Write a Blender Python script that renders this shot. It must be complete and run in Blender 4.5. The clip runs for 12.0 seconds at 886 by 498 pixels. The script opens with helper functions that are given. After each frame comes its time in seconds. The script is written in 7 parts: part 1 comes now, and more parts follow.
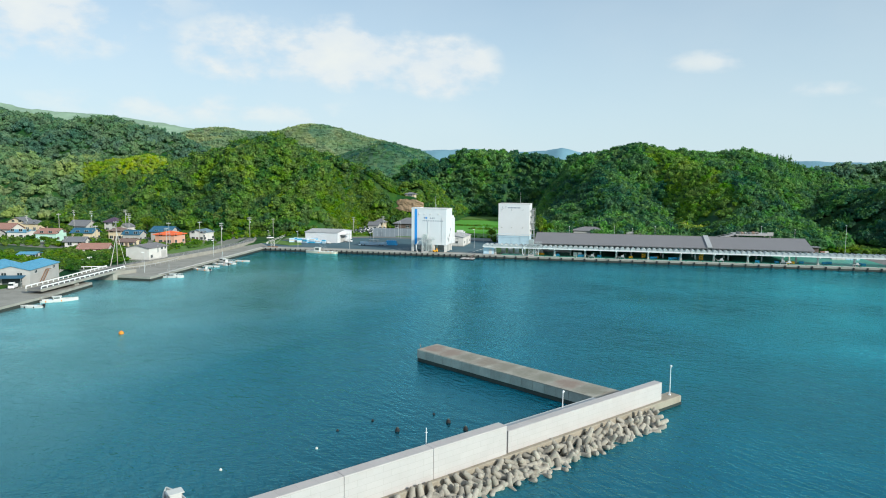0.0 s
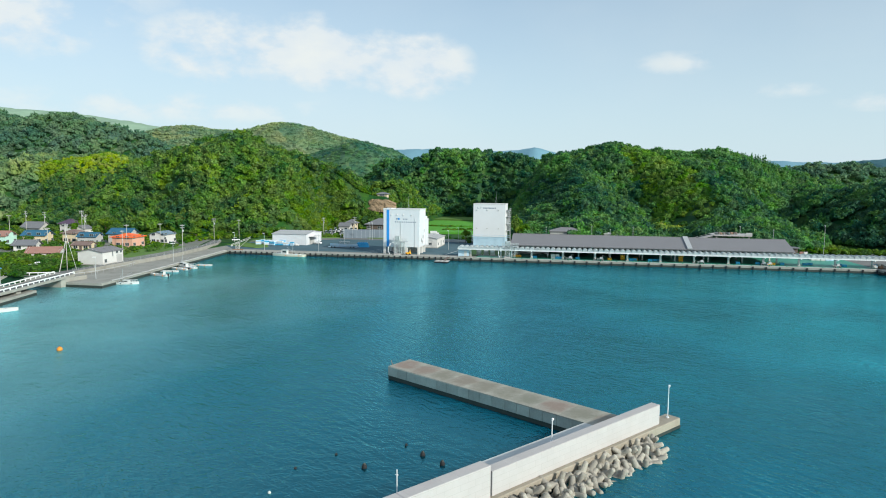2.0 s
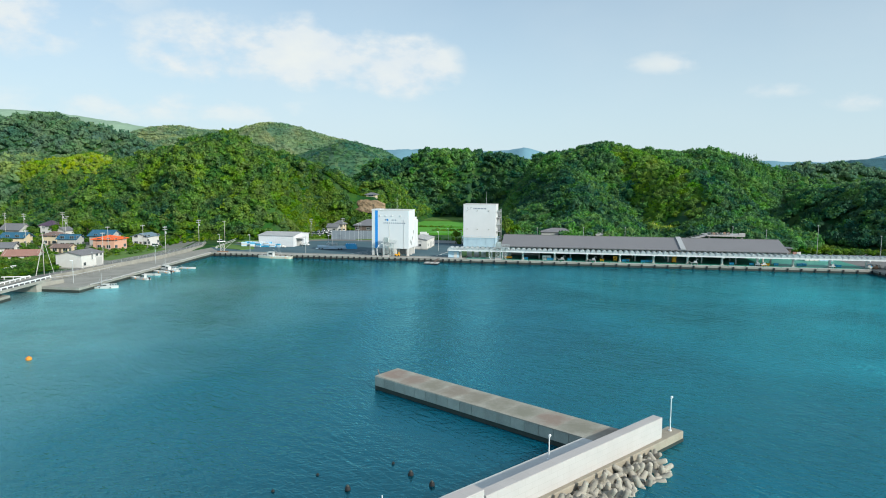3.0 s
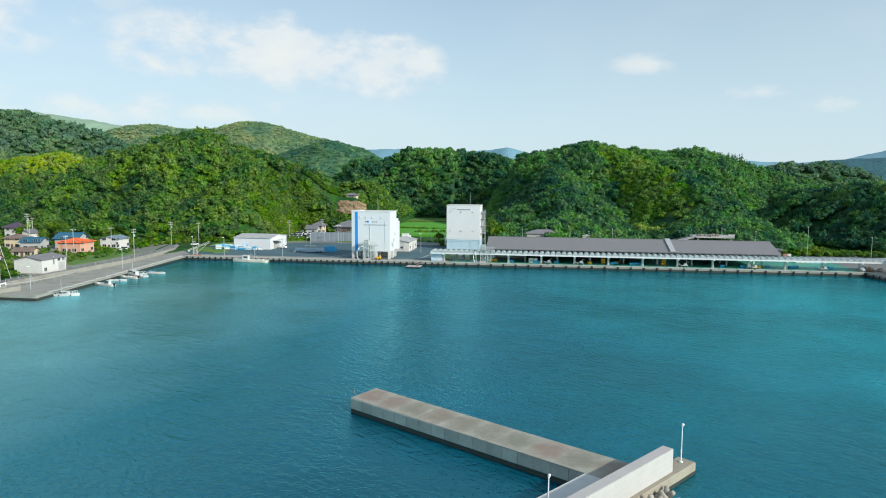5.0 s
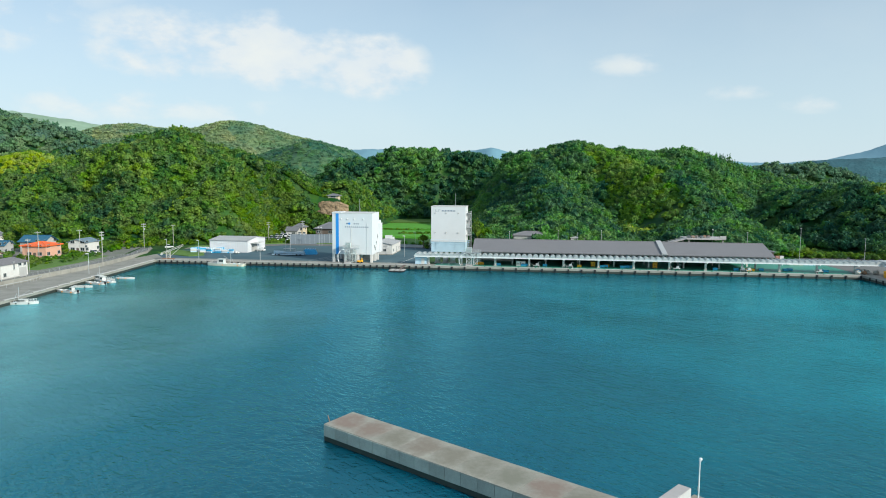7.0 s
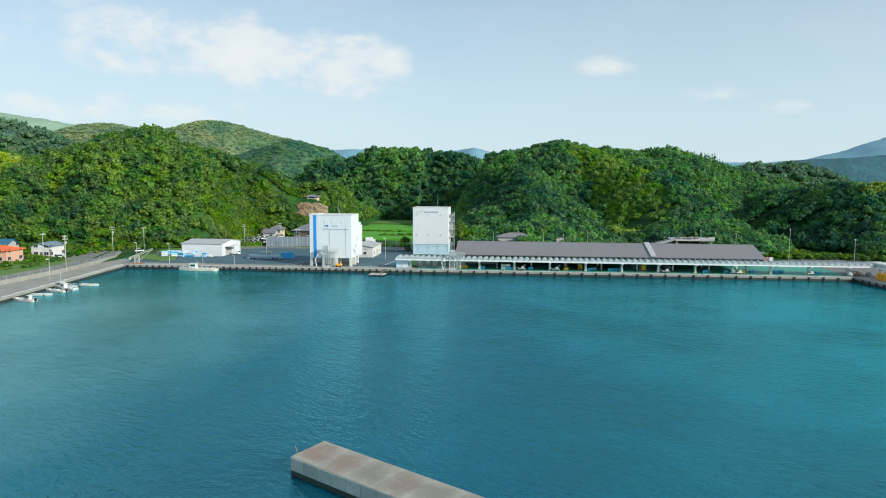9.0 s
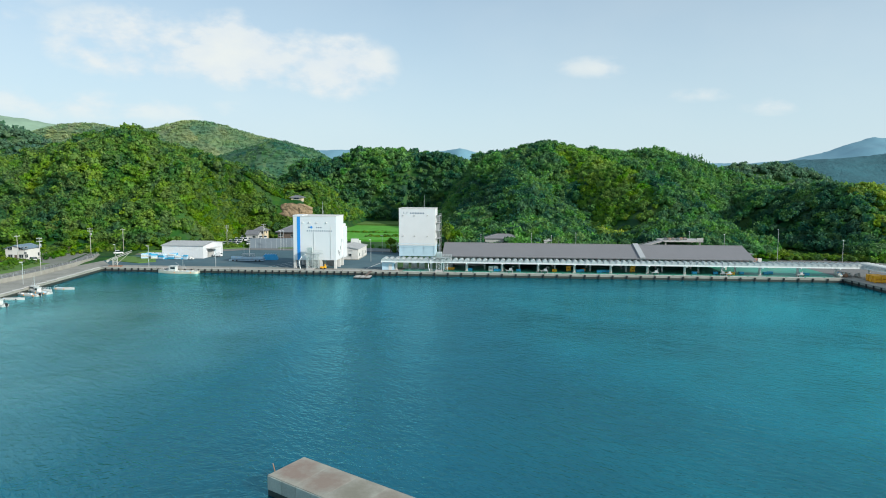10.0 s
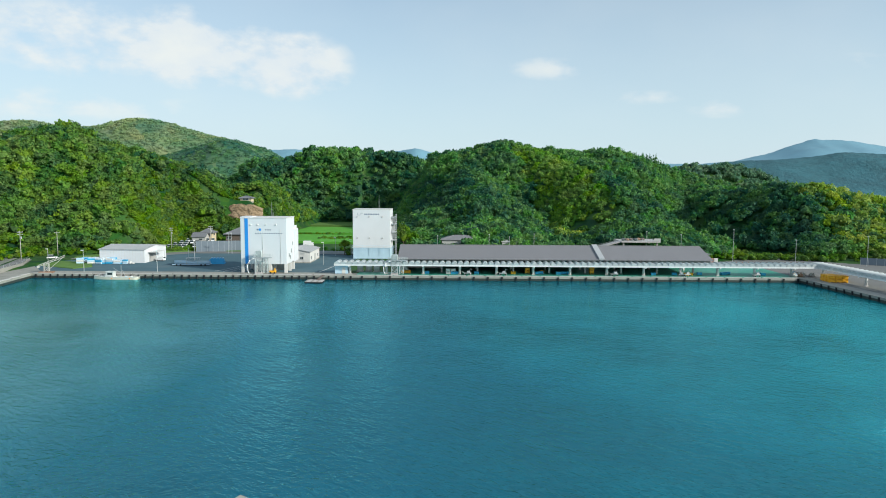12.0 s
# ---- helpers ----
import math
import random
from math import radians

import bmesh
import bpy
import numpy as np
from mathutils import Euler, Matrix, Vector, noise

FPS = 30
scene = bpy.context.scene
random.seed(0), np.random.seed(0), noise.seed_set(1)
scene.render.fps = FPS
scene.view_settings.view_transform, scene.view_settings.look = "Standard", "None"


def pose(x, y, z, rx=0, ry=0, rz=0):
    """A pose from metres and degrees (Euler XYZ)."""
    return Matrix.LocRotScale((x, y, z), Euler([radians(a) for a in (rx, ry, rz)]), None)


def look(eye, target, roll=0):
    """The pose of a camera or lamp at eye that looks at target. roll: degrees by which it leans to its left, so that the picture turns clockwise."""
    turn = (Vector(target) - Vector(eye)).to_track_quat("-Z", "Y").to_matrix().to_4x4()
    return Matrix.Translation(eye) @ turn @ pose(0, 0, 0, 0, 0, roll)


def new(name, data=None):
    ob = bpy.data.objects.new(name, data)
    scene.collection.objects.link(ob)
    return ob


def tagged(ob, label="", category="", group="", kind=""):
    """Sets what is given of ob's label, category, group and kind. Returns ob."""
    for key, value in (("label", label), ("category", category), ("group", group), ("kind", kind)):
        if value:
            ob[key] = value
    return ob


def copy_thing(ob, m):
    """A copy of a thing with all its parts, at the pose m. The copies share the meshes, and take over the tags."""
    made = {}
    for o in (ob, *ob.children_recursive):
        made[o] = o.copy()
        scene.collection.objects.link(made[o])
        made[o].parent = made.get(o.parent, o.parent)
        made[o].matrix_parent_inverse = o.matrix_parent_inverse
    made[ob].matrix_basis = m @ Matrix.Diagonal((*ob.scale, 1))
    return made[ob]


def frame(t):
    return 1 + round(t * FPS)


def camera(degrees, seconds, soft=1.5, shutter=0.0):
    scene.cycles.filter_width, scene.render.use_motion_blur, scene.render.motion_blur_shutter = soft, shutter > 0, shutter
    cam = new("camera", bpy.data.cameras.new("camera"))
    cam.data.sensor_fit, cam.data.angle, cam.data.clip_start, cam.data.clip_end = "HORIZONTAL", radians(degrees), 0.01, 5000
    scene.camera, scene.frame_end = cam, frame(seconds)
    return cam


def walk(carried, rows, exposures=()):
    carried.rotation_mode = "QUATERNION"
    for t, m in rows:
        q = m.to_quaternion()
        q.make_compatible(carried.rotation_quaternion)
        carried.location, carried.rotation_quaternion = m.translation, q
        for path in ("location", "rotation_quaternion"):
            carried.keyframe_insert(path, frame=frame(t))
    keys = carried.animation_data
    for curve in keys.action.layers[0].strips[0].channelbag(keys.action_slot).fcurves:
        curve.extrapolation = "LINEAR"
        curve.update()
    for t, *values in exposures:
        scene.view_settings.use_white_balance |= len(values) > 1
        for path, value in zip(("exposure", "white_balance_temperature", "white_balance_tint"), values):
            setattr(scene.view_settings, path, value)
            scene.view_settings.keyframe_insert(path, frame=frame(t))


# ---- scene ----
cam = camera(68.0, 12.0, soft=1.0)
PATH = [
    (0, (4.122, -261.674, 30.217), (3.669, -259.737, 30.0175), 0.5),
    (0.5, (3.441, -259.417, 30.286), (3.008, -257.475, 30.0865), 0.5),
    (1, (2.905, -257.016, 30.375), (2.493, -255.07, 30.1745), 0.5),
    (1.5, (2.352, -254.498, 30.322), (1.961, -252.547, 30.1225), 0.5),
    (2, (1.893, -251.868, 30.308), (1.519, -249.914, 30.1075), 0.5),
    (2.5, (1.464, -249.457, 30.329), (1.106, -247.5, 30.1295), 0.4),
    (3, (1.091, -247.029, 30.28), (0.747, -245.07, 30.0805), 0.4),
    (5, (-0.508, -237.998, 30.441), (-0.8, -236.03, 30.2415), 0.4),
    (5.5, (-0.829, -235.727, 30.45), (-1.11, -233.757, 30.2505), 0.4),
    (6, (-1.196, -233.566, 30.53), (-1.465, -231.594, 30.3295), 0.4),
    (6.5, (-1.488, -231.334, 30.534), (-1.746, -229.362, 30.3335), 0.4),
    (7, (-1.742, -229.017, 30.49), (-1.988, -227.042, 30.2915), 0.4),
    (9, (-2.706, -220.455, 30.576), (-2.899, -218.474, 30.3785), 0.3),
    (9.5, (-2.995, -218.498, 30.472), (-3.171, -216.517, 30.2745), 0.4),
    (10, (-3.118, -216.487, 30.527), (-3.27, -214.503, 30.3318), 0.3),
    (10.5, (-3.243, -214.49, 30.527), (-3.365, -212.504, 30.3318), 0.3),
    (11, (-3.427, -212.573, 30.535), (-3.515, -210.585, 30.3408), 0.3),
    (11.5, (-3.482, -210.819, 30.608), (-3.536, -208.829, 30.4138), 0.3),
    (12, (-3.499, -209.214, 30.55), (-3.518, -207.224, 30.3558), 0.3),
]
walk(cam, [(t, look(eye, aim, roll)) for t, eye, aim, roll in PATH], [(0, 0.42, 6200, 4), (12, 0.42, 6200, 4)])

# ---- light ----
SUN_AZ = radians(-30)      # from +x towards -y
SUN_EL = radians(25)
world = bpy.data.worlds.new("world")
scene.world = world
world.use_nodes = True
wn, wl = world.node_tree.nodes, world.node_tree.links
wn.clear()


def node(tree, kind, **values):
    n = tree.nodes.new(kind)
    for key, value in values.items():
        if key in n.inputs:
            n.inputs[key].default_value = value
    return n


def math_node(tree, op, a, b=None, clamp=False):
    n = tree.nodes.new("ShaderNodeMath")
    n.operation = op
    n.use_clamp = clamp
    for i, v in enumerate((a, b)):
        if v is None:
            continue
        if isinstance(v, (int, float)):
            n.inputs[i].default_value = v
        else:
            tree.links.new(v, n.inputs[i])
    return n.outputs[0]


def build_sky():
    tree = world.node_tree
    sky = tree.nodes.new("ShaderNodeTexSky")
    sky.sky_type = "NISHITA"
    sky.sun_disc = False
    sky.sun_elevation = SUN_EL
    sky.sun_rotation = radians(90) - SUN_AZ
    sky.air_density, sky.dust_density, sky.ozone_density = 1.0, 1.6, 2.2
    coord = tree.nodes.new("ShaderNodeTexCoord")
    xyz = tree.nodes.new("ShaderNodeSeparateXYZ")
    tree.links.new(coord.outputs["Generated"], xyz.inputs[0])
    az = math_node(tree, "ARCTAN2", xyz.outputs[0], xyz.outputs[1])     # 0 is +y, to the east positive
    el = math_node(tree, "ARCSINE", xyz.outputs[2])
    # cloud texture in angles, stretched along the horizon
    flat = tree.nodes.new("ShaderNodeCombineXYZ")
    tree.links.new(az, flat.inputs[0])
    tree.links.new(math_node(tree, "MULTIPLY", el, 1.7), flat.inputs[1])
    big = node(tree, "ShaderNodeTexNoise", Scale=11.0, Detail=9.0, Roughness=0.55)
    tree.links.new(flat.outputs[0], big.inputs["Vector"])
    wide = node(tree, "ShaderNodeTexNoise", Scale=2.3, Detail=4.0, Roughness=0.5)
    tree.links.new(flat.outputs[0], wide.inputs["Vector"])
    # the cloud banks: azimuth, elevation, half-width, half-height (degrees), strength
    # bank (-52, 24) is unseen, added above the view to whiten the water
    banks = ((-29.0, 10.5, 6.5, 2.7, 0.95), (-21.0, 10.6, 5.8, 2.9, 1.2), (-13.8, 9.8, 5.0, 2.6, 1.3), (-52, 24, 24, 14, 0.9), (-45.0, 11.5, 8.0, 3.0, 0.8), (-33, 5.8, 13, 1.3, 0.5),
             (8.4, 9.7, 3.4, 0.9, 0.5), (22.1, 6.2, 2.4, 0.75, 0.5), (16.3, 7.2, 2.8, 0.55, 0.4), (-62, 12, 12, 5, 0.9), (48, 10, 9, 2, 0.7), (31, 9.0, 2.4, 0.7, 0.3))
    total = None
    for a, e, w, h, s in banks:
        da = math_node(tree, "MULTIPLY", math_node(tree, "SUBTRACT", az, radians(a)), 1 / radians(w))
        de = math_node(tree, "MULTIPLY", math_node(tree, "SUBTRACT", el, radians(e)), 1 / radians(h))
        r = math_node(tree, "ADD", math_node(tree, "POWER", math_node(tree, "ABSOLUTE", da), 2.0), math_node(tree, "POWER", math_node(tree, "ABSOLUTE", de), 2.0))
        m = math_node(tree, "MULTIPLY", math_node(tree, "SUBTRACT", 1.5, r, clamp=False), s * 0.66)
        m = math_node(tree, "MAXIMUM", m, 0.0)
        total = m if total is None else math_node(tree, "MAXIMUM", total, m)
    dens = math_node(tree, "ADD", math_node(tree, "MULTIPLY", total, 0.34), math_node(tree, "MULTIPLY", big.outputs[0], 2.3))
    dens = math_node(tree, "MULTIPLY", math_node(tree, "SUBTRACT", dens, 1.10), 2.6, clamp=True)
    dens = math_node(tree, "MULTIPLY", dens, math_node(tree, "MULTIPLY", total, 1.6, clamp=True))
    veil = math_node(tree, "MULTIPLY", math_node(tree, "SUBTRACT", wide.outputs[0], 0.42), 1.1, clamp=True)
    dens = math_node(tree, "MAXIMUM", math_node(tree, "MULTIPLY", dens, 0.8), math_node(tree, "MULTIPLY", veil, 0.5))
    # haze towards the horizon
    haze = math_node(tree, "POWER", math_node(tree, "SUBTRACT", 1.0, math_node(tree, "MULTIPLY", math_node(tree, "MAXIMUM", el, 0.0), 1.25, clamp=True), clamp=True), 1.7)
    haze = math_node(tree, "MAXIMUM", haze, 0.40)      # brighter sky overhead, unseen, added to fill the shaded sides
    hmix = tree.nodes.new("ShaderNodeMix")
    hmix.data_type = "RGBA"
    tree.links.new(math_node(tree, "MULTIPLY", haze, 0.85), hmix.inputs[0])
    tree.links.new(sky.outputs[0], hmix.inputs[6])
    hmix.inputs[7].default_value = (5.5, 6.45, 7.05, 1)
    cmix = tree.nodes.new("ShaderNodeMix")
    cmix.data_type = "RGBA"
    tree.links.new(dens, cmix.inputs[0])
    tree.links.new(hmix.outputs[2], cmix.inputs[6])
    # thick parts of the clouds are bright and creamy, thin parts grey
    tone = tree.nodes.new("ShaderNodeMix")
    tone.data_type = "RGBA"
    tree.links.new(math_node(tree, "MULTIPLY", math_node(tree, "SUBTRACT", big.outputs[0], 0.42), 4.0, clamp=True), tone.inputs[0])
    tone.inputs[6].default_value = (6.1, 6.2, 6.45, 1)
    tone.inputs[7].default_value = (7.1, 6.8, 6.4, 1)
    tree.links.new(tone.outputs[2], cmix.inputs[7])
    bg = node(tree, "ShaderNodeBackground", Strength=0.1)
    tree.links.new(cmix.outputs[2], bg.inputs[0])
    out = tree.nodes.new("ShaderNodeOutputWorld")
    tree.links.new(bg.outputs[0], out.inputs[0])


build_sky()
sun = new("sun", bpy.data.lights.new("sun", "SUN"))
sun.data.energy, sun.data.angle, sun.data.color = 3.3, radians(1.5), (1.0, 0.93, 0.82)
SUN_DIR = Vector((math.cos(SUN_EL) * math.cos(SUN_AZ), math.cos(SUN_EL) * math.sin(SUN_AZ), math.sin(SUN_EL)))
sun.matrix_world = look(SUN_DIR * 400, (0, 0, 0))


# ---- materials ----
def surface(name, color, rough=0.7, var=0.18, scale=0.6, fine=9.0, bump=0.15, metal=0.0, dirt=None, dirt_amount=0.0, spec=0.4, randomize=0.0, island=False, depth=0.02):
    """Two scales of colour variation, fine relief and optional stains of a second colour."""
    m = bpy.data.materials.new(name)
    m.use_nodes = True
    t = m.node_tree
    b = t.nodes["Principled BSDF"]
    b.inputs["Roughness"].default_value = rough
    b.inputs["Metallic"].default_value = metal
    b.inputs["Specular IOR Level"].default_value = spec
    pos = t.nodes.new("ShaderNodeNewGeometry")
    n1 = node(t, "ShaderNodeTexNoise", Scale=scale, Detail=5.0, Roughness=0.6)
    n2 = node(t, "ShaderNodeTexNoise", Scale=fine, Detail=4.0, Roughness=0.65)
    t.links.new(pos.outputs["Position"], n1.inputs["Vector"])
    t.links.new(pos.outputs["Position"], n2.inputs["Vector"])
    k = math_node(t, "ADD", math_node(t, "MULTIPLY", n1.outputs[0], 1.3), math_node(t, "MULTIPLY", n2.outputs[0], 0.7))
    k = math_node(t, "SUBTRACT", k, 1.0)
    if randomize:
        if island:
            r = pos.outputs["Random Per Island"]
        else:
            r = t.nodes.new("ShaderNodeObjectInfo").outputs["Random"]
        k = math_node(t, "ADD", k, math_node(t, "MULTIPLY", math_node(t, "SUBTRACT", r, 0.5), randomize))
    mul = math_node(t, "ADD", math_node(t, "MULTIPLY", k, var * 2), 1.0)
    col = t.nodes.new("ShaderNodeVectorMath")
    col.operation = "SCALE"
    col.inputs[0].default_value = color[:3]
    t.links.new(mul, col.inputs["Scale"])
    out = col.outputs[0]
    if dirt:
        n3 = node(t, "ShaderNodeTexNoise", Scale=scale * 0.55, Detail=7.0, Roughness=0.7)
        t.links.new(pos.outputs["Position"], n3.inputs["Vector"])
        f = math_node(t, "MULTIPLY", math_node(t, "SUBTRACT", n3.outputs[0], 0.5), 4.0, clamp=True)
        mx = t.nodes.new("ShaderNodeMix")
        mx.data_type = "RGBA"
        t.links.new(math_node(t, "MULTIPLY", f, dirt_amount), mx.inputs[0])
        t.links.new(out, mx.inputs[6])
        mx.inputs[7].default_value = (*dirt, 1)
        out = mx.outputs[2]
    t.links.new(out, b.inputs["Base Color"])
    if bump:
        bp = node(t, "ShaderNodeBump", Strength=bump, Distance=depth)
        t.links.new(n2.outputs[0], bp.inputs["Height"])
        t.links.new(bp.outputs[0], b.inputs["Normal"])
    return m


def water_material():
    m = bpy.data.materials.new("sea_water")
    m.use_nodes = True
    t = m.node_tree
    b = t.nodes["Principled BSDF"]
    pos = t.nodes.new("ShaderNodeNewGeometry")
    n0 = node(t, "ShaderNodeTexNoise", Scale=0.012, Detail=3.0, Roughness=0.5)
    t.links.new(pos.outputs["Position"], n0.inputs["Vector"])
    ramp = t.nodes.new("ShaderNodeMix")
    ramp.data_type = "RGBA"
    # the water turns greener and brighter in colour towards the eastern side
    place = t.nodes.new("ShaderNodeSeparateXYZ")
    t.links.new(pos.outputs["Position"], place.inputs[0])
    east_mix = math_node(t, "MULTIPLY", math_node(t, "ADD", place.outputs[0], 8.0), 1 / 110)
    east_mix = math_node(t, "ADD", east_mix, math_node(t, "MULTIPLY", math_node(t, "SUBTRACT", n0.outputs[0], 0.5), 1.1), clamp=True)
    east_mix = math_node(t, "MULTIPLY", east_mix, math_node(t, "MULTIPLY", math_node(t, "ADD", place.outputs[1], 190.0), 1 / 55, clamp=True))
    along_y = math_node(t, "MULTIPLY", math_node(t, "ADD", place.outputs[1], 45.0), 1 / 40, clamp=True)      # the hill's dark reflection by the quay, put into the colour
    east_mix = math_node(t, "MULTIPLY", east_mix, math_node(t, "SUBTRACT", 1.0, math_node(t, "MULTIPLY", along_y, 0.75)))
    t.links.new(east_mix, ramp.inputs[0])
    ramp.inputs[6].default_value = (0.003, 0.066, 0.112, 1)
    ramp.inputs[7].default_value = (0.008, 0.190, 0.215, 1)
    # paler towards the west: sky reflection put into the water colour
    pale = t.nodes.new("ShaderNodeMix")
    pale.data_type = "RGBA"
    off = math_node(t, "MULTIPLY", math_node(t, "ADD", place.outputs[0], 40.0), -1 / 60)
    off = math_node(t, "ADD", off, math_node(t, "MULTIPLY", math_node(t, "SUBTRACT", n0.outputs[0], 0.5), 1.4), clamp=True)
    off = math_node(t, "MULTIPLY", off, math_node(t, "MULTIPLY", math_node(t, "ADD", place.outputs[1], 20.0), -1 / 50, clamp=True))
    t.links.new(off, pale.inputs[0])
    t.links.new(ramp.outputs[2], pale.inputs[6])
    pale.inputs[7].default_value = (0.135, 0.24, 0.26, 1)
    b.inputs["Roughness"].default_value = 0.6
    b.inputs["Specular IOR Level"].default_value = 0.0
    b.inputs["Subsurface Weight"].default_value = 0.6
    b.inputs["Subsurface Radius"].default_value = (1.0, 1.0, 1.0)
    b.inputs["Subsurface Scale"].default_value = 3.0
    # wind ruffles some stretches of the water and leaves others smooth
    patch = node(t, "ShaderNodeTexNoise", Scale=0.02, Detail=5.0, Roughness=0.6)
    t.links.new(pos.outputs["Position"], patch.inputs["Vector"])
    p = math_node(t, "MULTIPLY", math_node(t, "SUBTRACT", patch.outputs[0], 0.3), 2.2, clamp=True)
    # the basin between breakwater and jetty lies sheltered: still and dark
    lee = None
    for nx, ny, origin in ((-0.787, 0.617, -120.9), (-0.53, -0.85, 145.9)):
        d = math_node(t, "ADD", math_node(t, "MULTIPLY", place.outputs[0], nx), math_node(t, "MULTIPLY", place.outputs[1], ny))
        d = math_node(t, "MULTIPLY", math_node(t, "SUBTRACT", d, origin - 1.0), 1 / 14, clamp=True)
        lee = d if lee is None else math_node(t, "MULTIPLY", lee, d)
    lee = math_node(t, "MULTIPLY", lee, math_node(t, "MULTIPLY", math_node(t, "ADD", place.outputs[0], 62.0), 1 / 45, clamp=True))
    p = math_node(t, "MULTIPLY", p, math_node(t, "SUBTRACT", 1.0, math_node(t, "MULTIPLY", lee, 0.8)))
    # smooth water darker, ruffled lighter: their sky reflection put into the body colour
    body_tone = t.nodes.new("ShaderNodeVectorMath")
    body_tone.operation = "SCALE"
    t.links.new(pale.outputs[2], body_tone.inputs[0])
    t.links.new(math_node(t, "ADD", math_node(t, "MULTIPLY", p, 0.95), 0.42), body_tone.inputs["Scale"])
    t.links.new(body_tone.outputs[0], b.inputs["Base Color"])
    # and so does the strip under the northern quay, which mirrors the buildings
    calm = math_node(t, "MULTIPLY", math_node(t, "ADD", place.outputs[1], 60.0), 1 / 55, clamp=True)
    east = math_node(t, "MULTIPLY", place.outputs[0], 1 / 70, clamp=True)
    rough = math_node(t, "SUBTRACT", 1.0, math_node(t, "MULTIPLY", calm, math_node(t, "ADD", math_node(t, "MULTIPLY", east, 0.35), 0.35)))
    heights = None
    for turn, sx, sy, scale, detail, amount in ((-42, 1.9, 0.8, 1.0, 2.5, 1.7), (24, 1.6, 0.7, 1.4, 2.0, 0.65), (-30, 1.6, 0.8, 0.2, 2.0, 0.8)):
        stretch = t.nodes.new("ShaderNodeMapping")
        stretch.vector_type = "TEXTURE"
        stretch.inputs["Rotation"].default_value = (0, 0, radians(turn))
        stretch.inputs["Scale"].default_value = (sx, sy, 1)
        t.links.new(pos.outputs["Position"], stretch.inputs[0])
        w = node(t, "ShaderNodeTexNoise", Scale=scale, Detail=detail, Roughness=0.6)
        t.links.new(stretch.outputs[0], w.inputs["Vector"])
        h = math_node(t, "MULTIPLY", w.outputs[0], amount)
        if scale >= 1:
            h = math_node(t, "MULTIPLY", h, math_node(t, "ADD", math_node(t, "MULTIPLY", p, 0.85), 0.2))
        heights = h if heights is None else math_node(t, "ADD", heights, h)
    heights = math_node(t, "MULTIPLY", heights, rough)
    bp = node(t, "ShaderNodeBump", Strength=1.0, Distance=0.28)
    t.links.new(heights, bp.inputs["Height"])
    # the water body below, the reflecting surface above it
    gloss = t.nodes.new("ShaderNodeBsdfGlossy")
    gloss.inputs["Color"].default_value = (0.35, 0.93, 1.0, 1)
    t.links.new(math_node(t, "MULTIPLY", math_node(t, "ADD", math_node(t, "MULTIPLY", p, 0.22), 0.09), rough), gloss.inputs["Roughness"])
    t.links.new(bp.outputs[0], gloss.inputs["Normal"])
    t.links.new(bp.outputs[0], b.inputs["Normal"])
    fresnel = node(t, "ShaderNodeFresnel", IOR=2.1)
    t.links.new(bp.outputs[0], fresnel.inputs["Normal"])
    mix = t.nodes.new("ShaderNodeMixShader")
    t.links.new(fresnel.outputs[0], mix.inputs[0])
    t.links.new(b.outputs[0], mix.inputs[1])
    t.links.new(gloss.outputs[0], mix.inputs[2])
    t.links.new(mix.outputs[0], t.nodes["Material Output"].inputs[0])
    return m


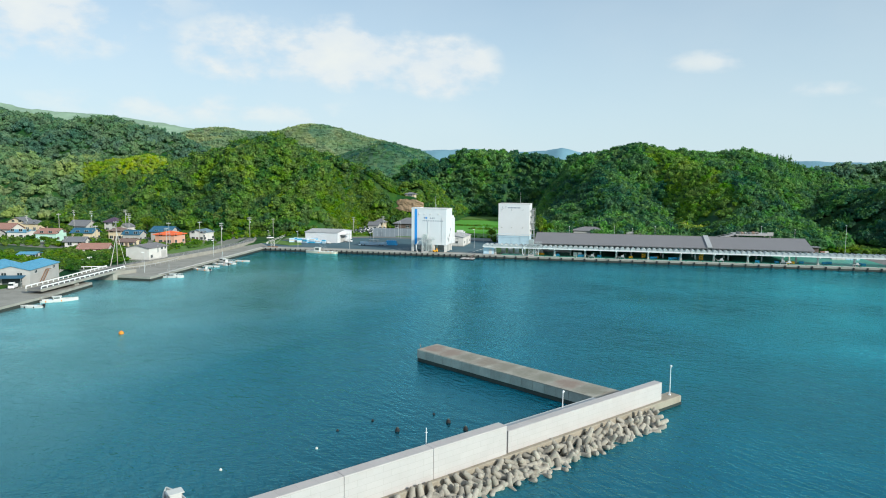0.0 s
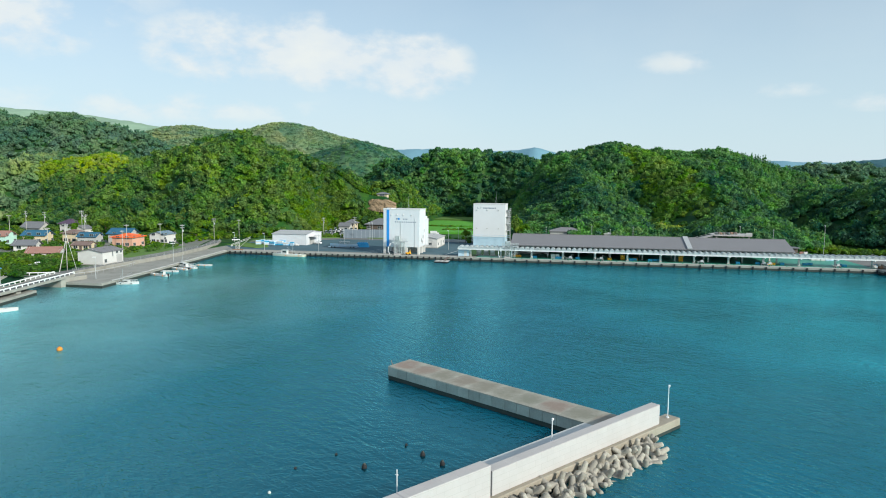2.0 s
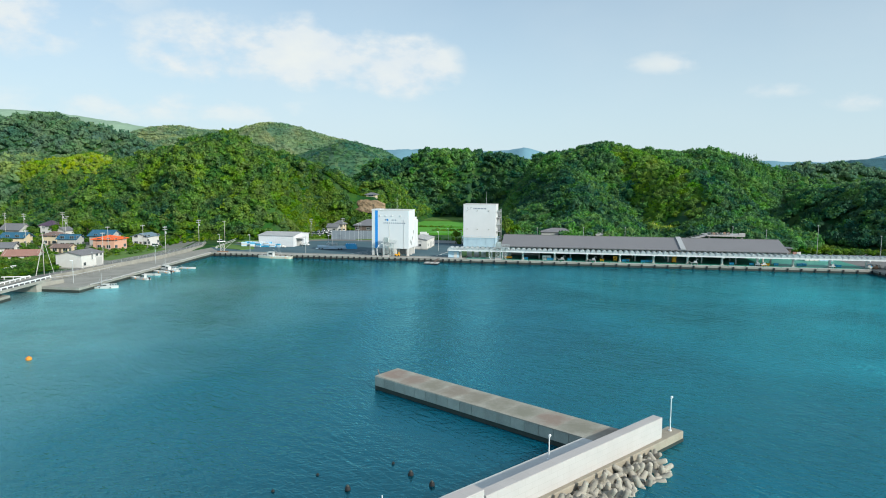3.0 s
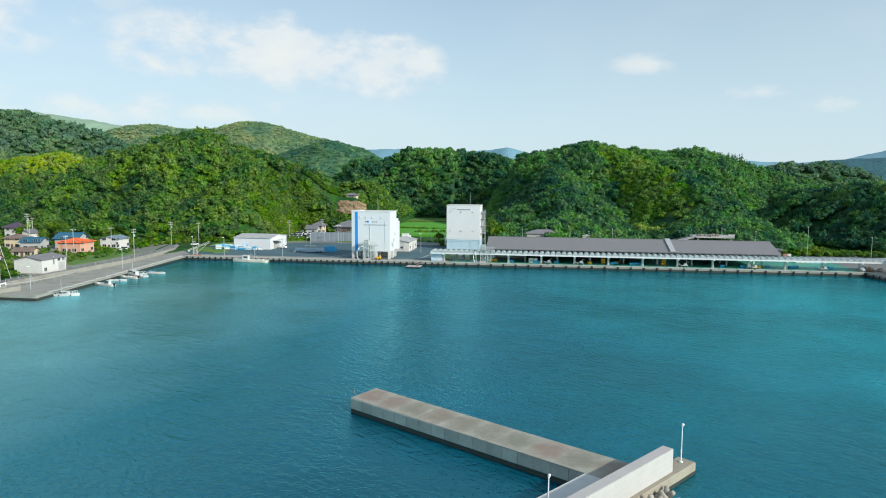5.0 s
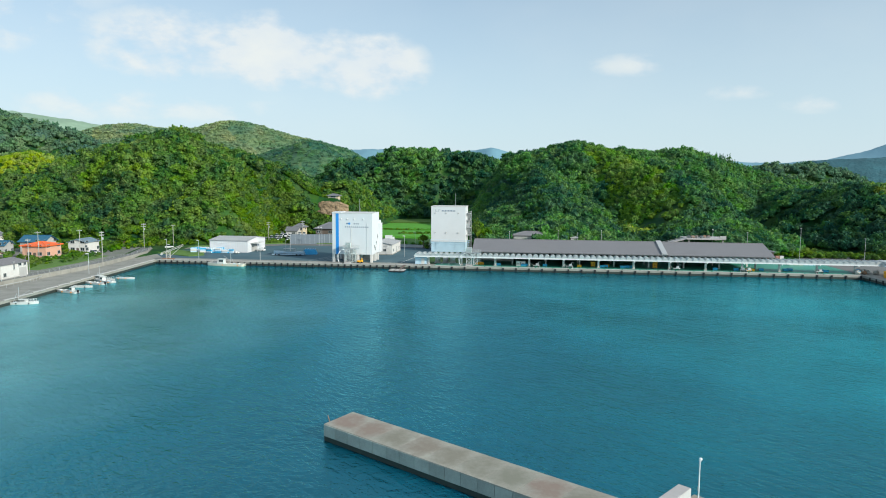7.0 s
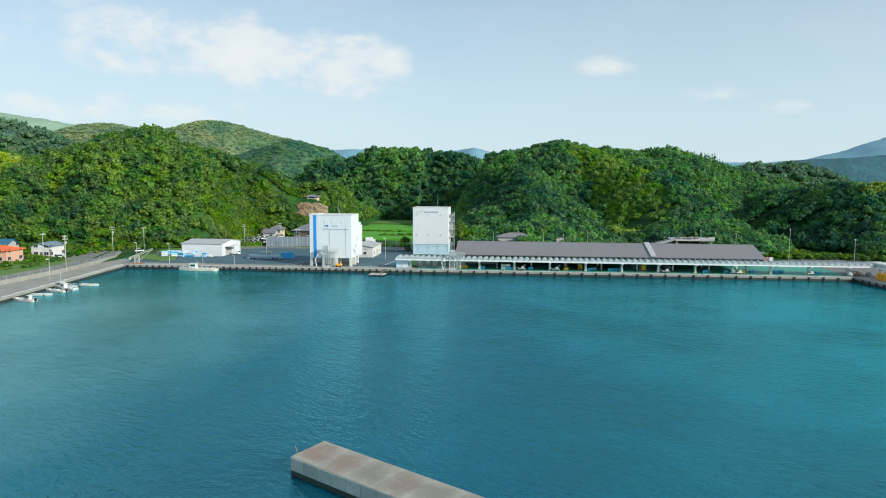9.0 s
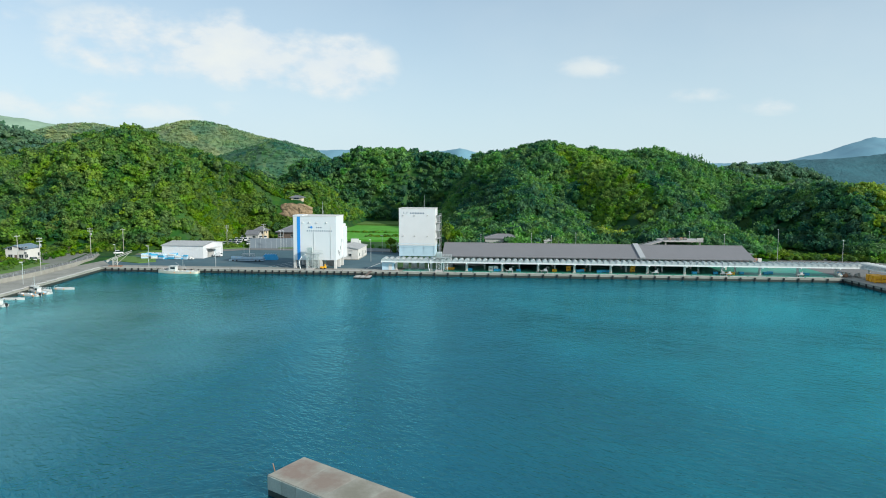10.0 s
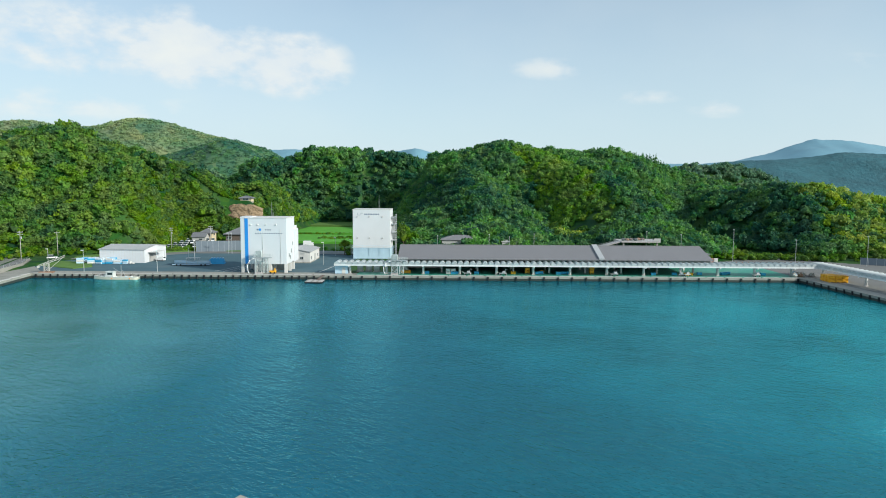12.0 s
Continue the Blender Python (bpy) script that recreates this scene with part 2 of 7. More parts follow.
def foliage(name, dark, light, scale=0.09, island=0.25, tree=0.2):
    """Leaves: broad stands of one tone, a tone for each tree and a little for each leaf spray."""
    m = bpy.data.materials.new(name)
    m.use_nodes = True
    t = m.node_tree
    b = t.nodes["Principled BSDF"]
    b.inputs["Roughness"].default_value = 0.6
    b.inputs["Specular IOR Level"].default_value = 0.2
    pos = t.nodes.new("ShaderNodeNewGeometry")
    k = 0.45
    for kind, size, detail, amount in (("ShaderNodeTexNoise", scale, 3.0, 1.5), ("ShaderNodeTexNoise", 1.6, 4.0, 0.4), ("ShaderNodeTexNoise", 0.02, 2.0, 1.8)):
        n = node(t, kind, Scale=size, Detail=detail, Roughness=0.6)
        t.links.new(pos.outputs["Position"], n.inputs["Vector"])
        k = math_node(t, "ADD", math_node(t, "MULTIPLY", math_node(t, "SUBTRACT", n.outputs[0], 0.5), amount), k)
    cell = node(t, "ShaderNodeTexVoronoi", Scale=tree)
    t.links.new(pos.outputs["Position"], cell.inputs["Vector"])
    tone = t.nodes.new("ShaderNodeSeparateColor")
    t.links.new(cell.outputs["Color"], tone.inputs[0])
    k = math_node(t, "ADD", k, math_node(t, "MULTIPLY", math_node(t, "SUBTRACT", tone.outputs[0], 0.5), 0.6))
    k = math_node(t, "ADD", k, math_node(t, "MULTIPLY", math_node(t, "SUBTRACT", pos.outputs["Random Per Island"], 0.5), island), clamp=True)
    mx = t.nodes.new("ShaderNodeMix")
    mx.data_type = "RGBA"
    t.links.new(k, mx.inputs[0])
    mx.inputs[6].default_value = (*dark, 1)
    mx.inputs[7].default_value = (*light, 1)
    # some trees stand out in a duller, browner or bluer green
    hue = t.nodes.new("ShaderNodeHueSaturation")
    t.links.new(math_node(t, "ADD", math_node(t, "MULTIPLY", math_node(t, "SUBTRACT", tone.outputs[1], 0.5), 0.035), 0.505), hue.inputs["Hue"])
    t.links.new(math_node(t, "ADD", math_node(t, "MULTIPLY", tone.outputs[2], 0.25), 0.88), hue.inputs["Saturation"])
    t.links.new(mx.outputs[2], hue.inputs["Color"])
    t.links.new(hue.outputs[0], b.inputs["Base Color"])
    leaf = t.nodes.new("ShaderNodeBsdfTranslucent")
    t.links.new(hue.outputs[0], leaf.inputs[0])
    mix = t.nodes.new("ShaderNodeMixShader")
    mix.inputs[0].default_value = 0.4
    t.links.new(b.outputs[0], mix.inputs[1])
    t.links.new(leaf.outputs[0], mix.inputs[2])
    t.links.new(mix.outputs[0], t.nodes["Material Output"].inputs[0])
    return m


def glass_dark(name):
    m = bpy.data.materials.new(name)
    m.use_nodes = True
    b = m.node_tree.nodes["Principled BSDF"]
    b.inputs["Base Color"].default_value = (0.03, 0.045, 0.05, 1)
    b.inputs["Roughness"].default_value = 0.08
    return m


WATER = water_material()
CONCRETE = surface("quay_concrete", (0.29, 0.285, 0.255), 0.85, 0.22, 0.35, 6.0, 0.3, dirt=(0.19, 0.18, 0.155), dirt_amount=0.7)
CONCRETE_PALE = surface("pale_concrete", (0.44, 0.42, 0.412), 0.8, 0.07, 0.5, 7.0, 0.2, dirt=(0.46, 0.44, 0.40), dirt_amount=0.35)
WALKWAY = surface("walkway_concrete", (0.55, 0.555, 0.54), 0.85, 0.06, 0.5, 7.0, 0.2, dirt=(0.36, 0.36, 0.34), dirt_amount=0.4)
CONCRETE_BASE = surface("tan_base_concrete", (0.31, 0.275, 0.22), 0.88, 0.2, 0.5, 6.0, 0.35, dirt=(0.22, 0.185, 0.13), dirt_amount=0.7)
GREENWALL = surface("green_painted_wall", (0.07, 0.17, 0.15), 0.7, 0.15, 0.6, 5.0, 0.05)


def parapet_material():
    """Pale concrete with the faint joints that the formwork panels left."""
    m = surface("parapet_concrete", (0.465, 0.44, 0.43), 0.8, 0.07, 0.5, 7.0, 0.2, dirt=(0.40, 0.37, 0.34), dirt_amount=0.35)
    t = m.node_tree
    b = t.nodes["Principled BSDF"]
    base = b.inputs["Base Color"].links[0].from_socket
    pos = t.nodes.new("ShaderNodeNewGeometry")
    along = t.nodes.new("ShaderNodeVectorMath")
    along.operation = "DOT_PRODUCT"
    along.inputs[1].default_value = (0.617, 0.787, 0)
    t.links.new(pos.outputs["Position"], along.inputs[0])
    xyz = t.nodes.new("ShaderNodeSeparateXYZ")
    t.links.new(pos.outputs["Position"], xyz.inputs[0])
    flat = t.nodes.new("ShaderNodeCombineXYZ")
    t.links.new(along.outputs["Value"], flat.inputs[0])
    t.links.new(xyz.outputs[2], flat.inputs[1])
    bricks = t.nodes.new("ShaderNodeTexBrick")
    bricks.offset = 0.5
    for key, value in (("Scale", 1.0), ("Brick Width", 1.85), ("Row Height", 0.61), ("Mortar Size", 0.018), ("Mortar Smooth", 0.6), ("Color1", (1, 1, 1, 1)), ("Color2", (0.96, 0.955, 0.96, 1)), ("Mortar", (0.80, 0.78, 0.77, 1))):
        bricks.inputs[key].default_value = value
    t.links.new(flat.outputs[0], bricks.inputs["Vector"])
    mul = t.nodes.new("ShaderNodeMix")
    mul.data_type = "RGBA"
    mul.blend_type = "MULTIPLY"
    mul.inputs[0].default_value = 1.0
    t.links.new(base, mul.inputs[6])
    t.links.new(bricks.outputs[0], mul.inputs[7])
    t.links.new(mul.outputs[2], b.inputs["Base Color"])
    return m


PARAPET = parapet_material()
VILLAGE_LOT = surface("village_lot", (0.20, 0.205, 0.18), 0.92, 0.3, 0.12, 4.0, 0.3, dirt=(0.09, 0.14, 0.05), dirt_amount=0.8)
ROOF_PALE = surface("pale_sheet_roof", (0.40, 0.41, 0.42), 0.55, 0.08, 0.2, 4.0, 0.1)


def stained_deck():
    """Deck slabs with a worn, stained middle and paler edges, no two alike."""
    m = surface("jetty_deck_concrete", (0.33, 0.32, 0.275), 0.88, 0.2, 0.5, 6.0, 0.35)
    t = m.node_tree
    b = t.nodes["Principled BSDF"]
    base = b.inputs["Base Color"].links[0].from_socket
    xyz = t.nodes.new("ShaderNodeSeparateXYZ")
    t.links.new(t.nodes.new("ShaderNodeTexCoord").outputs["Generated"], xyz.inputs[0])
    r = None
    for k in (0, 1):
        q = math_node(t, "POWER", math_node(t, "ABSOLUTE", math_node(t, "MULTIPLY", math_node(t, "SUBTRACT", xyz.outputs[k], 0.5), 2.2)), 2.0)
        r = q if r is None else math_node(t, "ADD", r, q)
    pos = t.nodes.new("ShaderNodeNewGeometry")
    n = node(t, "ShaderNodeTexNoise", Scale=0.7, Detail=5.0, Roughness=0.65)
    t.links.new(pos.outputs["Position"], n.inputs["Vector"])
    f = math_node(t, "SUBTRACT", math_node(t, "ADD", math_node(t, "MULTIPLY", n.outputs[0], 2.4), -0.2), r, clamp=True)
    stain = t.nodes.new("ShaderNodeMix")
    stain.data_type = "RGBA"
    stain.inputs[6].default_value, stain.inputs[7].default_value = (0.19, 0.195, 0.15, 1), (0.25, 0.17, 0.14, 1)
    t.links.new(t.nodes.new("ShaderNodeObjectInfo").outputs["Random"], stain.inputs[0])
    mx = t.nodes.new("ShaderNodeMix")
    mx.data_type = "RGBA"
    t.links.new(math_node(t, "MULTIPLY", f, 0.8), mx.inputs[0])
    t.links.new(base, mx.inputs[6])
    t.links.new(stain.outputs[2], mx.inputs[7])
    t.links.new(mx.outputs[2], b.inputs["Base Color"])
    return m


CONCRETE_DECK = stained_deck()
CONCRETE_FACE = surface("jetty_face_concrete", (0.36, 0.385, 0.35), 0.85, 0.25, 0.6, 6.0, 0.3, randomize=0.5, dirt=(0.22, 0.24, 0.22), dirt_amount=0.5)
WET = surface("wet_tide_concrete", (0.035, 0.042, 0.036), 0.5, 0.3, 1.2, 8.0, 0.4)
TETRA = surface("tetrapod_concrete", (0.33, 0.305, 0.26), 0.9, 0.28, 1.1, 7.0, 0.6, randomize=0.8, dirt=(0.15, 0.13, 0.10), dirt_amount=0.7, depth=0.05)
ASPHALT = surface("yard_asphalt", (0.062, 0.122, 0.150), 0.9, 0.2, 0.12, 5.0, 0.2, dirt=(0.19, 0.19, 0.18), dirt_amount=0.35)
ROAD = surface("road_asphalt", (0.17, 0.17, 0.165), 0.9, 0.15, 0.2, 6.0, 0.2)
GREENFLOOR = surface("green_painted_floor", (0.055, 0.29, 0.21), 0.45, 0.2, 0.5, 5.0, 0.1, dirt=(0.11, 0.2, 0.16), dirt_amount=0.5)
WHITE = surface("white_panel", (0.65, 0.665, 0.69), 0.55, 0.04, 0.25, 5.0, 0.05, dirt=(0.60, 0.61, 0.62), dirt_amount=0.3)
WHITE_WORN = surface("worn_white_paint", (0.62, 0.61, 0.59), 0.6, 0.09, 0.6, 6.0, 0.08, dirt=(0.5, 0.48, 0.43), dirt_amount=0.4)
CREAM = surface("cream_render", (0.62, 0.52, 0.36), 0.8, 0.08, 0.6, 7.0, 0.1)
MINT = surface("mint_render", (0.45, 0.68, 0.60), 0.8, 0.06, 0.6, 7.0, 0.1)
SALMON = surface("salmon_render", (0.62, 0.36, 0.26), 0.8, 0.06, 0.5, 7.0, 0.1, dirt=(0.5, 0.3, 0.22), dirt_amount=0.3)
GREYWALL = surface("grey_corrugated_wall", (0.42, 0.42, 0.41), 0.7, 0.1, 0.5, 7.0, 0.1, dirt=(0.3, 0.29, 0.27), dirt_amount=0.4)
TIMBER = surface("brown_timber_wall", (0.13, 0.10, 0.085), 0.8, 0.2, 0.8, 9.0, 0.2)
ROOF_GREY = surface("grey_sheet_roof", (0.20, 0.195, 0.205), 0.6, 0.08, 0.12, 3.0, 0.1, dirt=(0.19, 0.18, 0.175), dirt_amount=0.4, randomize=0.25)
ROOF_TILE_GREY = surface("grey_tile_roof", (0.17, 0.175, 0.19), 0.6, 0.18, 0.6, 8.0, 0.4)
ROOF_BROWN = surface("brown_tile_roof", (0.20, 0.14, 0.12), 0.65, 0.18, 0.6, 8.0, 0.4)
ROOF_BLUE = surface("blue_sheet_roof", (0.03, 0.12, 0.20), 0.5, 0.15, 0.4, 6.0, 0.15)
ROOF_SKY = surface("sky_blue_sheet_roof", (0.10, 0.31, 0.47), 0.55, 0.12, 0.3, 6.0, 0.15)
ROOF_TEAL = surface("slate_blue_roof", (0.16, 0.23, 0.29), 0.55, 0.12, 0.4, 6.0, 0.15)
ROOF_ORANGE = surface("orange_sheet_roof", (0.80, 0.135, 0.025), 0.5, 0.1, 0.4, 6.0, 0.12)
ROOF_RED = surface("faded_red_roof", (0.33, 0.18, 0.145), 0.7, 0.16, 0.6, 8.0, 0.35)
ROOF_PURPLE = surface("purple_brown_roof", (0.09, 0.06, 0.10), 0.6, 0.15, 0.6, 8.0, 0.3)
CANOPY = surface("translucent_canopy_sheet", (0.72, 0.76, 0.77), 0.45, 0.08, 0.5, 6.0, 0.05, randomize=0.35)


def let_light_through(m, amount):
    """Thin plastic sheet: part of the light passes and glows on the far side."""
    t = m.node_tree
    b = t.nodes["Principled BSDF"]
    tr = t.nodes.new("ShaderNodeBsdfTranslucent")
    t.links.new(b.inputs["Base Color"].links[0].from_socket, tr.inputs[0])
    mix = t.nodes.new("ShaderNodeMixShader")
    mix.inputs[0].default_value = amount
    t.links.new(b.outputs[0], mix.inputs[1])
    t.links.new(tr.outputs[0], mix.inputs[2])
    t.links.new(mix.outputs[0], t.nodes["Material Output"].inputs[0])


let_light_through(CANOPY, 0.55)

STEEL = surface("galvanised_steel", (0.48, 0.50, 0.51), 0.45, 0.1, 1.5, 9.0, 0.05, metal=0.4)
LOADER = surface("weathered_grey_steel", (0.46, 0.51, 0.51), 0.6, 0.15, 1.2, 9.0, 0.05, dirt=(0.30, 0.26, 0.21), dirt_amount=0.4)
STEEL_WHITE = surface("white_painted_steel", (0.78, 0.79, 0.79), 0.5, 0.05, 1.5, 9.0, 0.03)
RUST = surface("rusty_steel", (0.26, 0.15, 0.09), 0.85, 0.3, 1.6, 9.0, 0.2)
RUBBER = surface("black_rubber", (0.018, 0.018, 0.02), 0.75, 0.3, 2.0, 9.0, 0.1)
BLUE_STRIPE = surface("bright_blue_paint", (0.03, 0.25, 0.66), 0.5, 0.06, 0.5, 6.0, 0.03)
BLUE_PALE = surface("pale_blue_paint", (0.46, 0.62, 0.74), 0.55, 0.08, 0.5, 6.0, 0.03)
BLUE_TUB = surface("blue_plastic", (0.05, 0.36, 0.62), 0.45, 0.1, 1.0, 8.0, 0.03, randomize=0.5)
BLUE_TARP = surface("blue_tarpaulin", (0.04, 0.33, 0.62), 0.55, 0.12, 1.2, 8.0, 0.5, depth=0.1)
YELLOW_TUB = surface("yellow_plastic", (0.82, 0.40, 0.02), 0.45, 0.08, 1.0, 8.0, 0.03, randomize=0.3)
ORANGE = surface("orange_plastic", (0.80, 0.27, 0.03), 0.45, 0.1, 1.0, 8.0, 0.03)
TEXTDARK = surface("dark_sign_paint", (0.17, 0.22, 0.29), 0.6, 0.05, 1.0, 8.0, 0.0)
TEXTGREY = surface("grey_sign_paint", (0.42, 0.46, 0.50), 0.6, 0.05, 1.0, 8.0, 0.0)
BOATWHITE = surface("white_boat_gelcoat", (0.56, 0.57, 0.56), 0.3, 0.06, 0.9, 7.0, 0.03, dirt=(0.62, 0.6, 0.54), dirt_amount=0.35)
BOATDECK = surface("pale_boat_deck", (0.60, 0.62, 0.60), 0.7, 0.1, 1.0, 8.0, 0.1)
BOATYELLOW = surface("yellow_white_hull", (0.64, 0.61, 0.50), 0.4, 0.06, 0.9, 7.0, 0.03)
POLE = surface("concrete_utility_pole", (0.44, 0.43, 0.40), 0.8, 0.1, 0.7, 8.0, 0.1)
FENCE = surface("blue_grey_mesh_panel", (0.17, 0.21, 0.25), 0.7, 0.12, 0.3, 8.0, 0.1, randomize=0.25)
SOIL = foliage("undergrowth", (0.018, 0.085, 0.034), (0.10, 0.20, 0.04), 0.12, 0.0)
CLIFF = surface("bare_earth_cliff", (0.28, 0.205, 0.13), 0.95, 0.25, 0.4, 3.0, 0.6, depth=0.4, dirt=(0.25, 0.17, 0.09), dirt_amount=0.7)
PADDY = surface("green_rice_field", (0.10, 0.33, 0.030), 0.85, 0.3, 0.2, 4.0, 0.5, depth=0.2)
GRASS = surface("rough_grass", (0.10, 0.19, 0.035), 0.9, 0.3, 0.3, 4.0, 0.5, depth=0.2)
FOREST = foliage("forest_leaves", (0.028, 0.115, 0.066), (0.172, 0.350, 0.070), island=0.4)
FOREST_WARM = foliage("sunny_forest_leaves", (0.034, 0.118, 0.046), (0.215, 0.345, 0.046), island=0.35)
# FOREST_FAR: the air's haze is put into the leaf colours, pale and bluish
FOREST_FAR = foliage("hazed_far_leaves", (0.15, 0.29, 0.18), (0.36, 0.43, 0.20), 0.012, 0.05, 0.04)
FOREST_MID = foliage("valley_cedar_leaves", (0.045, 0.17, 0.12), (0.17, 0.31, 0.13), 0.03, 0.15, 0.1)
# HILLS_WEST and HILLS_REAR: haze put into the leaf colours, paler in front
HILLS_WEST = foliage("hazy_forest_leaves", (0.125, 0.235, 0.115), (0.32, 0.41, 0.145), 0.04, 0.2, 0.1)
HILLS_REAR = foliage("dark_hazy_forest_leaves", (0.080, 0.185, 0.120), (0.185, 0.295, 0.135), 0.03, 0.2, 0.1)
# SPUR: sunlight on the lower spurs is put into the leaf colour
SPUR = foliage("sunlit_spur_leaves", (0.14, 0.27, 0.038), (0.44, 0.51, 0.068), 0.07, 0.2)
SHRUB = foliage("hill_shrub_leaves", (0.11, 0.27, 0.040), (0.27, 0.41, 0.055), 0.06, 0.2)
BAMBOO = foliage("yellow_green_bamboo", (0.17, 0.29, 0.03), (0.38, 0.47, 0.05), 0.08, 0.3)
BUSH = foliage("bush_leaves", (0.04, 0.12, 0.016), (0.19, 0.31, 0.03), 0.25, 0.5)
BARK = surface("tree_bark", (0.12, 0.09, 0.06), 0.95, 0.3, 1.5, 9.0, 0.5)
# haze of distance is put into the colours of ranges and headland
HAZE_HILL = surface("haze_blue_hill", (0.15, 0.29, 0.37), 0.95, 0.12, 0.006, 0.05, 0.0)
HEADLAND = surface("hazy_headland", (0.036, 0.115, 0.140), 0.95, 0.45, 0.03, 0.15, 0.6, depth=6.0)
HAZE_HILL2 = surface("haze_green_hill", (0.24, 0.35, 0.25), 0.95, 0.25, 0.012, 0.06, 0.0)
GLASS = glass_dark("dark_window_glass")
YARD_LINE = surface("white_road_paint", (0.7, 0.7, 0.68), 0.7, 0.15, 2.0, 9.0, 0.05)
DARK = surface("dark_interior", (0.05, 0.07, 0.07), 0.8, 0.2, 0.5, 5.0, 0.05)


# ---- building blocks ----
def box(bm, x0, x1, y0, y1, z0, z1):
    v = [bm.verts.new((x, y, z)) for z in (z0, z1) for x, y in ((x0, y0), (x1, y0), (x1, y1), (x0, y1))]
    for f in ((3, 2, 1, 0), (4, 5, 6, 7), (0, 1, 5, 4), (1, 2, 6, 5), (2, 3, 7, 6), (3, 0, 4, 7)):
        bm.faces.new([v[i] for i in f])
    return bm


def prism(bm, pts, z0, z1):
    """A column over a polygon given counter-clockwise."""
    lo = [bm.verts.new((x, y, z0)) for x, y in pts]
    hi = [bm.verts.new((x, y, z1)) for x, y in pts]
    n = len(pts)
    bm.faces.new(hi)
    bm.faces.new(lo[::-1])
    for i in range(n):
        bm.faces.new((lo[i], lo[(i + 1) % n], hi[(i + 1) % n], hi[i]))
    return bm


def slab(bm, quad, thick):
    """A plate of that thickness under four corners."""
    n = (Vector(quad[1]) - Vector(quad[0])).cross(Vector(quad[3]) - Vector(quad[0])).normalized() * thick
    hi = [bm.verts.new(q) for q in quad]
    lo = [bm.verts.new(Vector(q) - n) for q in quad]
    bm.faces.new(hi)
    bm.faces.new(lo[::-1])
    for i in range(4):
        bm.faces.new((lo[i], lo[(i + 1) % 4], hi[(i + 1) % 4], hi[i]))
    return bm


def tube(bm, a, b, r, n=8, r2=None):
    a, b = Vector(a), Vector(b)
    r2 = r if r2 is None else r2
    q = (b - a).to_track_quat("Z", "Y")
    rings = []
    for p, rad in ((a, r), (b, r2)):
        rings.append([bm.verts.new(p + q @ Vector((rad * math.cos(6.28318 * i / n), rad * math.sin(6.28318 * i / n), 0))) for i in range(n)])
    for i in range(n):
        bm.faces.new((rings[0][i], rings[0][(i + 1) % n], rings[1][(i + 1) % n], rings[1][i]))
    bm.faces.new(rings[0][::-1])
    bm.faces.new(rings[1])
    return bm


def ball(bm, c, r, squash=1.0, sub=2):
    bmesh.ops.create_icosphere(bm, subdivisions=sub, radius=r, matrix=Matrix.Translation(c) @ Matrix.Diagonal((1, 1, squash, 1)))
    return bm


def loft(bm, rings):
    rows = [[bm.verts.new(p) for p in ring] for ring in rings]
    for a, b in zip(rows, rows[1:]):
        for i in range(len(a) - 1):
            bm.faces.new((a[i], a[i + 1], b[i + 1], b[i]))
    return rows


def part(name, bm, material, parent=None, label="", smooth=False, bevel=0.0):
    if bevel:
        bmesh.ops.bevel(bm, geom=[e for e in bm.edges if e.is_manifold], offset=bevel, segments=1, affect="EDGES", clamp_overlap=True)
    bmesh.ops.recalc_face_normals(bm, faces=bm.faces)
    me = bpy.data.meshes.new(name)
    bm.to_mesh(me)
    bm.free()
    me.materials.append(material)
    if smooth:
        for p in me.polygons:
            p.use_smooth = True
    ob = new(name, me)
    ob.parent = parent
    if label:
        ob["label"] = label
    return ob


def shared(name, mesh, parent, m=None):
    ob = new(name, mesh)
    ob.parent = parent
    if m is not None:
        ob.matrix_local = m
    return ob


def thing(name, label, category, m=None, group="", kind=""):
    ob = new(name)
    ob.empty_display_size = 0.5
    if m is not None:
        ob.matrix_world = m
    return tagged(ob, label, category, group, kind)


def B():
    return bmesh.new()


DECK = 1.4


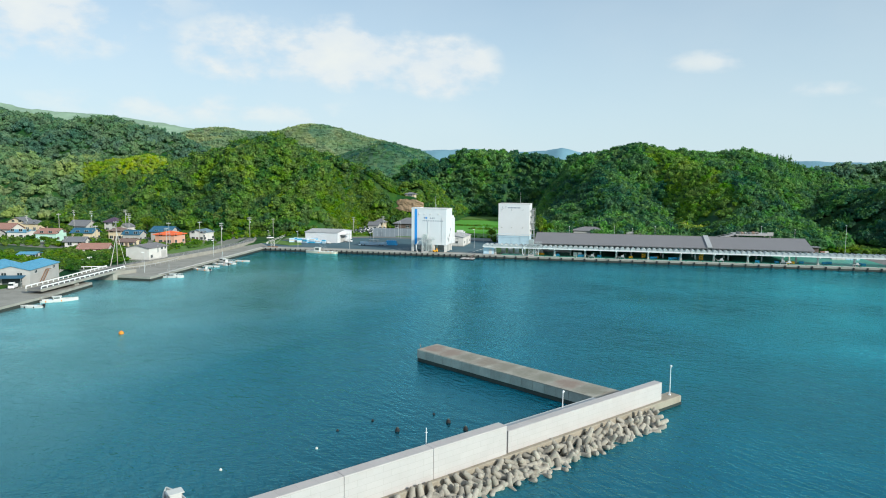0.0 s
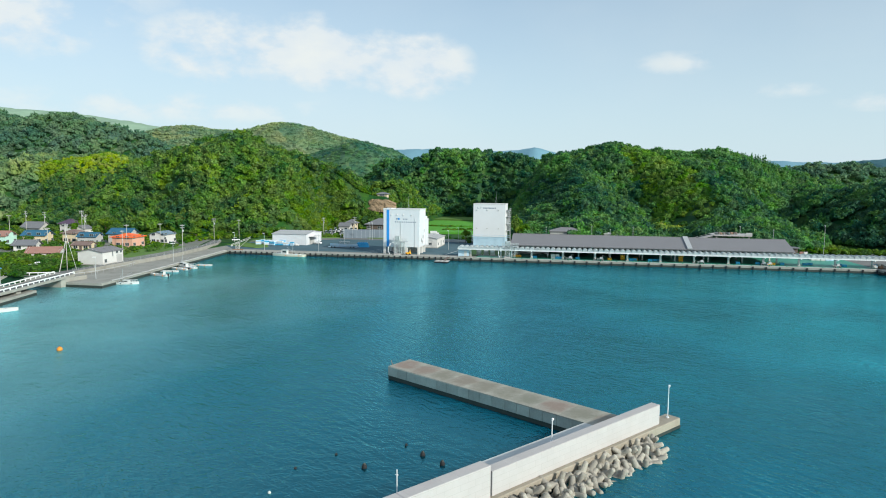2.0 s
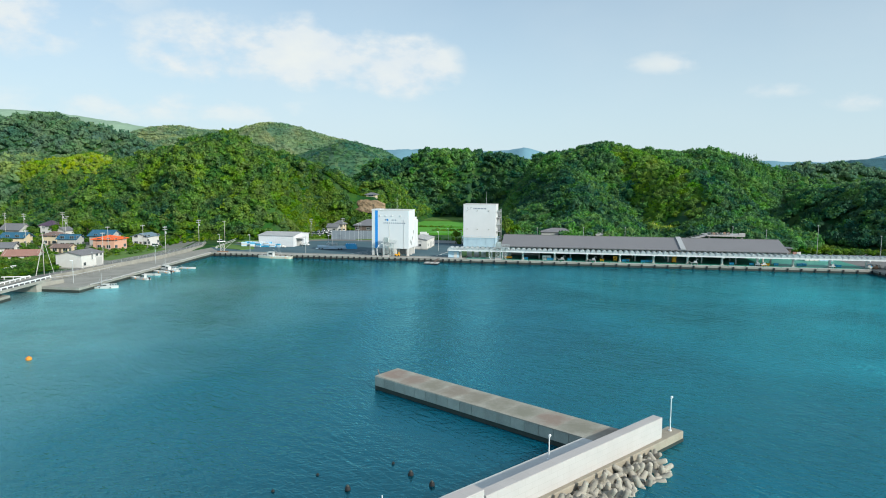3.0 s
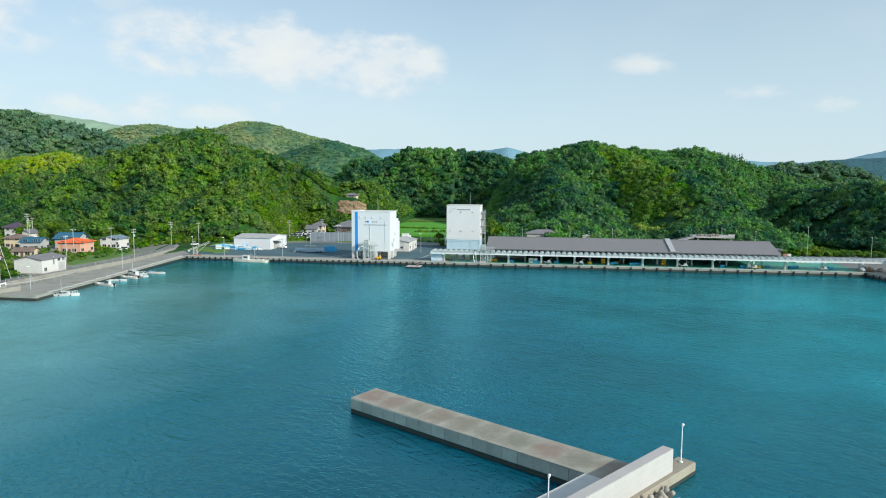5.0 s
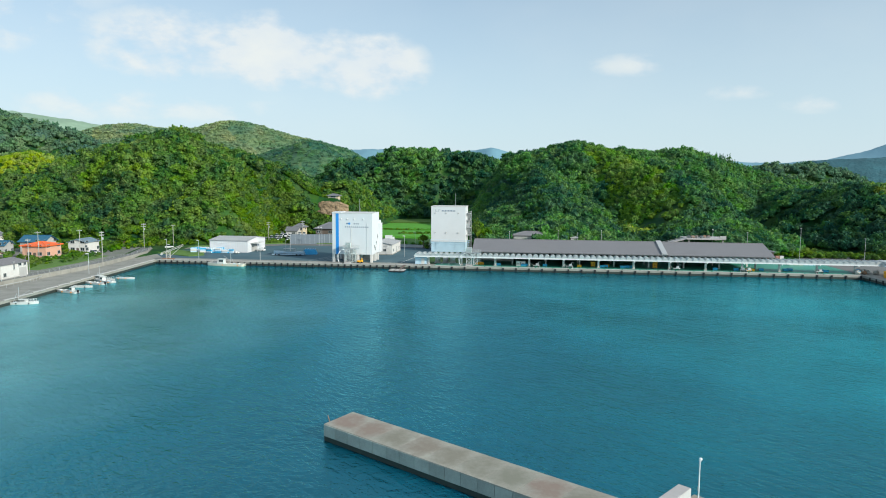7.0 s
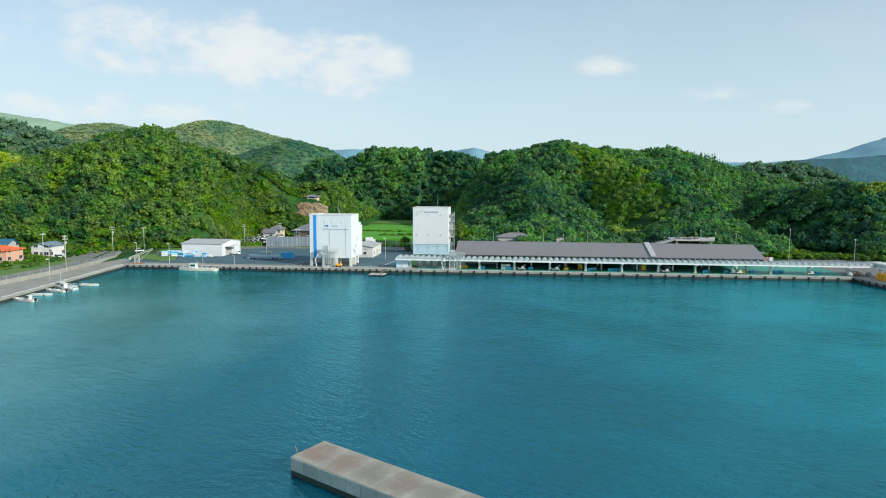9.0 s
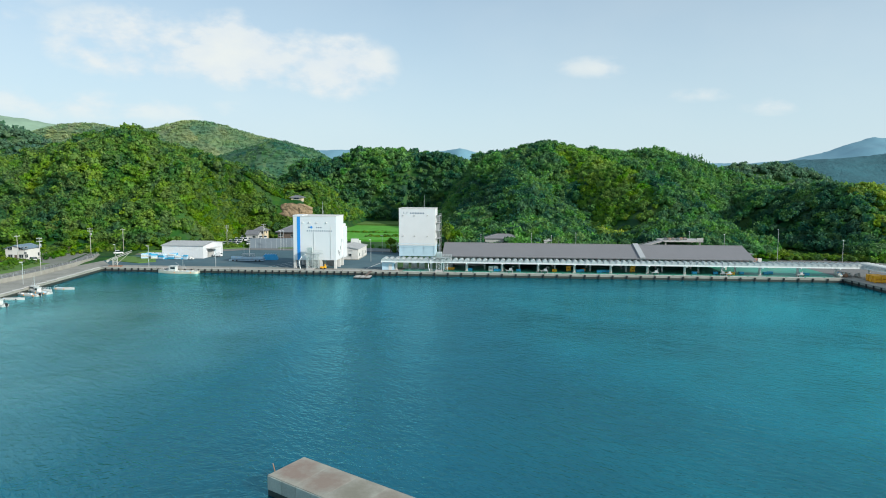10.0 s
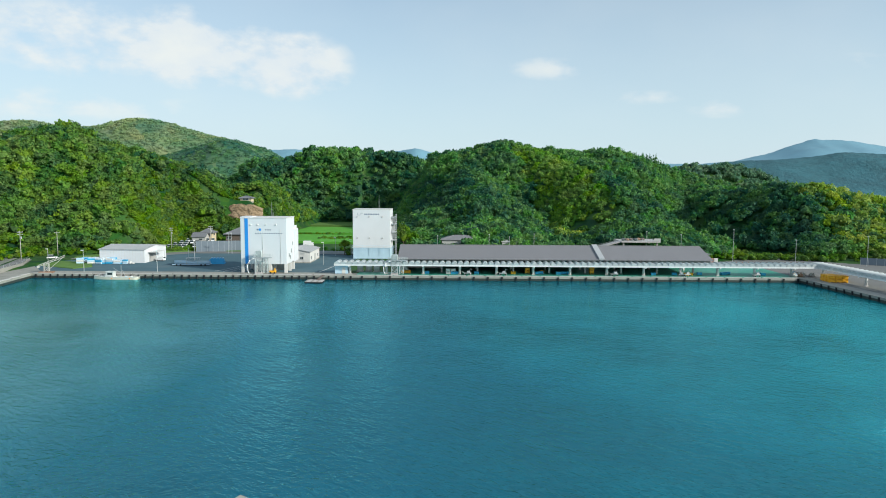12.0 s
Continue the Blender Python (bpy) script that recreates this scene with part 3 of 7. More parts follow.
# ---- terrain ----
# ridges: crest points (x, y, z) and the reach of the slope to the south and north
RIDGES = (
    (((-288, 106, 7), (-268, 106, 14), (-251, 106, 27), (-238, 106, 36), (-218, 106, 46), (-201, 106, 53), (-190, 106, 54), (-172, 108, 48)), 62, 90),
    (((-172, 108, 48), (-149, 122, 38), (-130, 141, 30), (-111, 156, 23), (-99, 165, 15)), 52, 90),
    (((-165, 300, 30), (-130, 295, 42), (-101, 292, 48), (-76, 290, 48), (-44, 280, 45)), 66, 120),
    (((-44, 280, 44), (-28, 245, 43), (-5, 205, 46)), 70, 100),
    (((-5, 205, 45), (17, 194, 46), (34, 190, 50), (55, 190, 48), (85, 190, 46)), 92, 140),
    (((85, 190, 46), (102, 192, 43), (119, 196, 38.5), (138, 200, 31), (155, 203, 25), (170, 206, 17), (188, 210, 6)), 50, 90),
    (((190, 420, 34), (230, 420, 42), (258, 420, 44), (282, 420, 37), (308, 425, 26), (335, 430, 10)), 60, 80),
    (((6, 196, 45), (8, 158, 36), (10, 122, 24), (11, 92, 9)), 56, 56),
    (((36, 190, 50), (52, 165, 47), (66, 140, 40), (77, 110, 26), (82, 84, 11)), 46, 46),
    (((134, 196, 28), (145, 152, 24), (153, 122, 26), (164, 100, 27), (196, 103, 21), (226, 110, 13)), 42, 60),
    (((160, 108, 25), (165, 86, 17), (168, 68, 7)), 34, 34),
    (((-620, 290, 96), (-551, 265, 90), (-513, 262, 83), (-488, 262, 77), (-439, 262, 81), (-392, 262, 69), (-352, 262, 54), (-313, 266, 42), (-260, 290, 40)), 130, 150),
    (((-470, 130, 50), (-436, 140, 49), (-386, 146, 38), (-356, 150, 42), (-337, 150, 46), (-304, 146, 40), (-285, 140, 30)), 75, 90),
    (((-30, 330, 44), (20, 330, 46), (110, 350, 50)), 80, 150),
)


def ridge_height(x, y, ridge):
    pts, south, north = ridge
    best = np.zeros_like(x)
    for (ax, ay, az), (bx, by, bz) in zip(pts, pts[1:]):
        dx, dy = bx - ax, by - ay
        s = np.clip(((x - ax) * dx + (y - ay) * dy) / (dx * dx + dy * dy), 0, 1)
        cx, cy, cz = ax + s * dx, ay + s * dy, az + s * (bz - az)
        reach = np.where(y < cy, south, north)
        r = np.hypot(x - cx, y - cy) / reach
        best = np.maximum(best, cz * (0.5 + 0.5 * np.cos(np.pi * np.clip(r, 0, 1))))
    return best


def waves(x, y, scale, seed):
    rng = np.random.RandomState(seed)
    total = np.zeros_like(x)
    for i in range(7):
        a, k, ph = rng.uniform(0, 6.283), rng.uniform(0.6, 1.7) / scale, rng.uniform(0, 6.283)
        total += np.sin((x * np.cos(a) + y * np.sin(a)) * k + ph)
    return total / 7


def hills(x, y):
    x, y = np.asarray(x, float), np.asarray(y, float)
    h = np.zeros_like(x)
    for ridge in RIDGES:
        h = np.maximum(h, ridge_height(x, y, ridge))
    # the valley floor with its fields, and the level ground behind the yard
    h = h * np.clip(np.maximum(np.abs(x + 66) - 27, np.abs(y - 172) - 76) / np.where(x > -66, 24, 11), 0, 1)
    h = h * np.clip(np.maximum(np.abs(x + 97) - 36, y - 110) / 9, 0, 1)
    # gullies and spurs down the flanks, fading out at crest and foot
    u = np.clip(h / 48, 0, 1)
    h = h + 4 * u * (1 - u) * 4.8 * np.clip((30 - x) / 40, 0, 1) * np.sin((x + 16 * waves(x, y, 24.0, 41)) / 8.5)
    # a shelf with one house over the bare cliff
    h = h - np.clip(h / 12, 0, 1) * 2.2 * np.exp(-((x + 107) / 13) ** 2 - ((y - 128) / 10) ** 2)
    return h * (0.95 + 0.13 * waves(x, y, 17.0, 3)) + np.clip(h / 12, 0, 1) * 1.5 * waves(x, y, 6.0, 5)


def land(x, y):
    """True on land, a little inside the quay edges."""
    north = (y > 4) & (x < np.where(y > 340, 365, 330))
    west = (x < -146 + (-y) * 0.02) & (y > -89)
    south_west = (x < -139) & (y < -106)
    east = (x > 116) & (x < 330) & (y > -150)
    return north | west | south_west | east


def ground_height(x, y):
    x, y = np.asarray(x, float), np.asarray(y, float)
    base = DECK - 0.12 + np.clip((y - 90) / 300, 0, 1) * 5.0 + np.where(x < -150, 0.6, 0.0)
    return np.where(land(x, y), base + hills(x, y), -4.0)


def build_ground():
    xs = np.concatenate([np.arange(-2600, -620, 60.0), np.arange(-620, -152, 4.0), np.arange(-152, -60, 1.6), np.arange(-60, 340, 4.0), np.arange(340, 2600, 60.0)])
    ys = np.concatenate([np.arange(-420, -120, 20.0), np.arange(-120, 92, 4.0), np.arange(92, 132, 1.6), np.arange(132, 240, 4.0), np.arange(240, 270, 2.0), np.arange(270, 330, 4.0), np.arange(330, 480, 10.0), np.arange(480, 4200, 60.0)])
    gx, gy = np.meshgrid(xs, ys)
    gz = ground_height(gx, gy)
    nx, ny = len(xs), len(ys)
    verts = np.stack([gx, gy, gz], -1).reshape(-1, 3)
    i = np.arange(nx * ny).reshape(ny, nx)
    faces = np.stack([i[:-1, :-1], i[:-1, 1:], i[1:, 1:], i[1:, :-1]], -1).reshape(-1, 4)
    me = bpy.data.meshes.new("ground")
    me.from_pydata(verts.tolist(), [], faces.tolist())
    me.materials.append(SOIL)
    for p in me.polygons:
        p.use_smooth = True
    tagged(new("ground", me), "green undergrowth rising into steep hills behind the harbour", "ground", kind="structure")


build_ground()
sea = B()
prism(sea, [(-3500, -3000), (3500, -3000), (3500, 4300), (-3500, 4300)], -12, 0)
tagged(part("water", sea, WATER), "calm teal harbour water with light wind ripples", "water", kind="structure")


# ---- woods ----
def spray(rng, p, n, size, verts, faces, lean=0.6):
    """One spray of leaves at p, facing about along n."""
    n = (n + Vector(rng.normal(size=3)) * lean).normalized()
    t1 = n.cross(Vector(rng.normal(size=3))).normalized()
    t2 = n.cross(t1)
    a = rng.uniform(0, 6.283)
    k = len(verts)
    for i in range(3):
        d = a + i * 2.094 + rng.uniform(-0.5, 0.5)
        r = size * rng.uniform(0.6, 1.15)
        verts.append(p + t1 * (r * math.cos(d)) + t2 * (r * math.sin(d)))
    faces.append((k, k + 1, k + 2))


def arrays(verts, faces):
    return np.array([q[:] for q in verts], np.float32), np.array(faces, np.int32)


def lump(c, r, rng, verts, faces):
    """The dark inner mass of a bough."""
    bm = B()
    bmesh.ops.create_icosphere(bm, subdivisions=1, radius=r)
    k = len(verts)
    verts.extend(c + v.co * rng.uniform(0.85, 1.1) for v in bm.verts)
    bm.verts.index_update()
    faces.extend(tuple(k + v.index for v in f.verts) for f in bm.faces)
    bm.free()


def crown_shape(seed, boughs, leaves, size=0.2):
    """A broadleaf crown of radius about 1: boughs round a dome, each covered with sprays of leaves."""
    rng = np.random.RandomState(seed)
    verts, faces, lobes = [], [], [(Vector((0, 0, 0.1)), 0.66)]
    for i in range(boughs):
        a, e = 6.283 * i / max(boughs, 1) * 1.62 + rng.uniform(-0.4, 0.4), rng.uniform(-0.15, 1.25)
        d = rng.uniform(0.5, 0.72)
        lobes.append((Vector((d * math.cos(a) * math.cos(e), d * math.sin(a) * math.cos(e), d * math.sin(e) * 0.95)), rng.uniform(0.3, 0.46)))
    for c, r in lobes[:3 if boughs > 2 else 1]:
        lump(c, r * 0.84, rng, verts, faces)
    area = sum(r * r for _, r in lobes)
    for c, r in lobes:
        for _ in range(round(leaves * r * r / area)):
            n = Vector(rng.normal(size=3)).normalized()
            if n.z < -0.3:
                n.z = -n.z
            if n.dot(c) < -0.2 * c.length:
                n = -n if -n.z > -0.4 else n
            spray(rng, c + n * r * rng.uniform(0.82, 1.12), n, size * rng.uniform(0.6, 1.25), verts, faces)
    return arrays(verts, faces)


def conifer_shape(seed, leaves):
    """A cedar: a narrow pointed crown of drooping sprays round a dark core."""
    rng = np.random.RandomState(seed)
    verts, faces = [], []
    for z, r in ((-0.3, 0.55), (0.45, 0.4), (1.1, 0.22)):
        lump(Vector((0, 0, z)), r, rng, verts, faces)
    for _ in range(leaves):
        h = rng.uniform(0, 1) ** 1.4
        a = rng.uniform(0, 6.283)
        r = (1 - h) * rng.uniform(0.62, 0.95) + 0.04
        n = Vector((math.cos(a), math.sin(a), 0.45))
        spray(rng, Vector((math.cos(a) * r, math.sin(a) * r, -0.7 + 2.5 * h)), n.normalized(), 0.24 * (1.1 - 0.6 * h), verts, faces, 0.4)
    return arrays(verts, faces)


def carpet_shape(seed, leaves):
    """A low tuft of far-off canopy: sprays on a low dome."""
    rng = np.random.RandomState(seed)
    verts, faces = [], []
    for _ in range(leaves):
        a, r = rng.uniform(0, 6.283), rng.uniform(0, 1) ** 0.5
        n = Vector((math.cos(a) * r * 0.9, math.sin(a) * r * 0.9, 0.8)).normalized()
        spray(rng, Vector((math.cos(a) * r, math.sin(a) * r, 0.45 * (1 - r * r))), n, 0.34 * rng.uniform(0.6, 1.2), verts, faces, 0.5)
    return arrays(verts, faces)


def wood(name, label, material, places, shapes, seed, category="woods"):
    """Many crowns joined into one mesh. places: rows of x, y, z, radius, height factor."""
    rng = np.random.RandomState(seed)
    allv, allf, count = [], [], 0
    for x, y, z, r, hf in places:
        v, f = shapes[rng.randint(len(shapes))]
        a = rng.uniform(0, 6.283)
        ca, sa = math.cos(a), math.sin(a)
        q = np.empty_like(v)
        q[:, 0] = (v[:, 0] * ca - v[:, 1] * sa) * r + x
        q[:, 1] = (v[:, 0] * sa + v[:, 1] * ca) * r + y
        q[:, 2] = v[:, 2] * r * hf + z
        allv.append(q)
        allf.append(f + count)
        count += len(v)
    v, f = np.concatenate(allv), np.concatenate(allf)
    me = bpy.data.meshes.new(name)
    me.vertices.add(len(v))
    me.vertices.foreach_set("co", v.ravel())
    me.loops.add(f.size)
    me.loops.foreach_set("vertex_index", f.ravel())
    me.polygons.add(len(f))
    me.polygons.foreach_set("loop_start", np.arange(0, f.size, 3, dtype=np.int32))
    me.update(calc_edges=True)
    me.polygons.foreach_set("use_smooth", np.zeros(len(f), bool))
    me.materials.append(material)
    return tagged(new(name, me), label, category, kind="stuff")


def scatter(x0, x1, y0, y1, step, seed, keep, rmin, rmax):
    rng = np.random.RandomState(seed)
    gx, gy = np.meshgrid(np.arange(x0, x1, step), np.arange(y0, y1, step))
    gx = gx + rng.uniform(-0.48, 0.48, gx.shape) * step
    gy = gy + rng.uniform(-0.48, 0.48, gy.shape) * step
    gx, gy = gx.ravel(), gy.ravel()
    h = hills(gx, gy)
    z = ground_height(gx, gy)
    k = keep(gx, gy, h)
    r = rmin + (rmax - rmin) * rng.uniform(0, 1, gx.shape) ** 1.8
    hf = rng.uniform(0.75, 1.1, gx.shape)
    return np.stack([gx, gy, z + r * 0.45 * hf, r, hf], -1)[k]


def bamboo_zone(x, y):
    return ((x + 317) / 38) ** 2 + ((y - 140) / (18 + 4 * np.sin(x * 0.2))) ** 2 < 1


def cliff_zone(x, y):
    return (np.abs(x + 107.5) < 9) & (y > 119.0) & (y < 127.5)


def scrub_zone(x, y):
    """The lower eastern slope of the western hill: open scrub with few trees."""
    return (x > -146) & (x < -90) & (y < 176)


CROWNS = [crown_shape(11 + i, 6, 118, 0.2) for i in range(12)]
CEDARS = [conifer_shape(30 + i, 110) for i in range(6)]
SMALL = [crown_shape(40 + i, 3, 80, 0.27) for i in range(8)]
FAR = [crown_shape(60 + i, 3, 46, 0.34) for i in range(8)]
TINY = [crown_shape(80 + i, 2, 44, 0.32) for i in range(8)]
CARPET = [carpet_shape(90 + i, 30) for i in range(8)]


def behind_crest(x, y):
    """North of the near crests, out of sight from the harbour."""
    west = (x < -165) & (x > -275) & (y > 132) & (y < 195)
    east = (x > -30) & (x < 150) & (y > 214)
    return west | east


def field_zone(x, y):
    return (x > -128 + (y - 118) * 0.05) & (x < -40) & (y > 96) & (y < 246) & ~((x < -104) & (y < 170))


def open_wood(x, y, h):
    return ((h > np.where(x > -40, 0.7, 2.0)) & (y > 52) & ~(field_zone(x, y) & (h < 3)) & ~bamboo_zone(x, y) & ~cliff_zone(x, y) & ~behind_crest(x, y)
            & ~(scrub_zone(x, y) & (np.sin(x * 12.9 + y * 78.2) < 0.7)))


def steep(x, y, slope=1.0):
    return np.hypot(hills(x + 1, y) - hills(x - 1, y), hills(x, y + 1) - hills(x, y - 1)) > 2 * slope


def shrub_zone(x, y):
    """The rounded shoulder of the eastern hill, under low even scrub."""
    f = np.clip(((x - 44) * 18 + (y - 180) * -80) / (18 ** 2 + 80 ** 2), 0, 1)
    return np.hypot(x - 44 - 18 * f, y - 180 + 80 * f) < 13 + 3 * np.sin(y * 0.3)


def cedar_zone(x, y):
    return (waves(x, y, 15.0, 21) > 0.22) & (x > 70) & (x < 128) & (hills(x, y) < 40)


trees = scatter(-330, 235, 44, 250, 3.2, 1, lambda x, y, h: open_wood(x, y, h) & ~shrub_zone(x, y), 2.1, 5.0)
fill = scatter(-330, 235, 44, 250, 3.2, 15, lambda x, y, h: open_wood(x, y, h) & ~shrub_zone(x, y), 2.0, 3.3)
fill[:, 2] += 1.2
fill = np.concatenate([fill, scatter(-330, 235, 44, 250, 2.0, 45, lambda x, y, h: open_wood(x, y, h) & ~shrub_zone(x, y) & steep(x, y, 1.2), 1.5, 2.6)])
cedar = cedar_zone(trees[:, 0], trees[:, 1])
cedars = trees[cedar]
cedars[:, 3] = 1.7 + 0.4 * (cedars[:, 3] - 2.1)
cedars[:, 4] *= 1.35
cedars[:, 2] += 1.2
broad = trees[~cedar]
# trees in these zones get the sun-brightened leaf colour
spur = (broad[:, 0] > 158) & (broad[:, 1] < 125) | (np.hypot((broad[:, 0] - 55) / 12, (broad[:, 1] - 97) / 16) < 1)
wood("forest", "dense broadleaf forest covering the hills behind the harbour", FOREST, broad[(broad[:, 0] > -84) & ~spur], CROWNS, 2)
wood("forest", "yellow-green sunlit trees on the lower spurs", SPUR, broad[spur], CROWNS, 20)
wood("forest", "sunlit broadleaf forest on the hill beside the village", FOREST_WARM, broad[broad[:, 0] <= -84], CROWNS, 8)
wood("cedar_forest", "stands of pointed dark green cedars on the hills", FOREST, cedars, CEDARS, 16)
wood("understorey", "small leafy trees filling the gaps of the forest", FOREST, fill[fill[:, 0] > -84], TINY, 17)
wood("understorey", "small sunlit trees filling the gaps of the forest", FOREST_WARM, fill[fill[:, 0] <= -84], TINY, 18)
wood("shrubs", "even bright green shrubs on the rounded shoulder of the hill", SHRUB,
     scatter(25, 100, 100, 214, 1.5, 19, lambda x, y, h: shrub_zone(x, y) & ~behind_crest(x, y), 1.1, 2.3), TINY, 12, "shrubs")
wood("forest", "dense dark forest on the hill behind the rice fields", FOREST,
     np.concatenate([scatter(-185, -20, 222, 310, 3.8, 13, lambda x, y, h: (h > 1) & ~(field_zone(x, y) & (h < 2)), 2.6, 5.4),
                     scatter(-185, -20, 222, 300, 2.6, 47, lambda x, y, h: (h > 1) & ~(field_zone(x, y) & (h < 2)) & steep(x, y), 1.8, 3.2)]), SMALL, 33)
# the haze on these western and rear hills is part of their colour
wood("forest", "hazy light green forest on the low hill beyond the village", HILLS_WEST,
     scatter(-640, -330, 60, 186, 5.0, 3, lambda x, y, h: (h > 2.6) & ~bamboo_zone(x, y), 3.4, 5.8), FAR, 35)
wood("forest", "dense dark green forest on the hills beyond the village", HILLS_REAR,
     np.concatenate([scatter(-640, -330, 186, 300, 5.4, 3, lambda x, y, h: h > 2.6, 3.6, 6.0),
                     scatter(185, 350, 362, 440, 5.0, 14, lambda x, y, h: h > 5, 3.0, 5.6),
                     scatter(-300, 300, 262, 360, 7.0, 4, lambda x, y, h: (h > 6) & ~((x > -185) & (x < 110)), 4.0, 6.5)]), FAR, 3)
wood("bamboo_grove", "bright yellow-green bamboo grove on a hillside", BAMBOO,
     scatter(-360, -275, 110, 166, 3.0, 6, lambda x, y, h: (h > 6) & bamboo_zone(x, y), 1.9, 2.9), SMALL, 4)
wood("scrub", "yellow-green scrub and vines on an open hill slope", BUSH,
     np.concatenate([scatter(-150, -90, 80, 176, 1.5, 7, lambda x, y, h: (h > 0.6) & scrub_zone(x, y) & ~cliff_zone(x, y), 1.2, 2.6),
                     scatter(-150, -90, 80, 176, 0.9, 46, lambda x, y, h: (h > 0.6) & scrub_zone(x, y) & ~cliff_zone(x, y) & steep(x, y, 1.2), 0.9, 1.8),
                     scatter(-135, -94, 114, 126, 0.6, 48, lambda x, y, h: (h > 0.6) & ~cliff_zone(x, y) & steep(x, y, 1.9), 0.8, 1.5)]), TINY, 5, "scrub")


# ---- far ridges ----
def ridge_mesh(name, label, material, pts, reach, step, bumps, seed, relief=0.2):
    """A distant range: a strip of hillside under its crest line with an uneven surface."""
    rng = np.random.RandomState(seed)
    px, py, pz = (np.array(q, float) for q in zip(*pts))
    xs = np.arange(px[0], px[-1], step)
    vs = np.linspace(0, 1.25, 48)
    gx, gv = np.meshgrid(xs, vs)
    cy, cz = np.interp(gx, px, py), np.interp(gx, px, pz)
    prof = np.where(gv < 1, 0.5 - 0.5 * np.cos(np.pi * np.clip(gv, 0, 1)), 1 - (gv - 1) * 1.2)
    gz = cz * prof * (1 + relief * np.clip(1.0 - gv ** 3, 0, 1) * waves(gx, gv * reach, reach * 0.09, seed)) + bumps * (0.6 * waves(gx, gv * reach, step * 1.3, seed + 1) + 0.6 * rng.uniform(-1, 1, gx.shape)) * prof
    gy = cy - (1 - gv) * reach
    nx, nv = len(xs), len(vs)
    verts = np.stack([gx, gy, gz], -1).reshape(-1, 3)
    i = np.arange(nx * nv).reshape(nv, nx)
    faces = np.stack([i[:-1, :-1], i[:-1, 1:], i[1:, 1:], i[1:, :-1]], -1).reshape(-1, 4)
    me = bpy.data.meshes.new(name)
    me.from_pydata(verts.tolist(), [], faces.tolist())
    me.materials.append(material)
    for p in me.polygons:
        p.use_smooth = True
    return tagged(new(name, me), label, "backdrop", kind="structure"), (gx, gy, gz)


BACK = ((-1000, 1010, 118), (-863, 980, 119), (-791, 960, 118), (-709, 950, 124), (-617, 950, 130), (-538, 950, 131), (-450, 950, 116), (-384, 940, 107), (-320, 930, 87), (-267, 920, 62), (-150, 920, 50))
def far_wood(label, material, grid, low, rmin, rmax, copies, seed):
    """Low tufts of canopy spread over a distant hillside."""
    bx, by, bz = grid
    rng = np.random.RandomState(seed)
    fall = np.gradient(bz, axis=0) / np.gradient(by, axis=0)
    lean = np.gradient(bz, axis=1) / np.gradient(bx, axis=1)
    wide, along_y = bx[0, 1] - bx[0, 0], by[1, 0] - by[0, 0]
    rows, seen = [], (bz > low) & (np.arange(bz.shape[0])[:, None] < 42)
    for _ in range(copies):
        dx, dy = rng.uniform(-0.6, 0.6, bx.shape) * wide, rng.uniform(-0.6, 0.6, bx.shape) * along_y
        z = bz + fall * dy + lean * dx
        rows.append(np.stack([bx + dx, by + dy, z - 0.5, rng.uniform(rmin, rmax, bx.shape), rng.uniform(0.6, 1.2, bx.shape)], -1)[seen])
    return wood("far_forest", label, material, np.concatenate(rows), CARPET, seed)


# haze over this hill lies in the FOREST_FAR colour
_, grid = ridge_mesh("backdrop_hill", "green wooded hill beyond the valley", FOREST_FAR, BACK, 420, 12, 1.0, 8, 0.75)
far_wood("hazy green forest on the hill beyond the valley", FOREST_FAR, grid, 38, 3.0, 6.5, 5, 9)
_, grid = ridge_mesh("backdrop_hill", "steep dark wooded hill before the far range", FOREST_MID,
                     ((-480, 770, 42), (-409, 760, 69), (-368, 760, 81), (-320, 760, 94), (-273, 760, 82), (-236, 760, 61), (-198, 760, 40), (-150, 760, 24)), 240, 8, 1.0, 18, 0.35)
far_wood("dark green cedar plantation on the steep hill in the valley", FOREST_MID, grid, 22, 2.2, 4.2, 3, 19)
# blue and pale tones of these ranges are haze, put into colour
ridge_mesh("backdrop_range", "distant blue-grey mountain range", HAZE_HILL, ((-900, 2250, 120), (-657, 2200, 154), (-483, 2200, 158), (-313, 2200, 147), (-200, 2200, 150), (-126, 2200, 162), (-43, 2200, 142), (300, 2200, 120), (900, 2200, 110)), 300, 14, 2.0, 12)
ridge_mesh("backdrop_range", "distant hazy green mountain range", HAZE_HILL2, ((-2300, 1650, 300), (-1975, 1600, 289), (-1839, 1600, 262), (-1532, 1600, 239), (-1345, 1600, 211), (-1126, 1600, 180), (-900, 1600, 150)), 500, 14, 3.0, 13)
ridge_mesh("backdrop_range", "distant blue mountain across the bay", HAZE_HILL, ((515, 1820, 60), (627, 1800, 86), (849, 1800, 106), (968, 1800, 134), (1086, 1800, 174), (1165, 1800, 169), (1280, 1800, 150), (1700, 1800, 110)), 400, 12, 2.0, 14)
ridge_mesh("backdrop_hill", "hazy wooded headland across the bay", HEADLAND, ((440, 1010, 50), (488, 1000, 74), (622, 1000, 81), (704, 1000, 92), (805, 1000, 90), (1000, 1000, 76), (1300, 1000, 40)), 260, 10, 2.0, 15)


# ---- quays and yards ----
def slab_thing(name, label, category, pts, z0, z1, material, bevel=0.0):
    bm = B()
    prism(bm, pts, z0, z1)
    return tagged(part(name, bm, material, bevel=bevel), label, category, kind="structure")


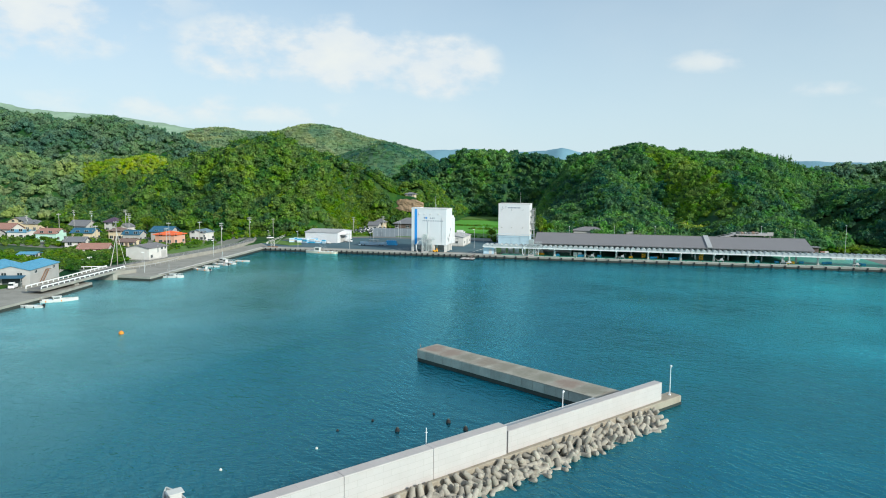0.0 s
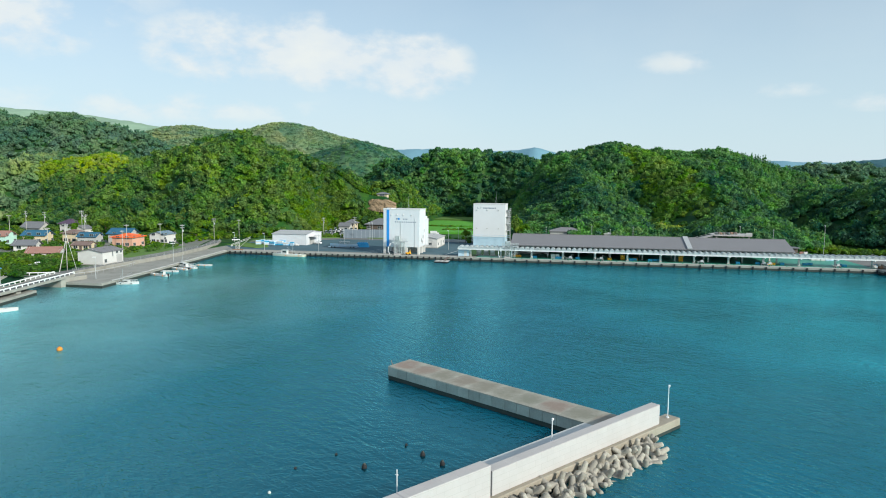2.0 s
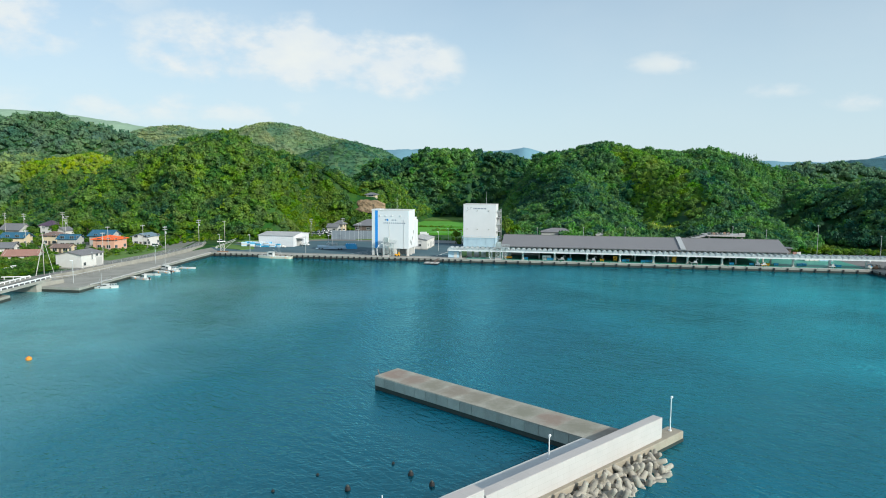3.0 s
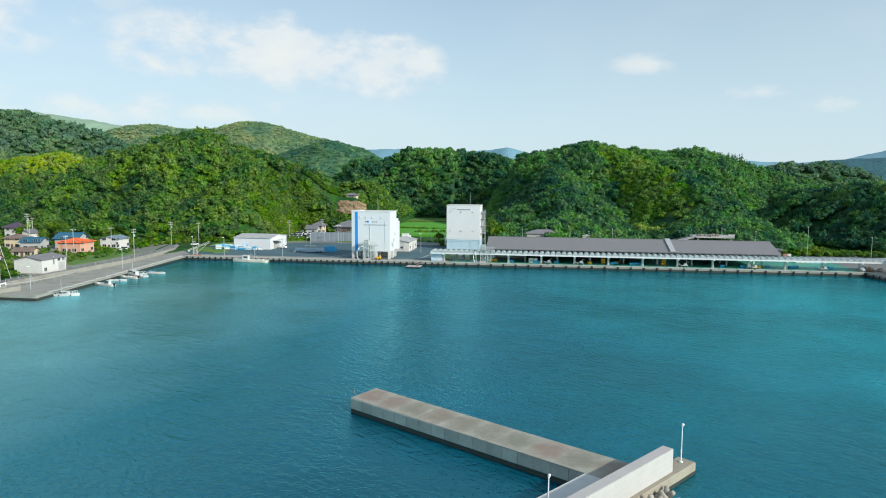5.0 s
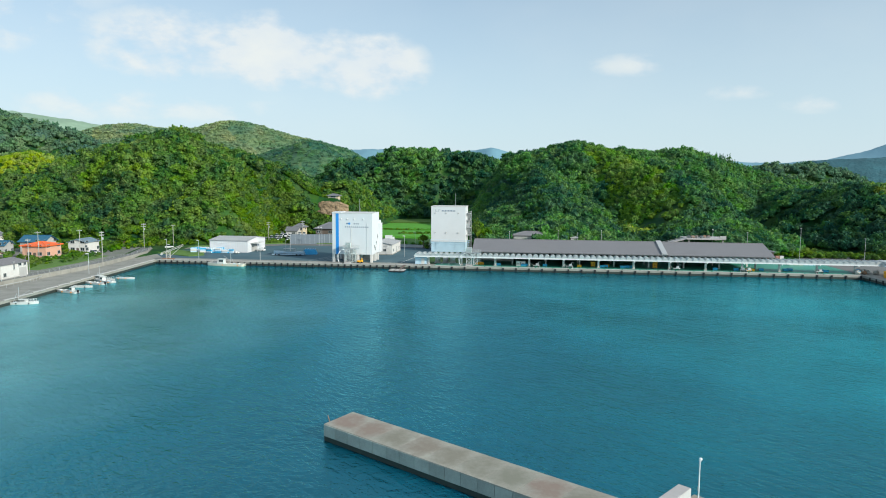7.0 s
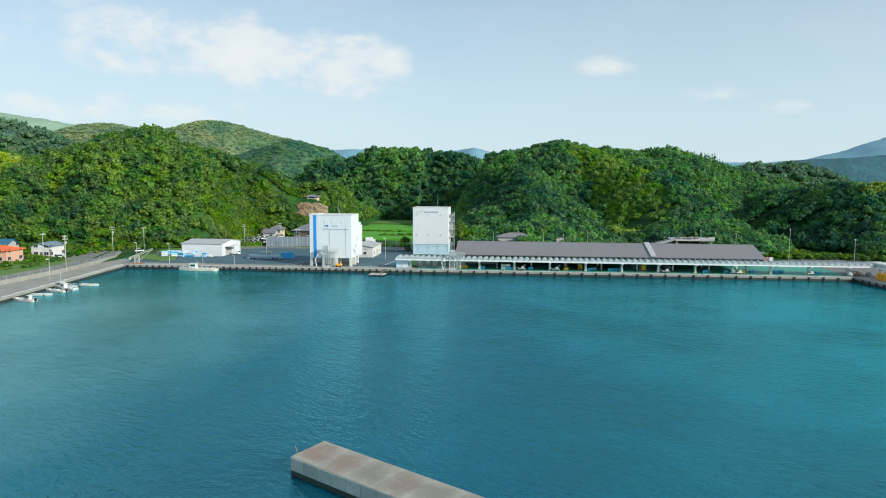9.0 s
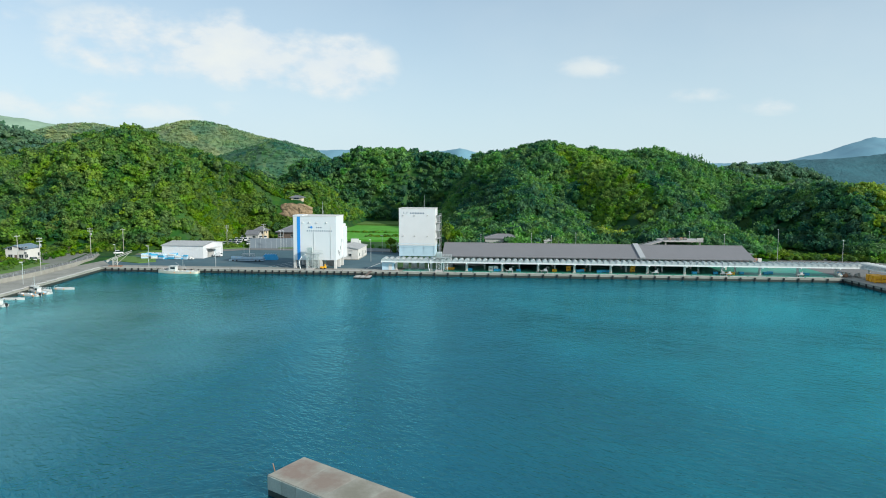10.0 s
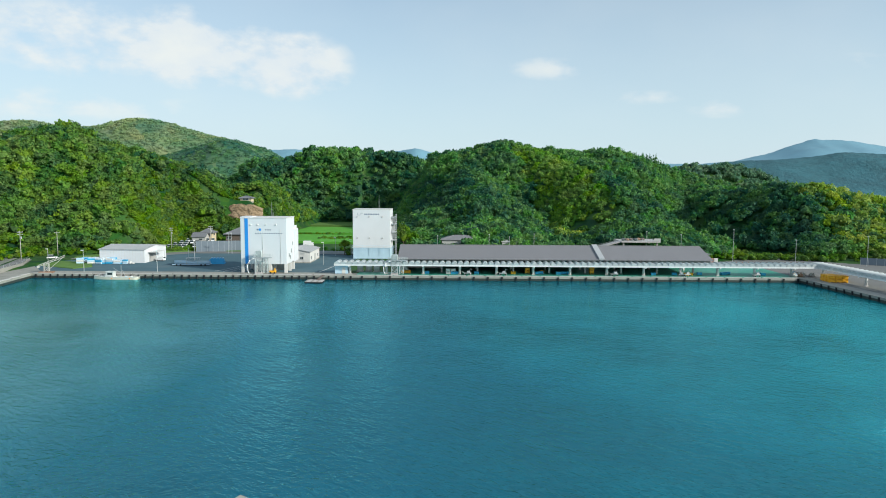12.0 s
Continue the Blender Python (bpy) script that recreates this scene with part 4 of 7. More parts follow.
quay_n = slab_thing("quay_1", "grey concrete quay apron along the harbour front", "quay", [(-138.5, 0), (-33.5, 0), (-33.5, 6.5), (-139.5, 6.5)], -5, DECK, CONCRETE, 0.06)
quay_m = slab_thing("quay_2", "pale concrete quay edge before the fish market", "quay", [(-33.5, 0), (108.5, 0), (108.5, 0.9), (-33.5, 0.9)], -5, DECK, CONCRETE, 0.06)
quay_w = slab_thing("quay_3", "grey concrete quay beside the road", "quay", [(-126.2, -91), (-138.5, 0), (-139.5, 6.5), (-152, 22), (-147, -20), (-146.5, -91)], -5, DECK - 0.004, CONCRETE, 0.05)
quay_e = slab_thing("quay_4", "concrete quay turning along the eastern side", "quay", [(108.5, 6.5), (108.6, 0), (111.9, -39), (116.5, -110), (150, -110), (150, 6.5)], -5, DECK - 0.004, CONCRETE, 0.05)
quay_s = slab_thing("quay_5", "low concrete quay south of the channel", "quay", [(-134.9, -104.5), (-150, -101), (-170, -101), (-170, -260), (-112, -260), (-127.2, -142), (-129.4, -127)], -5, DECK - 0.1, CONCRETE, 0.05)
slab_thing("market_floor", "green painted fish market floor", "floor", [(-33.5, 0.9), (108.5, 0.9), (108.5, 33), (-22, 33), (-22, 9), (-33.5, 9)], -1, DECK + 0.02, GREENFLOOR)
slab_thing("yard", "dark asphalt harbour yard with painted lines", "pavement", [(-139.5, 6.5), (-40, 6.5), (-40, 62), (-70, 66), (-112, 64), (-150, 34), (-152, 22)], -1, DECK - 0.008, ASPHALT)
slab_thing("yard", "asphalt yard beside the fish market", "pavement", [(84, 33), (84, 6.5), (150, 6.5), (150, -110), (190, -110), (190, 60), (60, 60), (60, 34)], -1, DECK - 0.012, ROAD)
slab_thing("road", "dark asphalt roadway along the eastern quay", "road", [(113.0, 6.4), (115.9, -39), (120.5, -109.9), (149.9, -109.9), (149.9, 6.4)], 0, DECK + 0.004, ROAD)
slab_thing("pavement", "pale gravel and asphalt lots between the village houses", "pavement", [(-152, -50), (-152, -22), (-158, 10), (-168, 38), (-250, 40), (-300, 30), (-300, -14), (-222, -34), (-200, -30), (-176, -36), (-170, -50)], 0, 1.945, VILLAGE_LOT)
slab_thing("road", "grey asphalt road behind the quay wall", "road", [(-146, -90), (-145.6, -22), (-152.6, 18), (-160, 34), (-166, 36), (-157, 12), (-151.5, -22), (-152, -90)], 0, 2.05, ROAD)
slab_thing("road", "asphalt road along the foot of the hill", "road", [(-160, 34), (-112, 64), (-70, 66), (-40, 62), (-40, 70), (-70, 73), (-114, 71), (-166, 40)], 0, 1.5, ROAD)

# mooring fenders on the quay faces
fender = B()
box(fender, -0.28, 0.28, -0.3, 0.0, -0.6, 0.5)
bmesh.ops.bevel(fender, geom=fender.edges[:], offset=0.07, segments=1, affect="EDGES")
fm = bpy.data.meshes.new("fender")
fender.to_mesh(fm)
fender.free()
fm.materials.append(RUBBER)
for i in range(44):
    shared("fender", fm, quay_n, pose(-137 + i * 2.37, 0, 0.75))
for i in range(32):
    shared("fender", fm, quay_m, pose(-31.5 + i * 4.5, 0, 0.75))
for ob, pts in ((quay_n, [(-138.55, -0.03), (-33.5, -0.03), (-33.5, 1), (-138.6, 1)]), (quay_m, [(-33.5, -0.03), (108.5, -0.03), (108.5, 1), (-33.5, 1)]),
                (quay_w, [(-126.17, -91.03), (-138.47, 0), (-140, 0), (-140, -91.03)]), (quay_e, [(108.57, 0), (111.87, -39), (116.47, -110), (118, -110), (118, 0)]),
                (quay_s, [(-134.86, -104.46), (-150, -100.96), (-150, -200), (-119.7, -200), (-127.16, -142), (-129.36, -127)])):
    part("wet_band", prism(B(), pts, -5, 0.7), WET, ob, "dark wet tide band")
for i in range(12):
    shared("fender", fm, quay_e, pose(108.95 + i * 0.288, -4 - i * 3.4, 0.75, 0, 0, 275) @ Matrix.Diagonal((1, 1, 1, 1)))
kerb = B()
for i in range(16):
    x = -138 + i * 6.5
    box(kerb, x, x + 5.9, 0.12, 0.42, DECK, DECK + 0.2)
part("kerb", kerb, CONCRETE_PALE, quay_n, bevel=0.03)
kerb = B()
for i in range(24):
    x = -33 + i * 5.9
    box(kerb, x, x + 5.4, 0.12, 0.42, DECK, DECK + 0.2)
part("kerb", kerb, CONCRETE_PALE, quay_m, bevel=0.03)
bollard = B()
for i in range(15):
    f = i / 15
    x, y = -138.2 + 12.2 * f + 0.5 - 1.0, -3 - 86 * f
    box(bollard, x - 0.1, x + 0.5, y - 2.6, y + 1.9, DECK, DECK + 0.22)
part("kerb", bollard, CONCRETE_PALE, quay_w, bevel=0.03)
lines = B()
for i in range(7):
    slab(lines, [(-82 + i * 2.7, 8, DECK), (-81.8 + i * 2.7, 8, DECK), (-77.8 + i * 2.7, 22, DECK), (-78 + i * 2.7, 22, DECK)], 0.01)
for x0, y0, x1, y1 in ((-47, 7, -44, 30), (-43, 30, -41, 48), (-52, 7.5, -41, 7.7)):
    slab(lines, [(x0, y0, DECK), (x0 + 0.25, y0, DECK), (x1 + 0.25, y1, DECK), (x1, y1, DECK)], 0.01)
tagged(part("yard_markings", lines, YARD_LINE), "white painted bay lines on the asphalt yard", "road marking", kind="structure")

# parapet wall between west quay and road, with mesh fence
def quay_wall():
    w = thing("quay_wall", "stained concrete parapet wall with a mesh fence", "wall", kind="structure")
    line = [(-144.6, -80), (-145.0, -52), (-145.2, -24), (-148.4, -2), (-151.8, 16), (-159, 31)]
    for (ax, ay), (bx, by) in zip(line, line[1:]):
        n = max(1, round(math.hypot(bx - ax, by - ay) / 5))
        for i in range(n):
            p, q = Vector((ax + (bx - ax) * i / n, ay + (by - ay) * i / n, 0)), Vector((ax + (bx - ax) * (i + 0.985) / n, ay + (by - ay) * (i + 0.985) / n, 0))
            side = (q - p).normalized().cross(Vector((0, 0, 1))) * 0.15
            bm = B()
            prism(bm, [(p - side)[:2], (p + side)[:2], (q + side)[:2], (q - side)[:2]], 0.8, 2.75)
            part("wall_panel", bm, CONCRETE, w, bevel=0.02)
            f = B()
            tube(f, (p.x, p.y, 2.7), (p.x, p.y, 3.7), 0.04, 6)
            for z in (3.0, 3.35, 3.68):
                tube(f, (p.x, p.y, z), (q.x, q.y, z), 0.022, 4)
            part("fence_panel", f, STEEL, w)
    return w


quay_wall()


# ---- breakwater, jetty and tetrapods ----
U = Vector((0.617, 0.787, 0))       # along the breakwater towards its head
N = Vector((0.787, -0.617, 0))      # seawards
HEAD = Vector((13.4, -170.7, 0))


def bw(s, n, z=0.0):
    return HEAD + U * s + N * n + Vector((0, 0, z))


def bw_block(bm, s0, s1, n0, n1, z0, z1):
    prism(bm, [bw(s0, n0)[:2], bw(s0, n1)[:2], bw(s1, n1)[:2], bw(s1, n0)[:2]][::1], z0, z1)
    return bm


def breakwater():
    t = thing("breakwater", "pale concrete breakwater with a high white parapet wall", "breakwater", kind="structure")
    part("base", bw_block(B(), -90, 4.0, -1.5, 0.55, -5, 1.28), CONCRETE_BASE, t, "weathered tan concrete base", bevel=0.08)
    part("inner_base", bw_block(B(), -90, -6.0, -5.1, -1.5, -5, 1.0), CONCRETE_BASE, t, "weathered base under the walkway")
    part("wet_base", bw_block(B(), -90, 4.03, -1.53, 0.58, -5, 0.38), WET, t, "dark wet tide band")
    part("wet_base", bw_block(B(), -90, -5.97, -5.13, -1.6, -5, 0.45), WET, t, "dark wet tide band")
    part("walkway", bw_block(B(), -90, -6.0, -5.0, -1.2, 1.0, 2.02), WALKWAY, t, "pale inner walkway", bevel=0.05)
    # parapet: panels with open joints
    part("parapet_panel", bw_block(B(), -28.9, -0.01, -1.2, 0.0, 1.25, 3.7), PARAPET, t, bevel=0.04)
    s = -29.2
    while s > -90:
        part("parapet_panel", bw_block(B(), s - 9.97, s - 0.01, -1.25, 0.12, 1.25, 4.42), PARAPET, t, bevel=0.04)
        s -= 9.99
    return t


breakwater()


def jetty():
    t = thing("jetty", "flat weathered concrete jetty joined to the breakwater", "jetty", kind="structure")
    a, b, c, d = Vector((-24.9, -155.9, 0)), Vector((4.6, -174.2, 0)), Vector((8.8, -171.0, 0)), Vector((-22.6, -151.4, 0))
    bm = B()
    prism(bm, [a[:2], b[:2], (7.5, -176.2), (10.5, -172.1), d[:2]], 1.15, 2.0)
    part("core", bm, CONCRETE_FACE, t)
    far, near = Vector((10.5, -172.1, 0)), Vector((7.5, -176.2, 0))
    bays = 10
    for i in range(bays):
        f, g = i / bays + 0.0003, (i + 1) / bays - 0.0003
        m = B()
        prism(m, [a.lerp(near, f)[:2], a.lerp(near, g)[:2], d.lerp(far, g)[:2], d.lerp(far, f)[:2]], 1.9, 2.05)
        part("deck_slab", m, CONCRETE_DECK, t, "brown-stained concrete deck slab", bevel=0.008)
    # caisson blocks along the sides
    for p, q, n in ((a, b, 17), (c, d, 18), (d, a, 3)):
        run = (q - p) / n
        side = run.normalized().cross(Vector((0, 0, 1)))
        for i in range(n):
            p0, p1 = p + run * (i + 0.007), p + run * (i + 0.993)
            m = B()
            prism(m, [(p0 - side * 0.5)[:2], (p0 + side * 0.10)[:2], (p1 + side * 0.10)[:2], (p1 - side * 0.5)[:2]], 0.6, 1.98)
            part("block", m, CONCRETE_FACE, t, bevel=0.03)
    m = B()
    k = (b - a).normalized()
    prism(m, [(a - k * 0.02)[:2], b[:2], c[:2], (d - k * 0.02)[:2]], -5, 0.6)
    part("wet_base", m, WET, t, "dark wet base of the jetty")
    # raised kerb at the seaward end and an old rail stub
    m = B()
    tube(m, (-24.5, -155.0, 2.0), (-24.9, -154.4, 2.55), 0.05)
    part("rail_stub", m, RUST, t)
    return t


jetty()


def lamp_post(m, h, label, arm=True):
    t = thing("harbour_lamp", label, "lamp", m, "harbour lamps")
    b = B()
    tube(b, (0, 0, 0), (0, 0, 0.12), 0.2, 10)
    tube(b, (0, 0, 0.1), (0, 0, h - 0.2), 0.065, 8, 0.05)
    part("pole", b, STEEL_WHITE, t)
    b = B()
    tube(b, (0, 0, h - 0.22), (0, 0, h - 0.1), 0.1, 10)
    ball(b, (0.05, 0, h), 0.16, 0.9)
    part("lamp_head", b, STEEL_WHITE, t, "round white lamp head", True)
    b = B()
    box(b, -0.09, 0.09, 0.06, 0.16, h * 0.25, h * 0.25 + 0.35)
    part("control_box", b, STEEL, t)
    return t


lamp_post(pose(14.7, -168.2, 1.28), 4.1, "white steel harbour lamp at the breakwater head")
lamp_post(pose(0.7, -181.0, 2.02), 2.6, "short white lamp post on the breakwater walkway")
pole2 = thing("marker_pole", "thin white marker pole on the breakwater walkway", "pole", pose(-12.9, -196.0, 2.02))
part("pole", tube(B(), (0, 0, 0), (0, 0, 2.2), 0.05), STEEL_WHITE, pole2)
part("cross_arm", tube(B(), (-0.16, 0, 1.7), (0.16, 0, 1.7), 0.03), STEEL_WHITE, pole2)


def tetrapod_mesh():
    bm = B()
    dirs = [Vector((0, 0, 1))] + [Vector((0.943 * math.cos(a), 0.943 * math.sin(a), -0.333)) for a in (0, 2.0944, 4.18879)]
    ball(bm, (0, 0, 0), 0.46, 1.0, 2)
    for d in dirs:
        q = d.to_track_quat("Z", "Y")
        prev = None
        for dist, r in ((0.1, 0.44), (0.9, 0.34), (1.36, 0.29), (1.45, 0.2)):
            ring = [bm.verts.new(d * dist + q @ Vector((r * math.cos(0.6283 * i), r * math.sin(0.6283 * i), 0))) for i in range(10)]
            if prev:
                for i in range(10):
                    bm.faces.new((prev[i], prev[(i + 1) % 10], ring[(i + 1) % 10], ring[i]))
            prev = ring
        bm.faces.new(prev)
    bmesh.ops.recalc_face_normals(bm, faces=bm.faces)
    me = bpy.data.meshes.new("tetrapod")
    bm.to_mesh(me)
    bm.free()
    me.materials.append(TETRA)
    for p in me.polygons:
        p.use_smooth = True
    return me


def tetrapods():
    me = tetrapod_mesh()
    rng = random.Random(5)
    rows = ((1.3, 0.45, 1.2), (2.2, 0.15, 1.18), (3.0, -0.1, 1.18), (3.7, -0.32, 1.2))
    for j, (n, z, step) in enumerate(rows):
        s = -4.2 - j * 0.5
        while s > -52:
            ob = new("tetrapod", me)
            tilt = (rng.uniform(-95, 95), rng.uniform(-95, 95))
            p = bw(s + rng.uniform(-0.3, 0.3), n + rng.uniform(-0.22, 0.22), z + rng.uniform(-0.12, 0.2))
            ob.matrix_world = pose(p.x, p.y, p.z, tilt[0], tilt[1], rng.uniform(0, 360)) @ Matrix.Scale(rng.uniform(0.82, 0.92), 4)
            tagged(ob, "grey weathered concrete tetrapod piled against the breakwater", "tetrapod", "tetrapods along the breakwater")
            s -= step


tetrapods()


# ---- building parts ----
MESHES = {}


def window(parent, m, w, h, name="window"):
    """A window on a wall: local x along the wall, -y outwards."""
    key = ("w", round(w, 2), round(h, 2))
    if key not in MESHES:
        f = B()
        for x0, x1, z0, z1 in ((-w / 2, w / 2, h - 0.08, h), (-w / 2, w / 2, 0, 0.08), (-w / 2, -w / 2 + 0.08, 0.08, h - 0.08), (w / 2 - 0.08, w / 2, 0.08, h - 0.08), (-0.04, 0.04, 0.08, h - 0.08)):
            box(f, x0, x1, -0.09, 0.02, z0, z1)
        fo = part("window", f, STEEL, None)
        p = part("pane", box(B(), -w / 2 + 0.05, w / 2 - 0.05, -0.04, 0.01, 0.05, h - 0.05), GLASS, None)
        s = part("sill", box(B(), -w / 2 - 0.1, w / 2 + 0.1, -0.2, 0.01, -0.09, -0.01), WHITE_WORN, None)
        MESHES[key] = (fo.data, p.data, s.data)
        for o in (fo, p, s):
            bpy.data.objects.remove(o)
    f, p, s = MESHES[key]
    win = shared(name, f, parent, m)
    shared("pane", p, win)
    shared("sill", s, win)
    return win


def side_pose(side, w, d, u, z):
    if side == "s":
        return pose(u, -d / 2, z)
    if side == "e":
        return pose(w / 2, u, z, 0, 0, 90)
    if side == "w":
        return pose(-w / 2, u, z, 0, 0, -90)
    return pose(u, d / 2, z, 0, 0, 180)


def gable_roof(parent, w, d, h, rise, axis, over, material, thick=0.14, ribs=0.0):
    """Roof plates with barge ends and a ridge cap."""
    if axis == "x":
        a, bb = w / 2 + over, d / 2 + over
        pt = lambda u, v, z: (u, v, z)
    else:
        a, bb = d / 2 + over, w / 2 + over
        pt = lambda u, v, z: (-v, u, z)
    drop = rise * over / (bb - over)
    roof = B()
    for sgn in (-1, 1):
        q = [pt(-a, sgn * bb, h - drop), pt(a, sgn * bb, h - drop), pt(a, 0, h + rise), pt(-a, 0, h + rise)]
        slab(roof, q if sgn < 0 else q[::-1], thick)
    ro = part("roof", roof, material, parent)
    cap = B()
    tube(cap, pt(-a, 0, h + rise + 0.02), pt(a, 0, h + rise + 0.02), 0.13, 6)
    part("ridge_cap", cap, material, ro)
    if ribs:
        rb = B()
        n = int(2 * a / ribs)
        for i in range(n + 1):
            u = -a + 2 * a * i / n
            for sgn in (-1, 1):
                tube(rb, pt(u, sgn * bb, h - drop + 0.02), pt(u, 0, h + rise + 0.02), 0.045, 4)
        part("ribs", rb, material, ro)
    # gable walls
    return ro


def gable_wall(bm, w, d, h, rise, axis):
    if axis == "x":
        pts = [(-d / 2, h), (d / 2, h), (0, h + rise)]
        for x in (-w / 2, w / 2 - 0.15):
            lo = [bm.verts.new((x, u, z)) for u, z in pts]
            hi = [bm.verts.new((x + 0.15, u, z)) for u, z in pts]
            bm.faces.new(lo[::-1]); bm.faces.new(hi)
            for i in range(3):
                bm.faces.new((lo[i], lo[(i + 1) % 3], hi[(i + 1) % 3], hi[i]))
    else:
        pts = [(-w / 2, h), (w / 2, h), (0, h + rise)]
        for y in (-d / 2, d / 2 - 0.15):
            lo = [bm.verts.new((u, y, z)) for u, z in pts]
            hi = [bm.verts.new((u, y + 0.15, z)) for u, z in pts]
            bm.faces.new(lo); bm.faces.new(hi[::-1])
            for i in range(3):
                bm.faces.new((lo[i], hi[i], hi[(i + 1) % 3], lo[(i + 1) % 3]))


def hip_roof(parent, w, d, h, rise, over, material):
    a, b = w / 2 + over, d / 2 + over
    r = max(0.0, a - b) if a > b else 0.0
    s = max(0.0, b - a) if b > a else 0.0
    bm = B()
    lo = [bm.verts.new(p) for p in ((-a, -b, h), (a, -b, h), (a, b, h), (-a, b, h))]
    base = [bm.verts.new((v.co.x, v.co.y, h - 0.16)) for v in lo]
    if r >= s:
        p, q = bm.verts.new((-max(r, 0.05), 0, h + rise)), bm.verts.new((max(r, 0.05), 0, h + rise))
        for f in ((lo[0], lo[1], q, p), (lo[1], lo[2], q), (lo[2], lo[3], p, q), (lo[3], lo[0], p)):
            bm.faces.new(f)
        ends = ((p.co.copy(), q.co.copy()),)
        hips = ((0, p), (3, p), (1, q), (2, q))
    else:
        p, q = bm.verts.new((0, -s, h + rise)), bm.verts.new((0, s, h + rise))
        for f in ((lo[0], lo[1], p), (lo[1], lo[2], q, p), (lo[2], lo[3], q), (lo[3], lo[0], p, q)):
            bm.faces.new(f)
        ends = ((p.co.copy(), q.co.copy()),)
        hips = ((0, p), (1, p), (2, q), (3, q))
    lines = [(lo[i].co.copy(), v.co.copy()) for i, v in hips] + list(ends)
    for i in range(4):
        bm.faces.new((base[i], base[(i + 1) % 4], lo[(i + 1) % 4], lo[i]))
    bm.faces.new(base[::-1])
    ro = part("roof", bm, material, parent)
    c = B()
    for u, v in lines:
        if (u - v).length > 0.2:
            tube(c, u, v, 0.12, 6)
    part("ridge_cap", c, material, ro)
    return ro


def house(m, w, d, h, rise, style, wall, roof, label, wins=(), door=None, over=0.55, ribs=0.0, category="house", name="house", plinth=True):
    t = thing(name, label, category, m)
    b = B()
    box(b, -w / 2, w / 2, -d / 2, d / 2, -0.3, h)
    if style in "xy":
        gable_wall(b, w, d, h, rise, style)
    part("wall", b, wall, t)
    if plinth:
        part("plinth", box(B(), -w / 2 - 0.04, w / 2 + 0.04, -d / 2 - 0.04, d / 2 + 0.04, -0.4, 0.35), CONCRETE, t)
    if style in "xy":
        gable_roof(t, w, d, h, rise, style, over, roof, ribs=ribs)
    elif style == "hip":
        hip_roof(t, w, d, h, rise, over, roof)
    for side, u, z, ww, hh in wins:
        window(t, side_pose(side, w, d, u, z), ww, hh)
    if door:
        side, u, ww, hh, mat = door
        do = part("door", box(B(), -ww / 2, ww / 2, -0.07, 0.02, 0, hh), mat, t)
        do.matrix_local = side_pose(side, w, d, u, 0)
        part("handle", box(B(), ww / 2 - 0.2, ww / 2 - 0.12, -0.13, -0.07, hh * 0.45, hh * 0.52), STEEL, do)
    return t


# ---- ice plant on legs ----
def ice_plant():
    t = thing("ice_plant", "tall white ice plant on concrete legs with a blue stripe", "building", pose(-64.65, 10.6, DECK))
    part("body", box(B(), -7.35, 7.75, -5.6, 5.4, 2.9, 18.05), WHITE, t, "white insulated panel walls", bevel=0.06)
    part("coping", box(B(), -7.45, 7.85, -5.7, 5.5, 17.95, 18.2), WHITE_WORN, t)
    part("parapet", box(B(), -7.35, -4.0, -5.6, 1.0, 18.1, 18.45), WHITE, t)
    b = B()
    box(b, 3.2, 7.6, 5.4, 9.6, 2.9, 14.9)
    box(b, 7.6, 8.2, 4.0, 9.2, 2.9, 13.9)
    part("stair_tower", b, WHITE, t, "white stair annex")
    part("stripe", box(B(), -5.95, -4.85, -5.66, -5.6, 2.9, 18.0), BLUE_STRIPE, t, "bright blue painted stripe")
    for x in (-6.9, -2.6, 2.2, 7.3):
        for y in (-5.1, 0.2, 4.9):
            part("leg", box(B(), x - 0.45, x + 0.45, y - 0.45, y + 0.45, 0, 2.9), WHITE_WORN, t, bevel=0.03)
    part("machine_room", box(B(), -5.6, 6.2, 2.2, 4.3, 0, 2.9), GREYWALL, t, "grey machine room under the plant")
    part("downpipe", tube(B(), (-0.1, -5.7, 2.9), (-0.1, -5.7, 13.0), 0.06), WHITE_WORN, t)
    part("downpipe", tube(B(), (5.8, -5.68, 2.9), (5.8, -5.68, 14.5), 0.05), WHITE_WORN, t)
    for x in (-3.9, -1.6, 1.0, 4.4):
        part("wall_lamp", tube(B(), (x, -5.6, 15.9), (x, -5.95, 15.8), 0.24, 10, 0.16), WHITE_WORN, t)
    for i in range(3):
        part("sign_bar", box(B(), 0.8 + i * 0.72, 1.2 + i * 0.72, -5.63, -5.6, 14.0, 14.42), TEXTDARK, t)
    for i in range(12):
        part("sign_bar", box(B(), -2.5 + i * 0.76, -2.1 + i * 0.76, -5.63, -5.6, 12.82, 13.22), TEXTDARK, t)
    b = B()
    tube(b, (-0.9, -5.6, 14.25), (-0.9, -5.64, 14.25), 0.42, 14)
    part("emblem", b, BLUE_STRIPE, t, "round blue emblem")
    part("emblem_fin", box(B(), -2.0, -1.4, -5.64, -5.6, 14.0, 14.5), TEXTDARK, t)
    part("antenna", tube(B(), (1.6, 0, 18.1), (1.6, 0, 23.2), 0.07, 6, 0.03), STEEL, t)
    part("antenna", tube(B(), (1.9, 0.4, 18.1), (1.9, 0.4, 19.8), 0.05, 6), STEEL, t)
    for y, z in ((-2.5, 5.0), (0.6, 6.2), (2.6, 8.5), (-1.0, 4.2)):
        window(t, pose(7.75, y, z, 0, 0, 90), 0.9, 1.3)
    return t


ice_plant()


